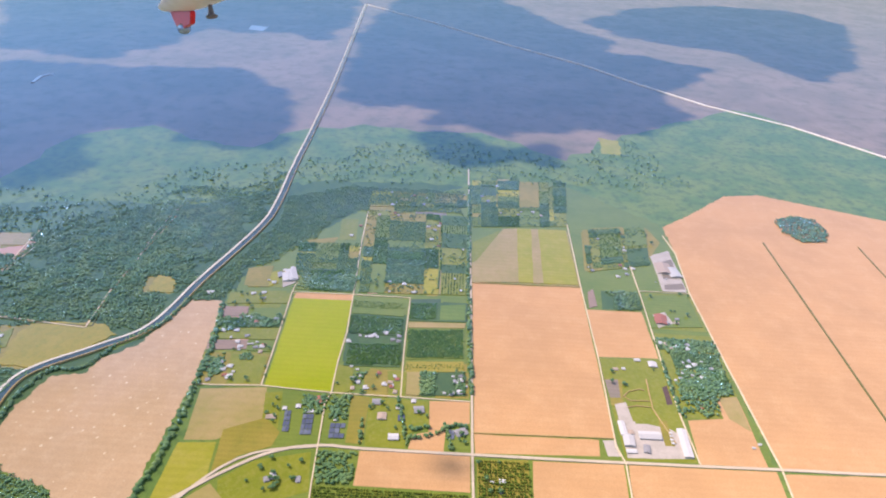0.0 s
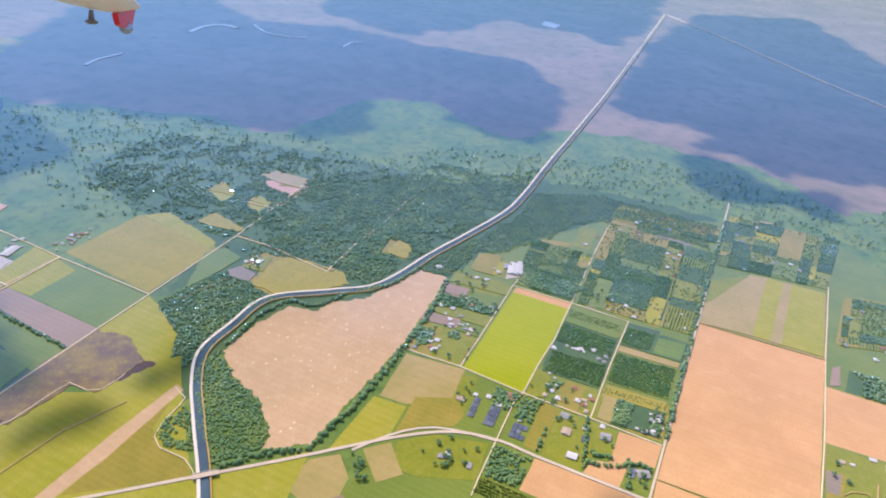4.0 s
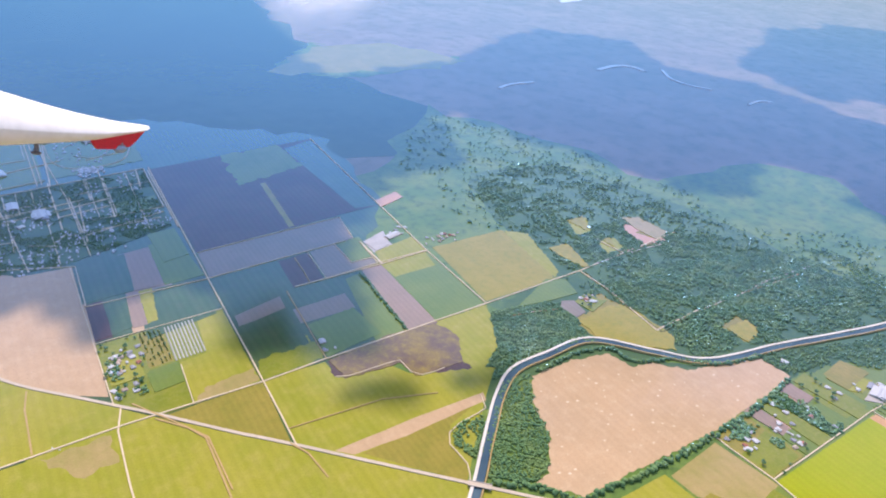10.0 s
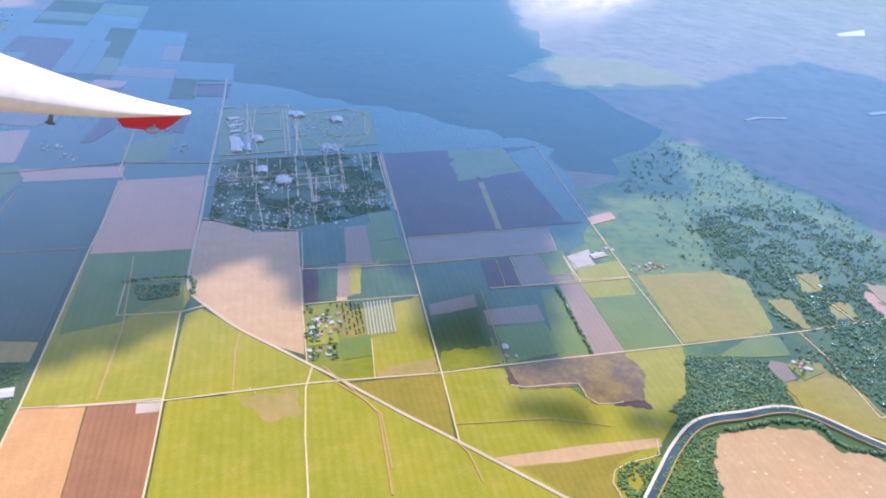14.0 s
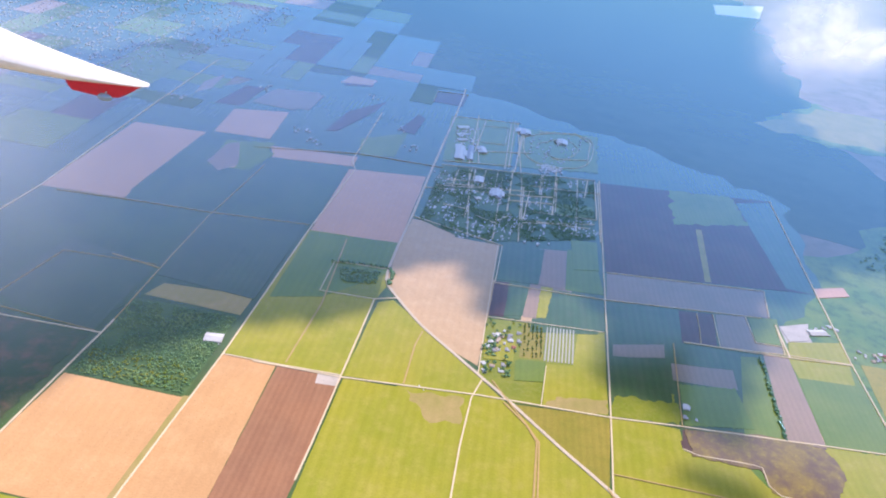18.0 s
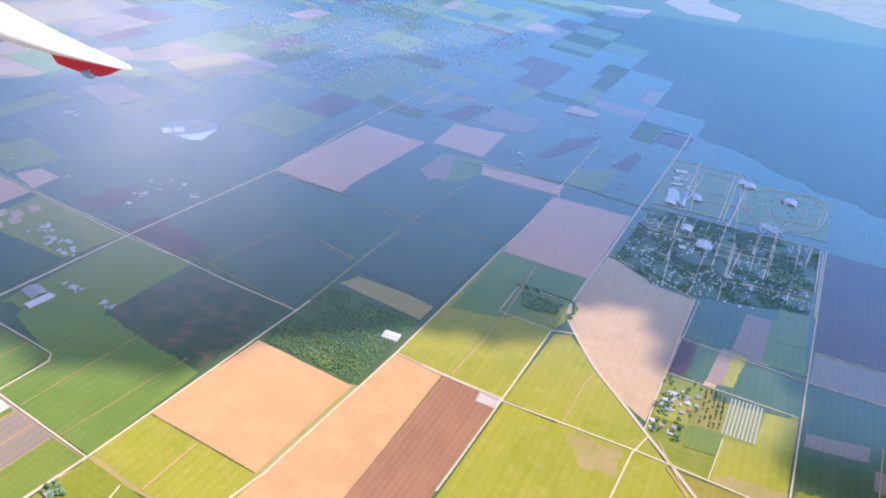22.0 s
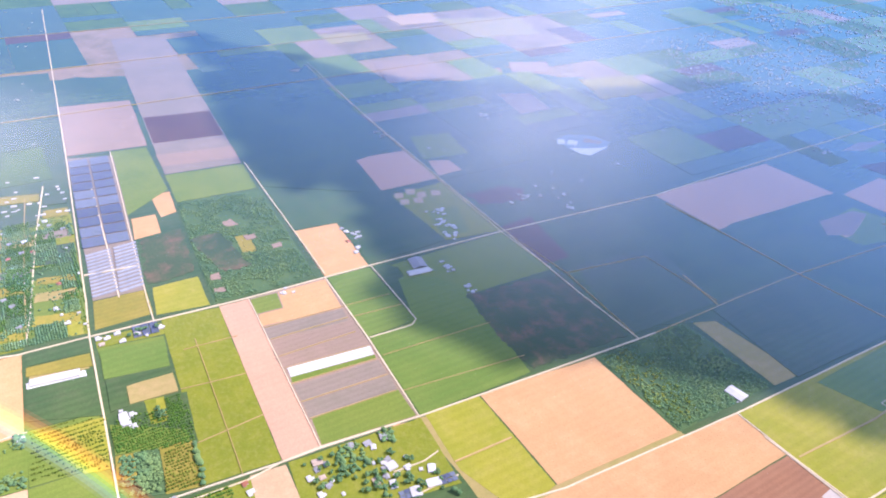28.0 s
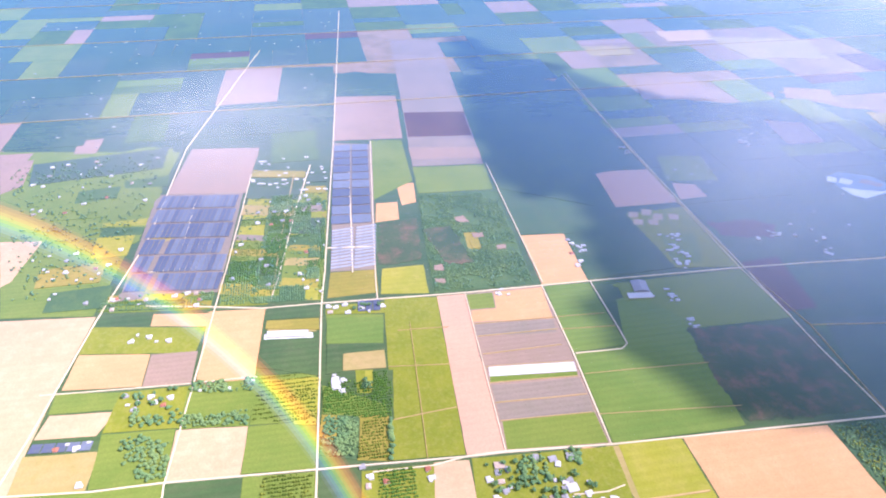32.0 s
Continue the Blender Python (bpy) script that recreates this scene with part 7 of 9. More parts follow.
shed(1.4, 'roof_white', 785.4, 364.3, 792.9, 349.9, 771.2, 340.7, 763.9, 354.8, words='white-roofed shed on a farm yard')
shed(1.2, 'roof_grey', 787.5, 371.4, 791.3, 364.2, 778.7, 358.7, 775, 365.8, words='grey-roofed house in a farm lot')
shed(1.1, 'roof_white', 805.8, 359, 808.9, 353.1, 796, 347.7, 793, 353.5, words='white-roofed shed on a farm yard')
grove(2.2, 1.4, 794.4, 343.5, 806.5, 255, 763.5, 255.4, 754, 321.5, wild=1, gaps=0)
shed(1.1, 'roof_white', 717, 443.3, 721.3, 435.1, 714.2, 431.2, 710, 439.4, words='white-roofed shed on a farm yard')
orchard(2.4, 1.8, 1.2, 702.3, 241.9, 709.1, 174.3, 672.5, 168.3, 662.4, 233.7, mat='crop', missing=0.15, label='close-planted nursery trees in a narrow lot', name='nursery_trees')
orchard(3, 1.8, 1.2, 638.5, 226.6, 652.6, 165.4, 609.3, 156.8, 598.6, 219.1, mat='crop', missing=0.12, label='close-planted nursery trees in a narrow lot', name='nursery_trees')
orchard(3.4, 2.4, 0.8, 739.9, 248.8, 745.1, 181.4, 728.1, 178.1, 722.8, 244.4, mat='crop', missing=0.2, label='close-planted nursery trees in a narrow lot', name='nursery_trees')
houses(7, 659.4, 234.1, 670.1, 167.6, 654.9, 166, 642.4, 229.5, gap=3.5)
houses(4, 586.1, 207.6, 586.6, 194.2, 550.6, 185, 551.1, 197.6, gap=4)
grove(2.3, 1.4, 597.4, 208.9, 598.5, 194.2, 548.2, 180.9, 547.9, 195.1, wild=1, gaps=0.25)
houses(4, 586.3, 165.9, 589.5, 149.7, 560.9, 145.1, 558.8, 158.6, gap=4)
orchard(2.4, 1.8, 1.2, 749.2, 173.2, 757.2, 138.6, 717, 135, 709.8, 167, mat='crop', missing=0.1, label='close-planted nursery trees in a narrow lot', name='nursery_trees')
orchard(2.6, 1.8, 1.2, 685.9, 163.4, 700.1, 95.4, 642.1, 88.8, 625.5, 153.4, mat='crop', missing=0.06, label='close-planted nursery trees in a narrow lot', name='nursery_trees')
orchard(4, 3.5, 0.9, 612.7, 149.8, 629.1, 86.1, 620.2, 85.6, 603.9, 148.6, mat='crop', missing=0.2, label='close-planted nursery trees in a narrow lot', name='nursery_trees')
grove(2.3, 1.4, 601.9, 133.4, 605.1, 114.6, 565.6, 108.6, 561.9, 125.1, wild=1, gaps=0.05)
houses(5, 604.2, 100.1, 606.7, 85.3, 572.1, 81.6, 570.1, 94.7, gap=4)
grove(2.3, 1.4, 616.2, 93.8, 615.1, 81.9, 572.4, 76.7, 573.8, 86.9, wild=1, gaps=0.2)
shed(1.3, 'roof_red', 793.4, -147.8, 799.9, -161.2, 781, -160.2, 774.6, -147, words='red-roofed house in a farm lot')
houses(6, 728.9, -146.9, 738.4, -196.2, 725.3, -197.3, 713.5, -148.7, gap=4)
houses(4, 697.7, -169.2, 709.8, -210.9, 696.4, -211.7, 682.2, -170.4, gap=4)
houses(6, 664.9, -155.6, 673.6, -195.8, 659.6, -197.7, 647.5, -156.8, gap=4)
grove(2.3, 1.4, 736.9, -138.6, 749.3, -209.3, 728.2, -217.7, 715.8, -143.9, wild=1, gaps=0.3)
grove(2.3, 1.4, 659.7, -155.3, 679.7, -213.2, 641.3, -219.4, 618.2, -159.4, wild=1, gaps=0.2)
shed(1.5, 'roof_white', -207.2, 1216.9, -196.9, 1223.7, -190.8, 1197.8, -200.9, 1191.2, words='pale flat institutional building on open ground')
shed(1.5, 'roof_white', -194.1, 1195.7, -183, 1202.8, -177.2, 1177.7, -188.1, 1170.7, words='pale flat institutional building on open ground')
shed(1.5, 'roof_grey', -183.3, 1220.5, -174.8, 1226, -169.1, 1200.1, -177.5, 1194.7, words='pale flat institutional building on open ground')
shed(1.5, 'roof_white', -169.7, 1229.4, -156.4, 1238, -153.1, 1222.2, -166.3, 1213.7, words='pale flat institutional building on open ground')
shed(1.5, 'roof_white', -111.5, 1056.7, -103, 1061.7, -100.6, 1049.4, -109.1, 1044.4, words='pale flat institutional building on open ground')
shed(1.5, 'roof_grey', -98.7, 1051.6, -91.1, 1056.1, -88.5, 1041.8, -96, 1037.4, words='pale flat institutional building on open ground')
shed(1.5, 'roof_white', -35.8, 1347.2, -22.2, 1356.2, -20.5, 1341, -34, 1332.1, words='pale flat institutional building on open ground')
shed(1.5, 'roof_white', -119.2, 1368.7, -104.6, 1378.7, -101.2, 1356.8, -115.6, 1347, words='pale flat institutional building on open ground')
shed(1.5, 'roof_white', -128.2, 1024.3, -119.9, 1029.1, -118.3, 1021.2, -126.5, 1016.5, words='pale flat institutional building on open ground')
shed(1.5, 'roof_white', -226, 1311, -206.2, 1324.6, -203.6, 1312.7, -223.2, 1299.2, words='pale flat institutional building on open ground')
shed(1.5, 'roof_white', -219.2, 1273.6, -203.8, 1284, -201.8, 1275.5, -217.2, 1265.2, words='pale flat institutional building on open ground')
shed(1.5, 'roof_white', -211.6, 1246.5, -194.5, 1257.9, -192.6, 1249.7, -209.6, 1238.4, words='pale flat institutional building on open ground')
houses(4, 408.3, 851.1, 445.8, 863.2, 440.1, 841.3, 404.9, 830.3, gap=4)
shed(1.4, 'roof_white', 357.3, 873.5, 380.9, 884.5, 378.6, 872.9, 355.2, 862.1, words='white-roofed shed on a farm yard')
grove(2.3, 1.4, -39.7, 683.7, -28, 686.8, -23, 646.6, -33, 644.2, wild=1, gaps=0.25)
grove(2.3, 1.4, -32.9, 631.5, -2.8, 638.8, -1, 617.3, -30.6, 608.2, wild=1, gaps=0.3)
houses(10, -38.4, 684.3, -11.9, 691.9, -9.4, 658.1, -33.4, 652.7, gap=4)
orchard(3.2, 2.0, 1.1, -489.1, -18.8, -459.7, 41.4, -441, 42.5, -453.7, -16.6, mat='crop', missing=0.1)
orchard(3.0, 2.2, 1.1, -507, 28, -509.3, 42.4, -461.7, 43.6, -462, 28.3, mat='crop', missing=0.15)
grove(2.2, 1.2, -448.2, -2.7, -446.4, 15.3, -411, 16.6, -418.1, -1, wild=1, gaps=0.2)
orchard(5.0, 2.6, 1.0, -499.4, -76.9, -499.8, -23.7, -441.8, -22.7, -441.8, -41.6, missing=0.2)
shed(1.5, 'roof_white', -493.3, -11, -494.8, -3.4, -483.8, -1.5, -482.8, -9.9, words='white-roofed farm building in a yard')
houses(16, -990.6, -488.2, -1042.5, -308.8, -856.9, -288.8, -818.9, -434.7, gap=9)
houses(12, -734.5, -386.9, -755.5, -299.2, -627.6, -278.1, -620.2, -359.5, gap=9)
grove(7.0, 1.6, -992.3, -521.9, -1046.4, -301, -679.9, -275.9, -641.6, -374.5, wild=2, gaps=0.3, low=True, label='scattered farm trees on open lots', name='scattered_trees')
houses(3, 794.5, 383.8, 801.3, 357.1, 758.6, 345.7, 755.1, 372.6)
houses(3, 671.2, 365.9, 681, 324.9, 661.4, 321.3, 645, 362.2)
houses(3, 622.1, 377.5, 629.4, 319.9, 606.2, 314.4, 595.9, 369.1)
houses(3, 572.8, 358.5, 571.9, 337.8, 541.2, 331, 540.6, 347.1)
houses(2, 964.1, 330, 972.3, 299.3, 921.3, 285.8, 913.6, 315.3)
houses(3, 805.1, 258.9, 814.4, 187.7, 771.9, 181.4, 760, 242.8)
houses(2, 829, 129.4, 833.3, 112.2, 778.2, 104.9, 774.2, 121.3)
houses(3, 653.7, 242.9, 675.6, 177.3, 657.4, 173.2, 636.1, 237.7)
houses(2, 602.8, 227.8, 610.1, 196.2, 594.1, 192.1, 587, 223.1)
houses(6, 588.9, 190.7, 591.5, 155.4, 556.1, 150.8, 557.6, 189)
houses(5, 602.8, 105.5, 608.9, 78.4, 573, 75.1, 567.5, 99.8)
houses(3, 454.7, 41.4, 458, 25.7, 433.2, 23.6, 430.6, 36.3)
houses(5, 939.2, -92.7, 939.3, -130.5, 885.1, -130.5, 878, -102)
houses(4, 794.5, -149.1, 801.8, -179.3, 770.4, -178.8, 765.4, -146.2)
houses(3, 685.4, -157.8, 690.2, -204.2, 678.2, -202.2, 662.6, -158.2)
houses(2, 611.8, -166.9, 615.9, -185.7, 595.7, -182.4, 591.6, -164.1)
houses(2, 557.5, -215.5, 560.7, -230.1, 547.3, -227.1, 544.8, -215.6)
houses(3, 1098.7, 55.2, 1110.7, 11.6, 1068.8, 10.1, 1057.4, 52.5)
houses(5, 428, 864.2, 472.1, 855.4, 464.7, 832.2, 422.3, 842.8)
houses(3, 369.1, 899.7, 392.6, 895.9, 382, 871.8, 364.5, 877.7)
houses(4, 553.2, 647.6, 576.3, 639, 561.4, 613.3, 538.9, 621.9)
houses(1, 694.8, 826.6, 704.3, 823.5, 693.6, 809.4, 684.2, 812.4)
houses(12, -35.6, 690.5, -4.5, 704.4, 0.4, 666.1, -30.8, 652.8)
houses(5, -32.6, 631.6, -11.3, 639.8, -11.9, 616.5, -30.1, 612.2)
houses(3, 185.3, 653.4, 202, 657.4, 200, 630.3, 185.7, 627)
houses(3, 366.9, 885.1, 398.7, 898.6, 395.8, 878.4, 366.2, 865.8)
houses(7, 422, 852.5, 477.2, 864.6, 468, 837.4, 422.5, 828)
houses(4, -339.8, 148.6, -348.4, 127.4, -363.2, 136.5, -356.1, 154)
houses(4, -504.4, -11.3, -502.6, 2.9, -476.7, 3, -478.6, -10.8)
houses(8, -619.1, -23.4, -621.1, 36.9, -605.1, 39.5, -604.7, -22.5)
houses(5, -759.4, 526.5, -747.5, 646.7, -714.2, 634.5, -734.2, 522)
houses(5, -752.8, 276, -688.5, 292.4, -666.6, 277.3, -739.2, 271.6)
houses(3, -641.7, 166.5, -639.4, 185.6, -626.7, 182.2, -630, 166.8)
houses(8, -489.7, -217.5, -493.3, -149.9, -470.6, -149.9, -466.7, -205.3)
houses(4, -428.6, -251.7, -433.2, -219.6, -419.9, -215.2, -418.8, -248)
houses(6, -755.1, -395.2, -768.8, -282.5, -704.7, -283.7, -698.2, -379.2)
houses(8, -820.6, -449.9, -1027.3, -400.3, -1022.8, -312.7, -815.3, -354.1)
houses(5, -583.8, -229, -579.9, -163.5, -561.1, -159.4, -564.9, -223.5)
houses(8, -646.6, -265.8, -651.4, -160.1, -624.6, -161, -623.4, -264.7)
houses(13, -673.1, -145, -866.4, -148.8, -888.4, -88.5, -630.8, -87.2)
houses(13, -669.3, -79, -879.8, -87.6, -885.9, -41.9, -632.9, -30.4)
houses(5, -379.9, 126.1, -381.7, 145.8, -355.2, 144.2, -353.5, 125.2)
houses(6, -364.4, 181.5, -365.5, 210.7, -344.2, 210.2, -346, 182.5)
houses(2, -376.6, 34.8, -378.7, 49.1, -364, 48.9, -363.1, 37.2)
houses(2, -382.6, 72.8, -382.9, 79.8, -372.4, 79.9, -373.3, 73.2)
houses(3, -389.6, 20.3, -392, 29.9, -362.2, 32.6, -362.8, 23.3)
houses(5, -504.6, -141.6, -507, -87.6, -489.5, -87.7, -488.7, -138.2)
houses(2, -384, -221.3, -384.3, -207.8, -376.1, -205.1, -375.8, -217.5)
trees(8, 731.4, 423, 742.1, 347.6, 698.8, 339.1, 683.8, 401.6)
trees(8, 614.2, 384.5, 629.4, 319.9, 544.4, 293.4, 534.5, 360.5)
trees(8, 545.4, 176.3, 553.4, 114.2, 509.2, 108, 480.2, 162.6)
trees(9, 434.7, 261.4, 449, 213.1, 403.3, 200.4, 384.7, 256.6)
trees(6, 597.5, 226.2, 601.2, 160.8, 556.1, 150.8, 551, 218.8)
trees(5, 471.7, 51.4, 476.8, 27.3, 433.2, 23.6, 429, 43.9)
trees(7, 853.9, -139.7, 864.5, -202.9, 769.7, -210.6, 762.3, -144.4)
trees(8, 1021.9, -55.6, 1071.8, -159, 1010.4, -175.6, 903.5, -62.3)
trees(5, 673.7, -80.9, 681.5, -140.9, 632.5, -145.1, 619, -84.7)
trees(16, -45.1, 711.6, -2.7, 722.9, 3.3, 656, -36.4, 646.2)
trees(8, -35.8, 641.1, 0.6, 650.1, 0.7, 614.7, -33.1, 611.5)
trees(10, -390.6, 149.8, -385.8, 179.3, -340, 163.3, -352.1, 133.2)
trees(26, -373.7, 175.1, -368, 215.1, -318.9, 215.4, -332, 160.5)
trees(10, -331.3, 200.1, -338.8, 245.6, -300.4, 243, -314.7, 203.3)
trees(6, -618.5, -21.8, -620.4, 38.5, -603.3, 39.3, -604.1, -21)
trees(12, -382.9, 126.5, -386, 176, -350.7, 169.3, -350.6, 127.2)
trees(12, 359.9, 310.6, 370.8, 306, 343.9, 274, 333.7, 278.6)
trees(8, 400.1, 280.9, 442.8, 244.2, 429.5, 208.3, 378, 235.4)
trees(12, -483, 18, -482.4, 28.9, -490.4, 26, -498.8, 20.4)
trees(8, 525.9, 286.1, 534.4, 270.4, 477.2, 255, 470.9, 264.4)
trees(6, 603.5, 102.3, 608.9, 78.4, 568.1, 74.4, 563.3, 96)
trees(6, 517.8, 88.9, 520.2, 65.8, 485.2, 62.5, 485.3, 81.1)
trees(4, 554, 655.4, 585.1, 643.8, 560.6, 606.1, 530.9, 617.4)
trees(10, -493.6, -218.7, -496.3, -147.9, -445.3, -144.1, -442.4, -207.9)
trees(8, 822.4, 259.4, 822.6, 189.4, 767.1, 182, 760, 242.8)
shed(1.6, 'roof_white', -322.8, 551.8, -304.7, 556.5, -300.8, 544.2, -318.6, 539.5)
shed(1.6, 'roof_white', -575.2, -84.1, -575.5, -41.3, -566, -40.5, -565.7, -82.9)
shed(1.4, 'roof_grey', -645.2, 330, -646.8, 348.2, -626, 346.8, -624.3, 329.6)
shed(1.4, 'roof_white', -621.8, 319, -623, 347.8, -612.9, 347.1, -612.9, 319)
shed(1.5, 'roof_white', -500.7, -11.5, -500.2, -4.5, -485, -3.3, -485.6, -10.3)
shed(1.4, 'roof_white', 795.8, 365.1, 800.4, 346.7, 773.4, 338.9, 771, 348.6)
shed(1.4, 'roof_red', 794.2, -147.6, 797.8, -162.7, 774.6, -161.5, 771.5, -148.2)
shed(1.6, 'roof_white', -202.8, 1214, -189.4, 1219.6, -186.5, 1192.8, -199.7, 1187.4)
shed(1.6, 'roof_white', -198.7, 1182.3, -183.6, 1188.5, -180.9, 1162.7, -195.7, 1156.8)
shed(1.5, 'roof_grey', -184.5, 1227.4, -174.8, 1231.5, -166, 1168.7, -175.3, 1165)
shed(1.4, 'roof_white', -166.1, 1229.4, -153.3, 1234.7, -150.5, 1210.3, -162.1, 1205.6)
shed(1.4, 'roof_white', -111, 1067.5, -93.2, 1074.1, -89.5, 1046.5, -105.3, 1040.8)
shed(1.4, 'roof_white', -109.1, 1365.8, -95, 1372.2, -92.2, 1346.8, -106.1, 1340.7)
shed(1.3, 'roof_white', -33.5, 1359.5, -14.7, 1367.8, -13.1, 1342.6, -31.6, 1334.6)
shed(1.3, 'roof_white', -144.7, 1101.5, -130.2, 1107, -128.5, 1084, -141, 1079.3)
shed(1.2, 'roof_white', 185.6, 650.5, 192.3, 652, 192.7, 644.2, 186.1, 642.6)
shed(1.4, 'roof_tan', 948, -164.8, 956.3, -182.5, 925.8, -187.1, 915, -165.5)
shed(1.3, 'roof_white', 936, -176.8, 944.2, -194.4, 916.2, -198.9, 909.2, -185.1)
shed(1.6, 'roof_white', 562.5, -86.5, 564.7, -92.5, 544.6, -95.2, 540.7, -89.3, words='white-roofed shed on a farm yard')
shed(1.6, 'roof_white', 541.8, -90.5, 544.1, -100.9, 528.8, -102, 524.9, -91.6, words='white-roofed shed on a farm yard')
shed(1.2, 'roof_white', 520.9, -92.5, 523.1, -102.6, 518.2, -102.8, 516.2, -93.3, words='white-roofed shed on a farm yard')
shed(1.6, 'roof_white', 551.3, -106, 554.6, -129.2, 543.2, -129.1, 540.2, -107.4, words='white-roofed shed on a farm yard')
shed(1.4, 'roof_grey', 530.5, -109.9, 532, -116.8, 521, -115.7, 519.8, -110.1, words='grey-roofed house in a farm lot')
shed(1.7, 'roof_white', 562.9, -146.8, 564.8, -155.7, 522.8, -158.6, 520.9, -149.6, words='white-roofed shed on a farm yard')
shed(1.2, 'roof_white', 682.2, -128.4, 684.4, -137.9, 674.1, -138.8, 671.9, -129.4, words='white-roofed shed on a farm yard')
shed(0.9, 'roof_white', 685.7, -112.8, 687.3, -119.6, 682.4, -119.2, 680.9, -112.5, words='white-roofed shed on a farm yard')
shed(0.8, 'roof_white', 557.4, -138.1, 558.1, -141, 555.5, -141.3, 554.8, -138.4, words='white-roofed shed on a farm yard')
shed(0.8, 'roof_white', 552.2, -138.6, 552.9, -141.6, 550.3, -141.8, 549.7, -138.9, words='white-roofed shed on a farm yard')
shed(0.8, 'roof_white', 547, -138.6, 547.6, -141.5, 545.1, -141.7, 544.4, -138.8, words='white-roofed shed on a farm yard')
shed(0.8, 'roof_white', 541.9, -139.1, 542.5, -142, 540, -142.2, 539.4, -139.4, words='white-roofed shed on a farm yard')
shed(0.8, 'roof_tan', 661.1, -86.9, 662.3, -92.2, 657.7, -91.9, 656.5, -86.6, words='sun-bleached roof of a low farm building')
shed(0.8, 'roof_white', 663.3, -96.8, 664.3, -100.8, 660.8, -100.5, 659.9, -96.6, words='white-roofed shed on a farm yard')
shed(0.9, 'roof_tan', 550.9, -95.6, 552.1, -101.5, 546.1, -102.2, 545, -97, words='sun-bleached roof of a low farm building')
shed(1.6, 'roof_white', -358.1, 190.9, -359.7, 199.2, -351.6, 199.9, -349.6, 191.3, words='white-roofed shed on a farm yard')
shed(1.2, 'roof_white', -344.1, 224.6, -343.1, 231.1, -334.9, 228.6, -335.9, 222.2, words='white-roofed shed on a farm yard')
shed(1.4, 'roof_white', -329.9, 216.1, -328.6, 228.5, -321.3, 228, -321.8, 216.3, words='white-roofed shed on a farm yard')
shed(1.3, 'roof_white', -327.3, 201.2, -326.2, 209.4, -317.5, 208.4, -317.6, 199.9, words='white-roofed shed on a farm yard')
shed(1.2, 'roof_white', -340.1, 187.9, -340, 193.4, -332.3, 192.5, -331.2, 187.1, words='white-roofed shed on a farm yard')
shed(1.2, 'roof_tan', -347.8, 175, -347.3, 179.9, -339.8, 180.2, -339.2, 175, words='sun-bleached roof of a low farm building')
shed(1.1, 'roof_white', -383.1, 186.6, -382.8, 191.2, -377.2, 189.8, -377.9, 185.8, words='white-roofed shed on a farm yard')
shed(1.2, 'roof_grey', -388.4, 181.5, -389.5, 188.2, -384, 187.9, -382.8, 181.7, words='grey-roofed house in a farm lot')
shed(1.2, 'roof_grey', -391.8, 197.6, -391, 206, -384.2, 205.1, -384.9, 197.3, words='grey-roofed house in a farm lot')
shed(1.2, 'roof_tan', -385.2, 133.3, -385.3, 142.4, -378.7, 142.5, -378.5, 134, words='sun-bleached roof of a low farm building')
shed(1.1, 'roof_grey', -391.5, 166.8, -392, 173.2, -385.3, 172.6, -384.7, 166.7, words='grey-roofed house in a farm lot')
shed(0.9, 'roof_white', -343.7, 216.6, -343.3, 219.5, -340.3, 218.8, -340.8, 215.9, words='white-roofed shed on a farm yard')
shed(1, 'roof_white', -362.3, 188.2, -362.4, 193.4, -359.2, 193.3, -359.1, 188.1, words='white-roofed shed on a farm yard')
shed(1.5, 'roof_white', 492.7, 144.2, 494.8, 134.3, 486.7, 132.5, 484.6, 142.4, words='white-roofed shed on a farm yard')
shed(1.3, 'roof_red', 534.7, 233.3, 536.4, 225.7, 525.2, 223.4, 523.8, 229.7, words='red-roofed house among trees')
shed(1.2, 'roof_grey', 543, 173.9, 545.3, 163.8, 536.7, 163, 535, 170.6, words='grey-roofed house in a farm lot')
shed(1.2, 'roof_tan', 522.6, 162.6, 523.9, 152.7, 513.9, 152.1, 513, 160.3, words='sun-bleached roof of a low farm building')
shed(1.2, 'roof_white', 539.5, 145.9, 540.8, 140, 533.4, 139, 532.1, 144.8, words='white-roofed shed on a farm yard')
shed(1.3, 'roof_grey', 539.5, 128.7, 543.9, 117.4, 533, 115.3, 531.1, 124, words='grey-roofed house in a farm lot')
shed(1, 'roof_white', 505.9, 205.1, 506.9, 200.6, 501.8, 199.1, 500.8, 203.6, words='white-roofed shed on a farm yard')
shed(1.2, 'roof_white', 416.8, 238.7, 419.2, 234.1, 412.4, 231.5, 410.1, 236, words='white-roofed shed on a farm yard')
shed(1, 'roof_grey', 411.5, 243.1, 413.2, 238.4, 407.9, 235.8, 406.2, 240.5, words='grey-roofed house in a farm lot')
shed(1.2, 'roof_tan', 495.3, 274.1, 497.6, 264, 491.7, 261.7, 489.7, 270.6, words='sun-bleached roof of a low farm building')
shed(1.3, 'roof_grey', 511.8, 79.9, 519.4, 69.3, 509.5, 66.8, 503.1, 76.3, words='grey-roofed house in a farm lot')
shed(0.9, 'roof_white', 512, 236.2, 513.6, 228.8, 509.3, 227.4, 507.7, 234.8, words='white-roofed shed on a farm yard')
shed(0.9, 'roof_white', 517.6, 249.3, 518.7, 244.1, 513.3, 242.8, 512.3, 247.4, words='white-roofed shed on a farm yard')
shed(0.9, 'roof_white', 511.2, 261.1, 512.1, 257.1, 507.6, 256.1, 506.7, 260.1, words='white-roofed shed on a farm yard')
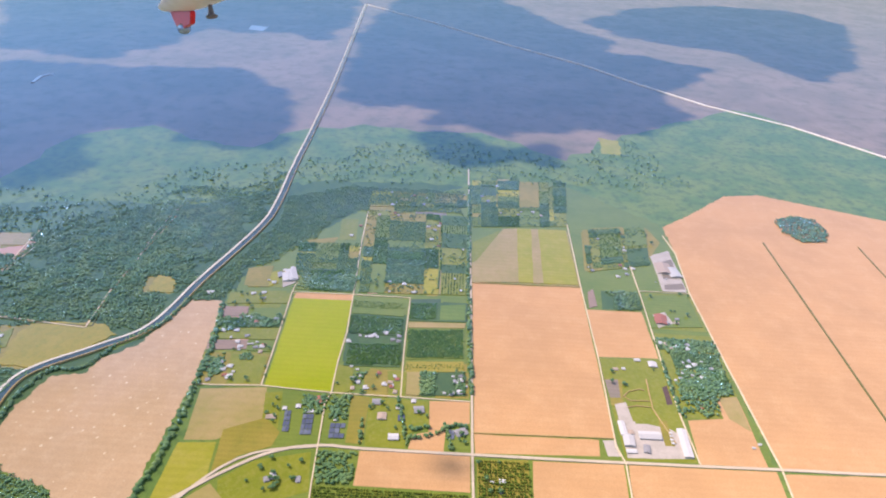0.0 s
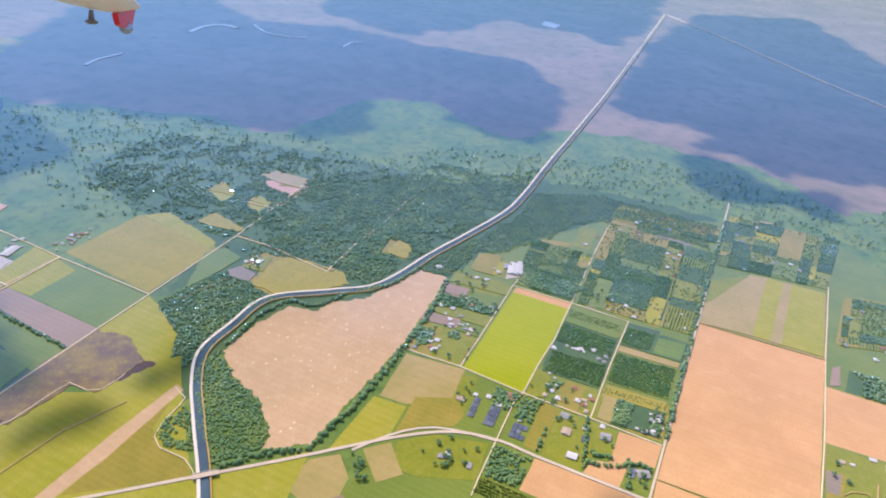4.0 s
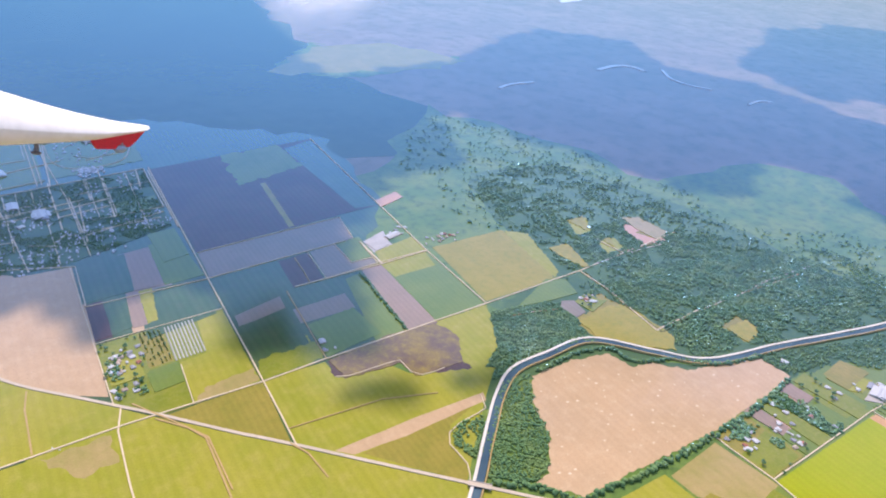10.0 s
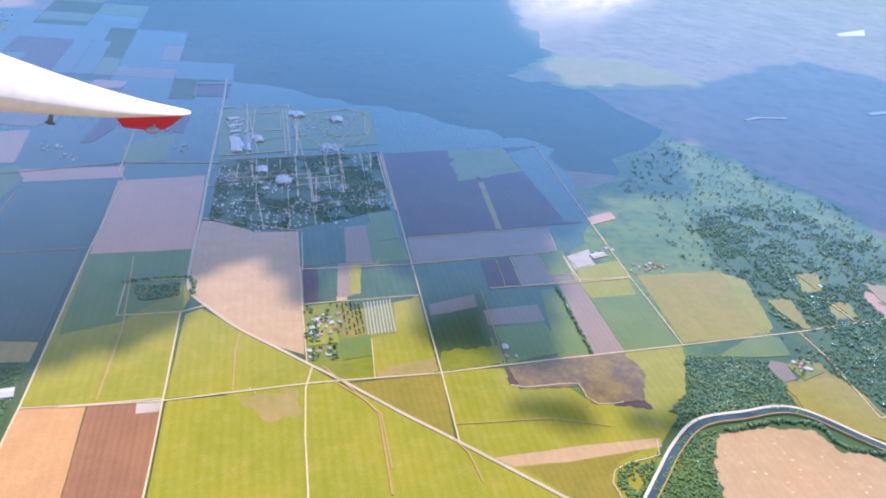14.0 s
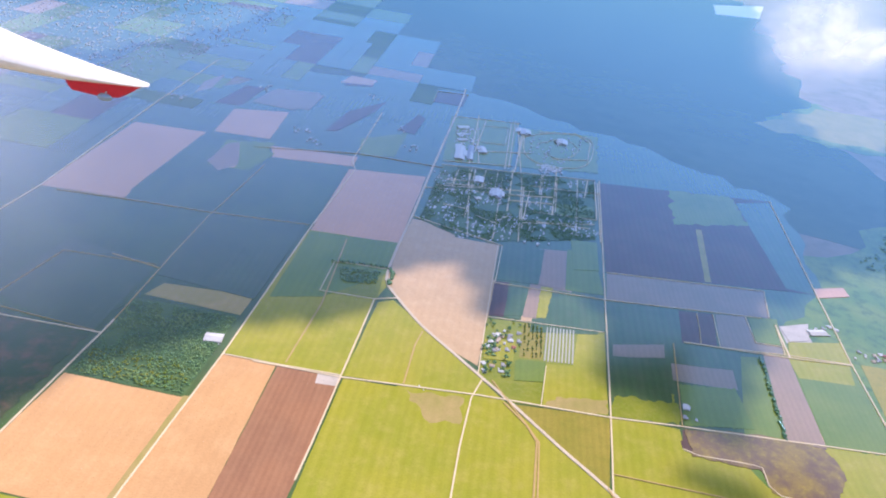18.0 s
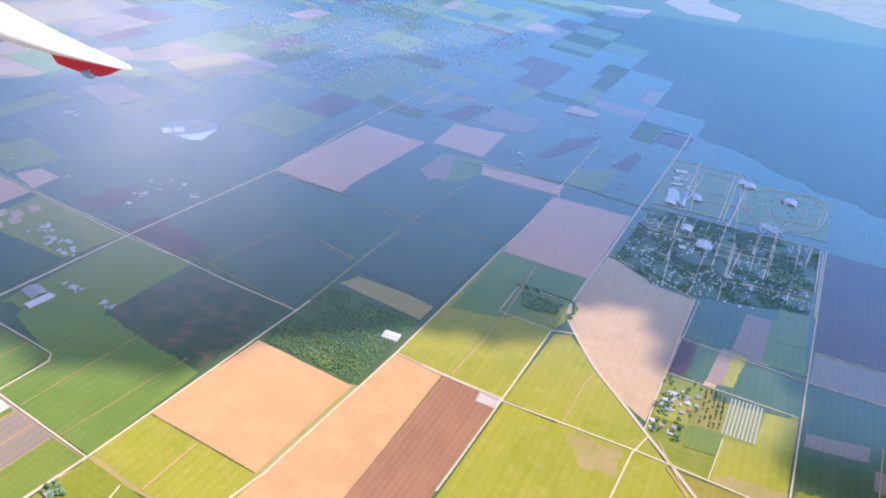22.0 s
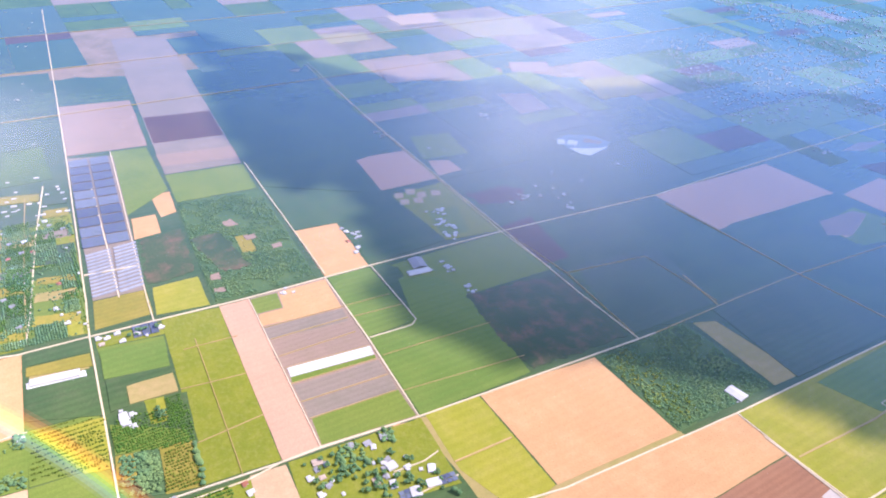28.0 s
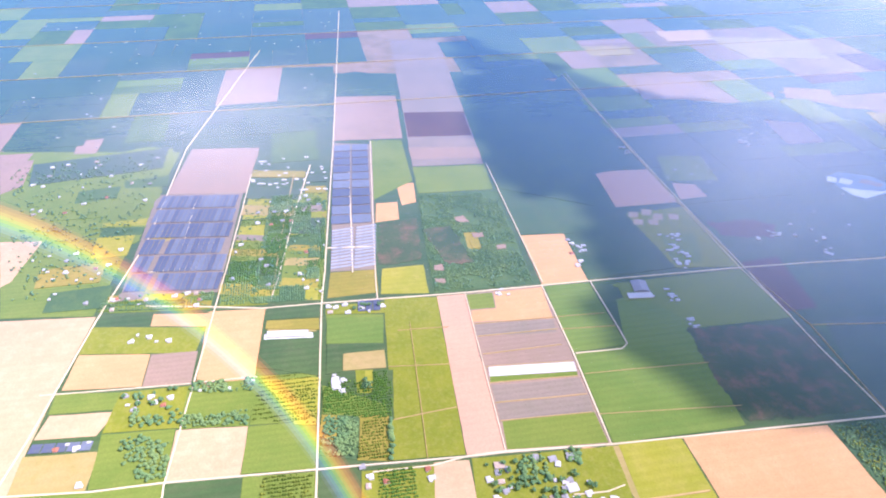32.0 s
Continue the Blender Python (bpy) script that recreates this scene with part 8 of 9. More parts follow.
shed(1, 'roof_grey', 418.3, 214.2, 419.2, 210.1, 412.3, 208.3, 411.5, 212.3, words='grey-roofed house in a farm lot')
shed(0.9, 'roof_white', 552.2, 132.5, 553.3, 127.8, 547.7, 126.7, 546.6, 131.4, words='white-roofed shed on a farm yard')
shed(1.6, 'roof_white', -200.5, 1200.4, -189.7, 1213.3, -179.8, 1162.0, -191.2, 1149.2, words='large white-roofed hall on open ground beside the town')
shed(1.6, 'roof_white', -182.2, 1218.2, -174.7, 1223.1, -164.3, 1166.3, -171.5, 1161.7, words='large white-roofed hall on open ground beside the town')
shed(1.6, 'roof_white', -163.1, 1218.7, -154.8, 1230.1, -146.7, 1211.6, -159.8, 1203.2, words='large white-roofed hall on open ground beside the town')
shed(1.6, 'roof_white', -110.6, 1061.9, -100.4, 1067.9, -98.8, 1059.6, -109.0, 1053.6, words='large white-roofed hall on open ground beside the town')
shed(1.6, 'roof_white', -95.8, 1063.7, -89.0, 1067.7, -86.0, 1051.1, -92.7, 1047.2, words='large white-roofed hall on open ground beside the town')
shed(1.6, 'roof_white', -26.7, 1351.5, -16.2, 1358.4, -14.7, 1343.3, -25.1, 1336.4, words='large white-roofed hall on open ground beside the town')
shed(1.6, 'roof_white', -110.2, 1362.7, -94.4, 1380.4, -88.6, 1356.8, -102.1, 1341.0, words='large white-roofed hall on open ground beside the town')
panels(2, 4, 'shade', 505.5, 257.2, 507.9, 250.7, 474.8, 242.3, 475.1, 248.9)
panels(3, 4, 'shade', 504.3, 237.3, 507.8, 225.7, 475.5, 219.7, 474, 230.3)
panels(3, 3, 'shade', 496.9, 205.4, 500.2, 190.3, 476.9, 185.9, 475.2, 201.6)
panels(2, 2, 'shade', 512.3, 85.8, 513.5, 80.1, 498.5, 77.9, 498.8, 84.3)
panels(1, 1, 'shade', 524.4, 141.9, 526.1, 133.9, 515.7, 131.7, 513.9, 139.6)
panels(3, 2, 'shade', -330.2, 227.7, -329.6, 243.3, -320.2, 243.2, -319.4, 228.2)
panels(2, 2, 'shade', -327.5, 190.7, -327.5, 200.8, -318.4, 199.2, -317.1, 189.8)
hedge(3, 1.8, -357.6, 130.7, -361.6, 161.4, -363.6, 180.9)
hedge(3, 2.0, -395.4, 175.3, -379.5, 177.5, -363.1, 178.7)
hedge(3, 2.0, -391.4, 159.4, -376.1, 158.9, -361.7, 157.5)
hedge(4, 2.0, -353.6, 180, -340.9, 180.6, -323.9, 182.4)
grove(2.4, 1.6, -387.2, 152, -391.4, 170.9, -363.6, 177.3, -359.9, 158.9, wild=1, gaps=0.25)
grove(2.4, 1.8, -396.9, 197.2, -397.7, 209.5, -378.6, 209, -381.6, 200.4, wild=1.5, gaps=0.1)
hedge(3, 2.0, 510.4, 176.4, 472.3, 168.5)
hedge(4, 2.2, 506.2, 130.3, 505.7, 116.1, 514.4, 104.8)
hedge(3, 1.8, 520.2, 90.5, 501.2, 85.2, 482, 77.7)
panels(17, 6, 'shade', -893.3, -275.4, -892.5, -164.8, -656.4, -151.6, -656.9, -255.1)
panels(5, 1, 'shade', -431.1, -270.9, -431.7, -216.6, -421.1, -214.1, -419.3, -266.2)
panels(2, 10, 'shade', -1056.4, -42, -1058.1, 14.9, -802, 23.7, -797.5, -30.9, words='pale netting roof over nursery beds')
panels(3, 1, 'shade', -626.7, 8.4, -628.7, 35.5, -606.5, 35.8, -605.7, 12.1)
greenhouses(13, 'film', -791.9, -0.2, -698.1, 2.6, -690.9, -23.7, -786.1, -28.6, fill=0.55)
greenhouses(13, 'film', -802, 29.6, -696.4, 29.1, -694.1, 4.1, -790.8, 2.9, fill=0.55)
greenhouses(9, 'mulch', 24.3, 726.4, 60.4, 736, 64.1, 670, 30.3, 661.6, height=0.35, fill=0.5, words='long bed covered with white plastic mulch', group='mulched beds')
greenhouses(3, 'roof_white', -507.8, 143.9, -493.8, 144.2, -496.2, 231.3, -511, 232.3, height=0.4, fill=0.9, words='long bed covered with white row cover', group='covered beds')
greenhouses(5, 'roof_white', -51.8, 1214.5, -37.2, 1225.8, -10.4, 1214.7, -19.1, 1192.6, height=0.8)
bridge(6.0, 249.9, 396.2, 268.5, 383.1)
parked(2, 153.7, 469.9, 80)
parked(0, 552.4, -139.2, 20)
parked(0, 545.7, -140.7, 20)
parked(1, 533.5, -100.1, 100)
parked(1, 549.6, -118.4, 10)
parked(0, -87.9, 564.2, 30)
parked(1, -82.3, 560.1, 70)
parked(1, -346.0, 194.1, 40)
parked(0, -346.6, 199.5, 120)
parked(1, 487.1, 170.2, 60)
parked(0, 892.2, -159.1, 30)
parked(2, 903.1, -174.7, 60)
parked(1, -640.5, 343.2, 10)
parked(1, -302.3, 541.1, 45)
limestones(60, 666.1, 450.1, 684, 419.9, 538.9, 380, 359.1, 353, 330.7, 373.8, 372.5, 433, 381.7, 478.4, 398.6, 503.4, 454.7, 514.3, 507.5, 504.7, 571.7, 454.1)

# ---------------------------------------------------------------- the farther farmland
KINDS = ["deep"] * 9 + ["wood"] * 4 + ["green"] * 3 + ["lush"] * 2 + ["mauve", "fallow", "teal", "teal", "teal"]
ZONE = pairs((-899, 2600, -255, 1538, -560, 1000, -330, 460, -376, -272, -700, -900, -2300, -1700, -2700, 1800))
PALE = ["deep", "wood", "deep", "teal", "green", "deep", "teal", "fallow", "wood"]
FAR_FROM = -1750.0
rng = random.Random(77)
c, s = math.cos(GRID), math.sin(GRID)
known = len(PLOTS)
for i in range(-26, 14):
    for j in range(-18, 26):
        w, l = 118.0, 124.0
        mid = Vector((i * w * c - j * l * s, i * w * s + j * l * c))
        if not inside(ZONE, mid):
            continue
        cuts = rng.choice(((0, 0.5, 1), (0, 1), (0, 1), (0, 0.33, 0.66, 1), (0, 0.4, 1)))
        flip = rng.random() < 0.5
        for a, b in zip(cuts, cuts[1:]):
            box4 = [(-0.498, a - 0.498), (0.498, a - 0.498), (0.498, b - 0.502), (-0.498, b - 0.502)]
            if flip:
                box4 = [(v, u) for u, v in box4][::-1]
            pts = [mid + Vector((u * w * c - v * l * s, u * w * s + v * l * c)) for u, v in box4]
            centre = sum(pts, Vector((0, 0))) / 4
            probes = [centre] + [centre.lerp(p, 0.8) for p in pts]
            kind = rng.choice(KINDS if mid.x > FAR_FROM else PALE)
            if any(sum(1 for k, q in enumerate(PLOTS[22:known]) if q[1] <= p.x <= q[2] and q[3] <= p.y <= q[4] and inside(q[0], p)) for p in probes):
                continue
            field(kind, *[v for p in pts for v in p], top=0.45)

# lanes between the far sections
for i in (-25, -21, -17, -14, -12, -10):
    pts = [Vector((i * 118.0 * c - v * s - 59 * c, i * 118.0 * s + v * c - 59 * s)) for v in range(-2000, 3000, 100)]
    run = []
    for p in pts + [None]:
        if p is not None and p.x < -950 and inside(ZONE, p):
            run.append(p)
        elif len(run) > 2:
            road("track", 1.3, *[v for q in run for v in q])
            run = []
        else:
            run = []


def specks(n, words, *flat, seed=1, size=4.0, name="distant_suburb", mat="roof_far"):
    """Far-off streets of small houses, as one mesh of little gabled boxes."""
    r = random.Random(seed)
    pts = pairs(flat)
    b = bmesh.new()
    for p in spots(pts, n, r):
        p = Vector((round(p.x / 11) * 11 + r.uniform(-3.5, 3.5), p.y))
        w, l, h = size * r.uniform(0.5, 1.1), size * r.uniform(0.7, 1.7), size * r.uniform(0.15, 0.28)
        z = 0.4
        vs = [b.verts.new((p.x + x * w, p.y + y * l, z + t)) for t in (0, h) for x, y in ((-.5, -.5), (.5, -.5), (.5, .5), (-.5, .5))]
        r0, r1 = b.verts.new((p.x, p.y - l / 2, z + h * 1.5)), b.verts.new((p.x, p.y + l / 2, z + h * 1.5))
        for f in ((0, 1, 5, 4), (1, 2, 6, 5), (2, 3, 7, 6), (3, 0, 4, 7)):
            b.faces.new([vs[q] for q in f])
        b.faces.new((vs[4], r0, r1, vs[7]))
        b.faces.new((vs[5], vs[6], r1, r0))
        b.faces.new((vs[4], vs[5], r0))
        b.faces.new((vs[6], vs[7], r1))
    return tagged(link(name, b, MAT[mat]), words, "houses", kind="stuff")


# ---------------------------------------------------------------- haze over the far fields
# translucent sheets added to brighten the distant and shaded land as haze would
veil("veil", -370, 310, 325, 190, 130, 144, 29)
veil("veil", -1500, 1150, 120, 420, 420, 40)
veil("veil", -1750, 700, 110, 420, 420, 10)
veil("haze", -390, 380, 300, 340, 540, 142, 8, "bluish translucent sheet standing in for haze over the shaded plain")
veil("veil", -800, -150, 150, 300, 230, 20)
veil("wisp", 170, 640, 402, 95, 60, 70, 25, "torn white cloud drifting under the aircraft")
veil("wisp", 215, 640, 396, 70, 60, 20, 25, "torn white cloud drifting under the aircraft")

# ---------------------------------------------------------------- rainbow
BOW_EYE = Vector((35.2, 44.8, 488.7))
BOW_AXIS = -TO_SUN
side = BOW_AXIS.orthogonal().normalized()
up = BOW_AXIS.cross(side)
bow = tagged(new("rainbow"), "bright rainbow arc hanging over the fields", "rainbow")
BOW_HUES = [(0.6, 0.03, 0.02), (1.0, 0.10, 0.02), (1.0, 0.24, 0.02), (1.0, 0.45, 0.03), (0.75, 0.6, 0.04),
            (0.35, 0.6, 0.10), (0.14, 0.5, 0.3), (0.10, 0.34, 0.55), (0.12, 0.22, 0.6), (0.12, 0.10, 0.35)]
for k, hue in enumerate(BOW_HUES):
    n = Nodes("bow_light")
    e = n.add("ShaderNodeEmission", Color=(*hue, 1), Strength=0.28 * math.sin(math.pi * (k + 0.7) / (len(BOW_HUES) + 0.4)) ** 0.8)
    t = n.add("ShaderNodeBsdfTransparent")
    m = n.add("ShaderNodeAddShader")
    n.nt.links.new(e.outputs[0], m.inputs[0])
    n.nt.links.new(t.outputs[0], m.inputs[1])
    n.nt.links.new(m.outputs[0], n.out.inputs[0])
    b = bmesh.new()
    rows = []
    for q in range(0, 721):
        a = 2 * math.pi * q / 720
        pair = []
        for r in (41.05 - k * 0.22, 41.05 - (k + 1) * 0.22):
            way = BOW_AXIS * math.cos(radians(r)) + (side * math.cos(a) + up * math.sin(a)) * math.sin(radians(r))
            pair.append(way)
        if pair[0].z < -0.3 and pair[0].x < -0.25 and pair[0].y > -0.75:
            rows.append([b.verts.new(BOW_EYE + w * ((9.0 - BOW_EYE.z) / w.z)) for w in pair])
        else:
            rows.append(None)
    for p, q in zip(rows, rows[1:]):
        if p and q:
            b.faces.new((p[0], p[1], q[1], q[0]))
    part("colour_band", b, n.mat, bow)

specks(26, 'rows of pale barracks among dark trees', -751.9, 400.3, -759.2, 427, -677.7, 423.3, -668.7, 394.2, seed=21, size=4.4, name='barracks', mat='roof_white')
specks(9, 'cluster of pale farm roofs on a shaded lot', -482.9, 1111.4, -478.6, 1135, -455.5, 1130.3, -457.5, 1103, seed=30, size=4, name='farm_roofs')
specks(7, 'cluster of pale farm roofs on a shaded lot', -440.8, 1082.3, -436.3, 1104.7, -414.5, 1100.6, -416.9, 1074.5, seed=31, size=4, name='farm_roofs')
specks(9, 'cluster of pale farm roofs on a shaded lot', -284.2, 1150.2, -278.3, 1172.5, -259, 1167.8, -263.3, 1141.8, seed=32, size=4, name='farm_roofs')
specks(5, 'cluster of pale farm roofs on a shaded lot', -331.7, 1221.4, -326, 1245.8, -305, 1239.9, -308.9, 1211.3, seed=33, size=4, name='farm_roofs')
specks(10, 'cluster of pale farm roofs on a shaded lot', -741.2, 1133.3, -739.4, 1160.1, -709.7, 1154.5, -708.1, 1123.4, seed=34, size=4, name='farm_roofs')
specks(8, 'cluster of pale farm roofs on a shaded lot', -636.6, 1277.8, -633.6, 1306.9, -604.6, 1299.1, -604.6, 1265.1, seed=35, size=4, name='farm_roofs')
specks(9, 'cluster of pale farm roofs on a shaded lot', -625.2, 361.5, -623.3, 372.2, -606.4, 375.5, -606.4, 363.7, seed=36, size=4, name='farm_roofs')
specks(6, 'cluster of pale farm roofs on a shaded lot', -758.9, 546.1, -757.7, 560.8, -735.6, 562.9, -734.2, 546.4, seed=37, size=4, name='farm_roofs')
specks(7, 'cluster of pale farm roofs on a shaded lot', -707.7, 596.3, -706.1, 611.5, -684.4, 613.1, -683.5, 596, seed=38, size=4, name='farm_roofs')
specks(3, 'cluster of pale farm roofs on a shaded lot', -622.1, 338.2, -620.2, 348.5, -603.7, 352, -603.7, 340.6, seed=39, size=4, name='farm_roofs')
specks(6, 'cluster of pale farm roofs on a shaded lot', -578, 370, -575.9, 380.5, -559.8, 383.7, -560.2, 372.1, seed=40, size=4, name='farm_roofs')
specks(8, 'cluster of pale farm roofs on a shaded lot', -734, 283.7, -732.9, 294, -714.9, 298, -713.9, 286.7, seed=41, size=4, name='farm_roofs')
specks(8, 'cluster of pale farm roofs on a shaded lot', -1029.5, 421.9, -1030.7, 436.5, -1004.1, 440.1, -999.4, 423.9, seed=42, size=4, name='farm_roofs')
specks(5, 'cluster of pale farm roofs on a shaded lot', -1046.4, 625.5, -1048, 644, -1017.8, 645.5, -1012.3, 624.6, seed=43, size=4, name='farm_roofs')
specks(6, 'cluster of pale farm roofs on a shaded lot', -433.5, 1365.4, -428.2, 1394.4, -403.2, 1385.7, -406.2, 1351.7, seed=44, size=4, name='farm_roofs')
specks(1200, 'distant suburb of small pale houses among trees', -1337.2, 1275.6, -1392, 1603.4, -1159.5, 1751.4, -822.4, 1924.1, -785.3, 1590.4, -840.6, 1260.2, -845, 1071.8, -1096.9, 1169.7, seed=3, size=4.2)
specks(300, 'distant suburb of small pale houses among trees', -1438.5, 1282.1, -1230.2, 1603.7, -959.7, 1496.9, -854, 1159.7, -969.5, 1093.5, -1239.2, 1177.2, seed=4, size=3.2)
specks(420, 'distant rows of large pale industrial roofs', -1664.4, 1729.2, -1428, 2232.5, -1058.6, 1748.9, -1268.1, 1657.7, seed=5, size=5.5, name='distant_industry')
specks(60, 'streets of small town houses with pale roofs', -205.2, 1092.7, -139.6, 1117.7, -133.7, 1067, -199, 1039.9, seed=60, size=3, name='town_houses', mat='roof_white')
specks(40, 'streets of small town houses with pale roofs', -134.2, 1115.9, -88.8, 1138.4, -82.5, 1073.8, -127.2, 1059.1, seed=61, size=3, name='town_houses', mat='roof_white')
specks(70, 'streets of small town houses with pale roofs', -192.3, 998, -133.1, 1021.4, -120.2, 935.6, -187.7, 917.5, seed=62, size=3, name='town_houses', mat='roof_white')
specks(36, 'streets of small town houses with pale roofs', -131.2, 1033.8, -84.9, 1060.8, -81.8, 1018.3, -125.6, 999.6, seed=63, size=3, name='town_houses', mat='roof_white')
specks(60, 'streets of small town houses with pale roofs', -136.7, 932.2, -89.2, 962.6, -65.2, 904.4, -125.6, 886.2, seed=64, size=3, name='town_houses', mat='roof_white')
specks(28, 'streets of small town houses with pale roofs', -45.8, 1149.3, -18.1, 1166, -12.5, 1103.2, -39.9, 1094.1, seed=65, size=3, name='town_houses', mat='roof_white')
specks(44, 'streets of small town houses with pale roofs', -59.1, 1075.9, -9.4, 1093.4, -6.7, 1033.2, -54.6, 1018.9, seed=66, size=3, name='town_houses', mat='roof_white')
specks(44, 'streets of small town houses with pale roofs', -46.5, 996.4, -9.2, 1017.3, 4.7, 920.4, -30.2, 919.6, seed=67, size=3, name='town_houses', mat='roof_white')
specks(70, 'streets of small town houses with pale roofs', 0.3, 1012.3, 60.1, 1041.5, 64.5, 979.3, 12.9, 979.8, seed=68, size=3, name='town_houses', mat='roof_white')
specks(26, 'streets of small town houses with pale roofs', 0.7, 1177.3, 38.7, 1200.3, 40.1, 1122.1, 12.5, 1110.7, seed=69, size=3, name='town_houses', mat='roof_white')
specks(60, 'streets of small town houses with pale roofs', -185.4, 1024.6, -78.1, 1076.4, -80.6, 1063.3, -186.9, 1012.4, seed=70, size=3, name='town_houses', mat='roof_white')
specks(60, 'streets of small town houses with pale roofs', -84.7, 985.2, -48, 1005.8, -44.4, 930, -69.9, 907.2, seed=71, size=3, name='town_houses', mat='roof_white')
specks(24, 'streets of small town houses with pale roofs', -48.5, 1205.7, -5.2, 1232.6, -5.8, 1199.6, -47.2, 1174.2, seed=72, size=3, name='town_houses', mat='roof_white')
specks(60, 'pale institutional buildings on open ground', -223.8, 1311.2, -186.9, 1327.7, -170.3, 1242.1, -205.8, 1218.5, seed=11, size=4.0, name='institution_buildings', mat='roof_white')
specks(50, 'pale institutional buildings on open ground', -85.8, 1339.9, 18.4, 1395.6, 18.9, 1254, -67.8, 1219, seed=12, size=4.0, name='institution_buildings', mat='roof_white')
specks(40, 'pale institutional buildings on open ground', -53.8, 1213.7, -11.4, 1230.6, -9.2, 1196.4, -48.4, 1178.5, seed=13, size=4.0, name='institution_buildings', mat='roof_white')
specks(70, 'scattered pale farm roofs far off', -1836.4, -903.8, -1978, -79.8, -1076, -70.9, -1062.9, -260.4, -1078.8, -576, seed=8, size=3.2, name='distant_farms')
specks(34, 'scattered pale farm roofs far off', -1332, 414.5, -1071.3, 1117.1, -667.8, 887.5, -764.5, 538.8, -1019.1, 400.3, seed=9, size=3.2, name='distant_farms')
specks(34, 'small pale farm roofs among green lots', -1022.7, -156.8, -1009.8, -44.4, -896.8, -41.4, -910.4, -154.6, seed=90, size=4.2, name='farm_roofs', mat='roof_white')

# ---------------------------------------------------------------- aircraft wing
TIP = Vector((-19.15, 45.30, 482.9))          # the wing reaches from its tip inwards, hanging level in the turn
SPAN = Vector((math.cos(radians(222.0)) * math.cos(radians(17.4)), math.sin(radians(222.0)) * math.cos(radians(17.4)), math.sin(radians(17.4))))
CHORD = SPAN.cross(Vector((0, 0, 1))).normalized() * -1
THICK = SPAN.cross(CHORD).normalized()
wing = tagged(new("aircraft_wing"), "white aircraft wing with a red fence under its tip", "aircraft wing")
wing.matrix_basis = Matrix.Translation(TIP) @ Matrix((SPAN, CHORD, THICK)).transposed().to_4x4()
n = Nodes("white_wing_paint")
w = n.coords()
col = n.mix(n.ramp(n.noise(w, 1.5, 3.0), 0.35, 0.7), (0.82, 0.80, 0.76), (0.74, 0.72, 0.67))
p = n.add("ShaderNodeBsdfPrincipled", Base_Color=col, Roughness=0.3)
n.nt.links.new(p.outputs[0], n.out.inputs[0])
white_paint = n.mat
n = Nodes("red_winglet_paint")
w = n.coords()
col = n.mix(n.ramp(n.noise(w, 4.0, 3.0), 0.35, 0.7), (0.66, 0.016, 0.03), (0.56, 0.014, 0.025))
p = n.add("ShaderNodeBsdfPrincipled", Base_Color=col, Roughness=0.3)
n.nt.links.new(p.outputs[0], n.out.inputs[0])
red_paint = n.mat
n = Nodes("dark_fairing_paint")
p = n.add("ShaderNodeBsdfPrincipled", Base_Color=n.mix(n.noise(n.coords(), 3.0), (0.10, 0.10, 0.11), (0.16, 0.16, 0.17)), Roughness=0.45)
n.nt.links.new(p.outputs[0], n.out.inputs[0])
fairing_paint = n.mat
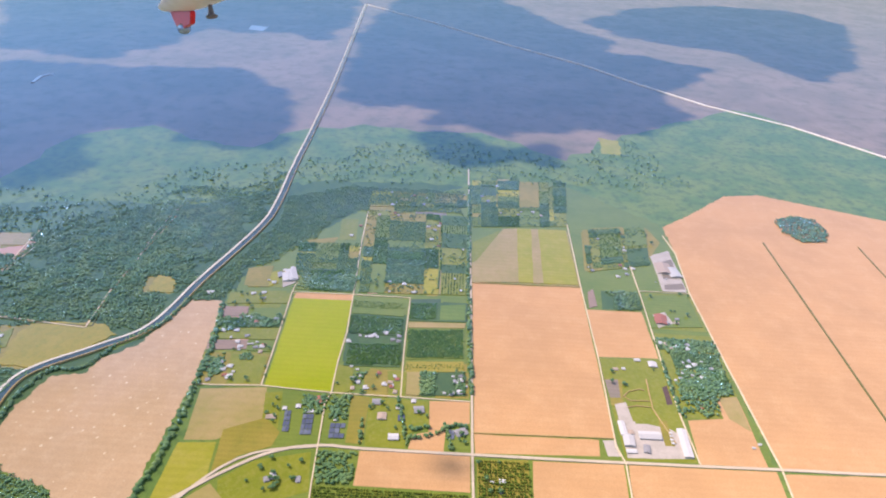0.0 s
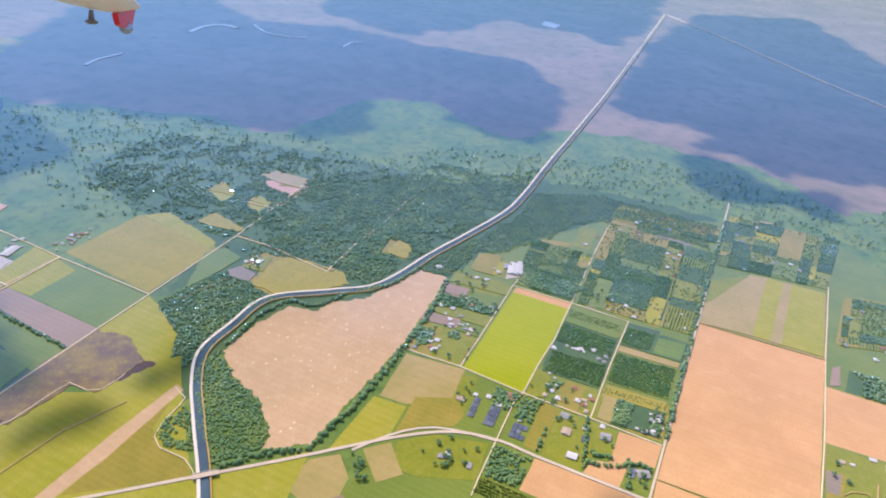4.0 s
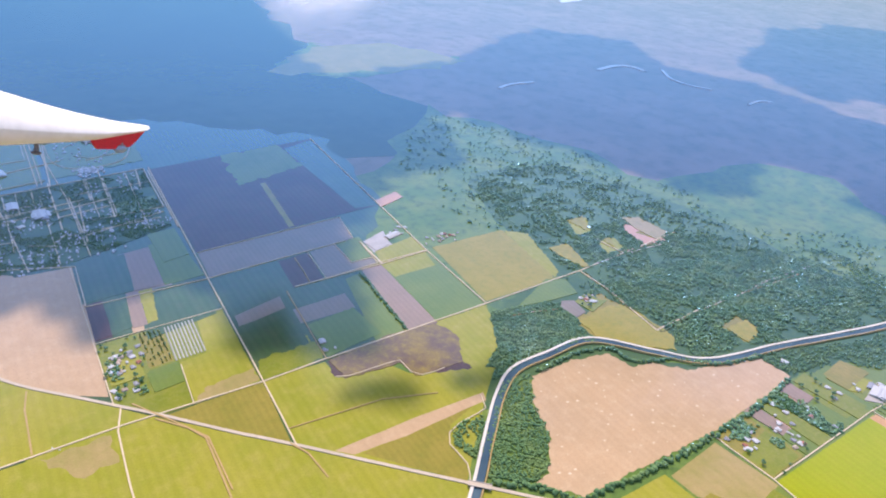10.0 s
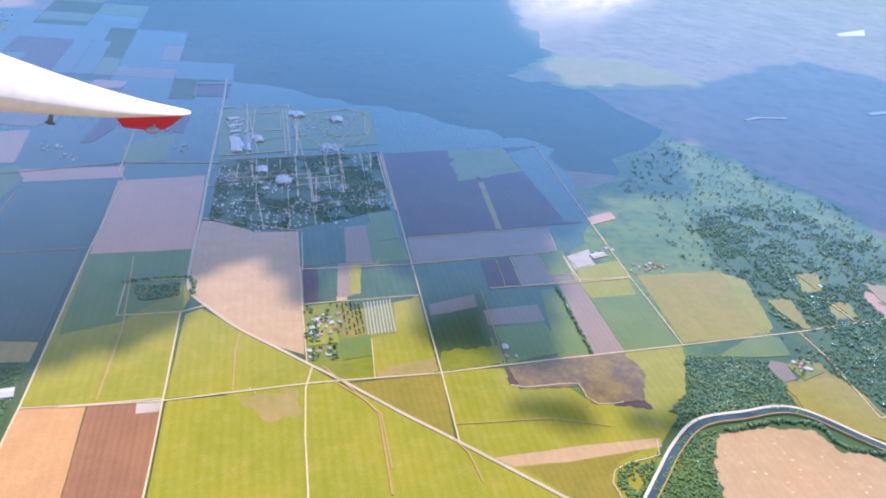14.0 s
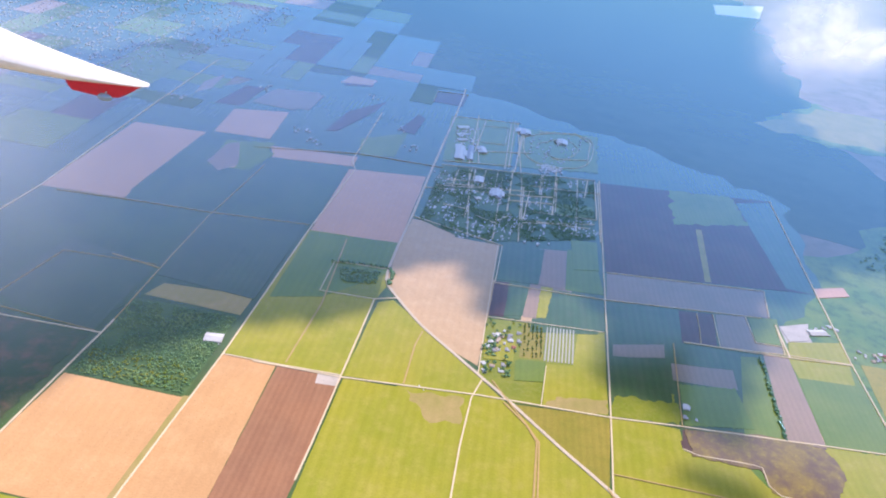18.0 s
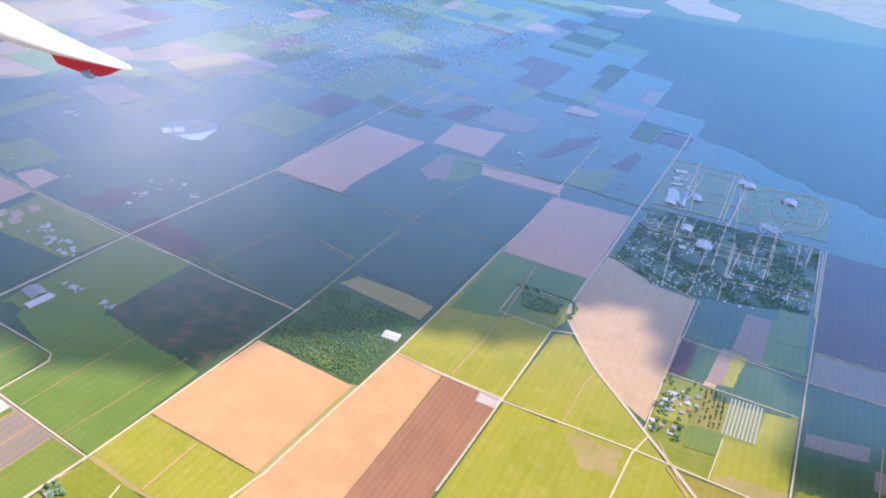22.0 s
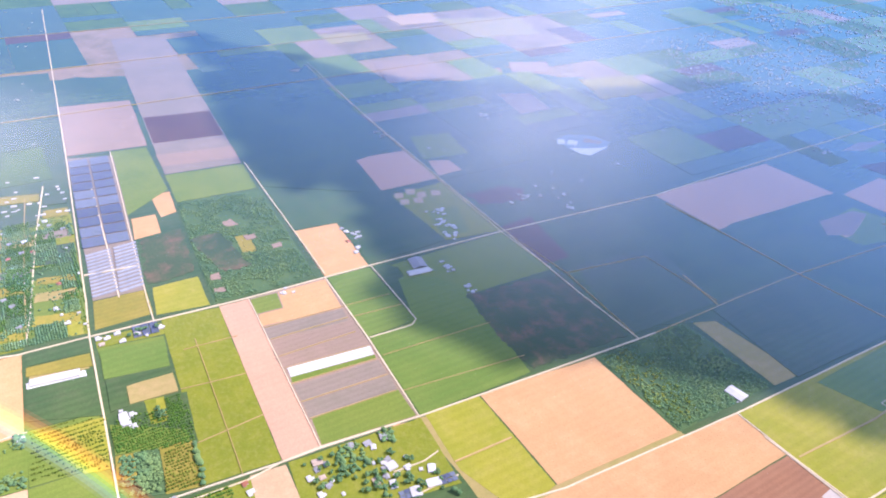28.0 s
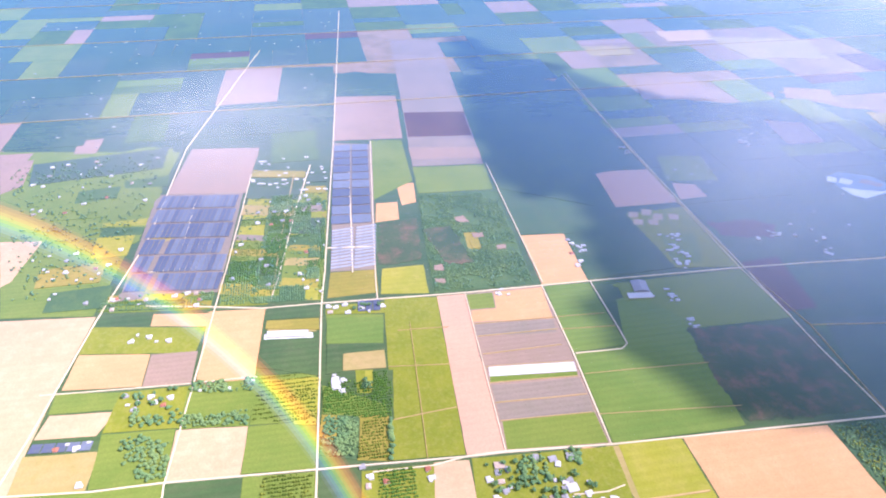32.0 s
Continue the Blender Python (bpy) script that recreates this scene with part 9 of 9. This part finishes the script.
# sections from the tip inwards: along the span, top, underside, half chord
SECTIONS = [(0.0, 0.06, 0.10, 0.10), (0.15, 0.10, 0.17, 0.30), (0.8, 0.15, 0.30, 0.60), (1.9, 0.21, 0.44, 0.85), (3.3, 0.32, 0.66, 1.05), (4.8, 0.49, 0.90, 1.25),
            (6.1, 0.66, 1.02, 1.40), (7.3, 0.84, 1.10, 1.55), (8.5, 1.04, 1.17, 1.72), (9.6, 1.24, 1.23, 1.90), (12.2, 1.75, 1.36, 2.30), (15.0, 2.30, 1.48, 2.70), (18.0, 2.90, 1.60, 3.00)]
for name, side, power, words in (("upper_skin", 1, 0.85, "sunlit white upper wing skin"), ("lower_skin", -1, 0.6, "cream shaded underside of the wing")):
    b = bmesh.new()
    rows = []
    for along, top, low, chord in SECTIONS:
        edge = -low + 0.42 * (top + low)
        rows.append([b.verts.new((along, chord * u, edge + side * ((top - edge) if side > 0 else (edge + low)) * max(0.0, 1 - u * u) ** power))
                     for u in (math.sin(math.pi * q / 20) for q in range(-10, 11))])
    for p, q in zip(rows, rows[1:]):
        for h in range(20):
            b.faces.new((p[h], p[h + 1], q[h + 1], q[h]))
    b.faces.new(rows[0])
    b.faces.new(rows[-1][::-1])
    bmesh.ops.recalc_face_normals(b, faces=b.faces)
    for f in b.faces:
        f.smooth = len(f.verts) == 4
    part(name, b, white_paint, wing, words)
b = bmesh.new()
FENCE = [(0.45, -0.16), (2.6, -0.52), (4.95, -0.93), (4.85, -1.12), (4.45, -1.50), (2.75, -1.50), (1.70, -1.32), (1.2, -0.92)]
near, off = ([b.verts.new((x, y, z)) for x, z in FENCE] for y in (0.30, 0.02))
b.faces.new(near)
b.faces.new(off[::-1])
for h in range(len(FENCE)):
    j = (h + 1) % len(FENCE)
    b.faces.new((near[h], off[h], off[j], near[j]))
bmesh.ops.recalc_face_normals(b, faces=b.faces)
bmesh.ops.bevel(b, geom=list(b.edges), offset=0.04, segments=2, affect="EDGES")
fence = part("wingtip_fence", b, red_paint, wing, "red painted wingtip fence")
b = bmesh.new()
bmesh.ops.create_uvsphere(b, u_segments=20, v_segments=10, radius=0.5, matrix=Matrix.Translation((2.5, 0.16, -1.46)) @ Matrix.Diagonal((1.0, 0.7, 0.6, 1.0)))
lamp = part("position_light", b, MAT["steel"], fence, "grey glass position light housing")
lamp.data.shade_smooth()
b = bmesh.new()
bmesh.ops.create_uvsphere(b, u_segments=10, v_segments=6, radius=0.07, matrix=Matrix.Translation((2.5, 0.31, -1.12)))
part("bolt", b, MAT["roof_white"], fence, "small pale bolt head")
b = bmesh.new()
bmesh.ops.create_cone(b, cap_ends=True, segments=12, radius1=0.16, radius2=0.10, depth=0.5, matrix=Matrix.Translation((8.7, 0.0, -1.5)))
bmesh.ops.create_uvsphere(b, u_segments=12, v_segments=6, radius=0.2, matrix=Matrix.Translation((8.7, 0.0, -1.78)) @ Matrix.Diagonal((1.5, 1.5, 0.6, 1.0)))
part("fairing", b, fairing_paint, wing, "small dark fairing under the wing")
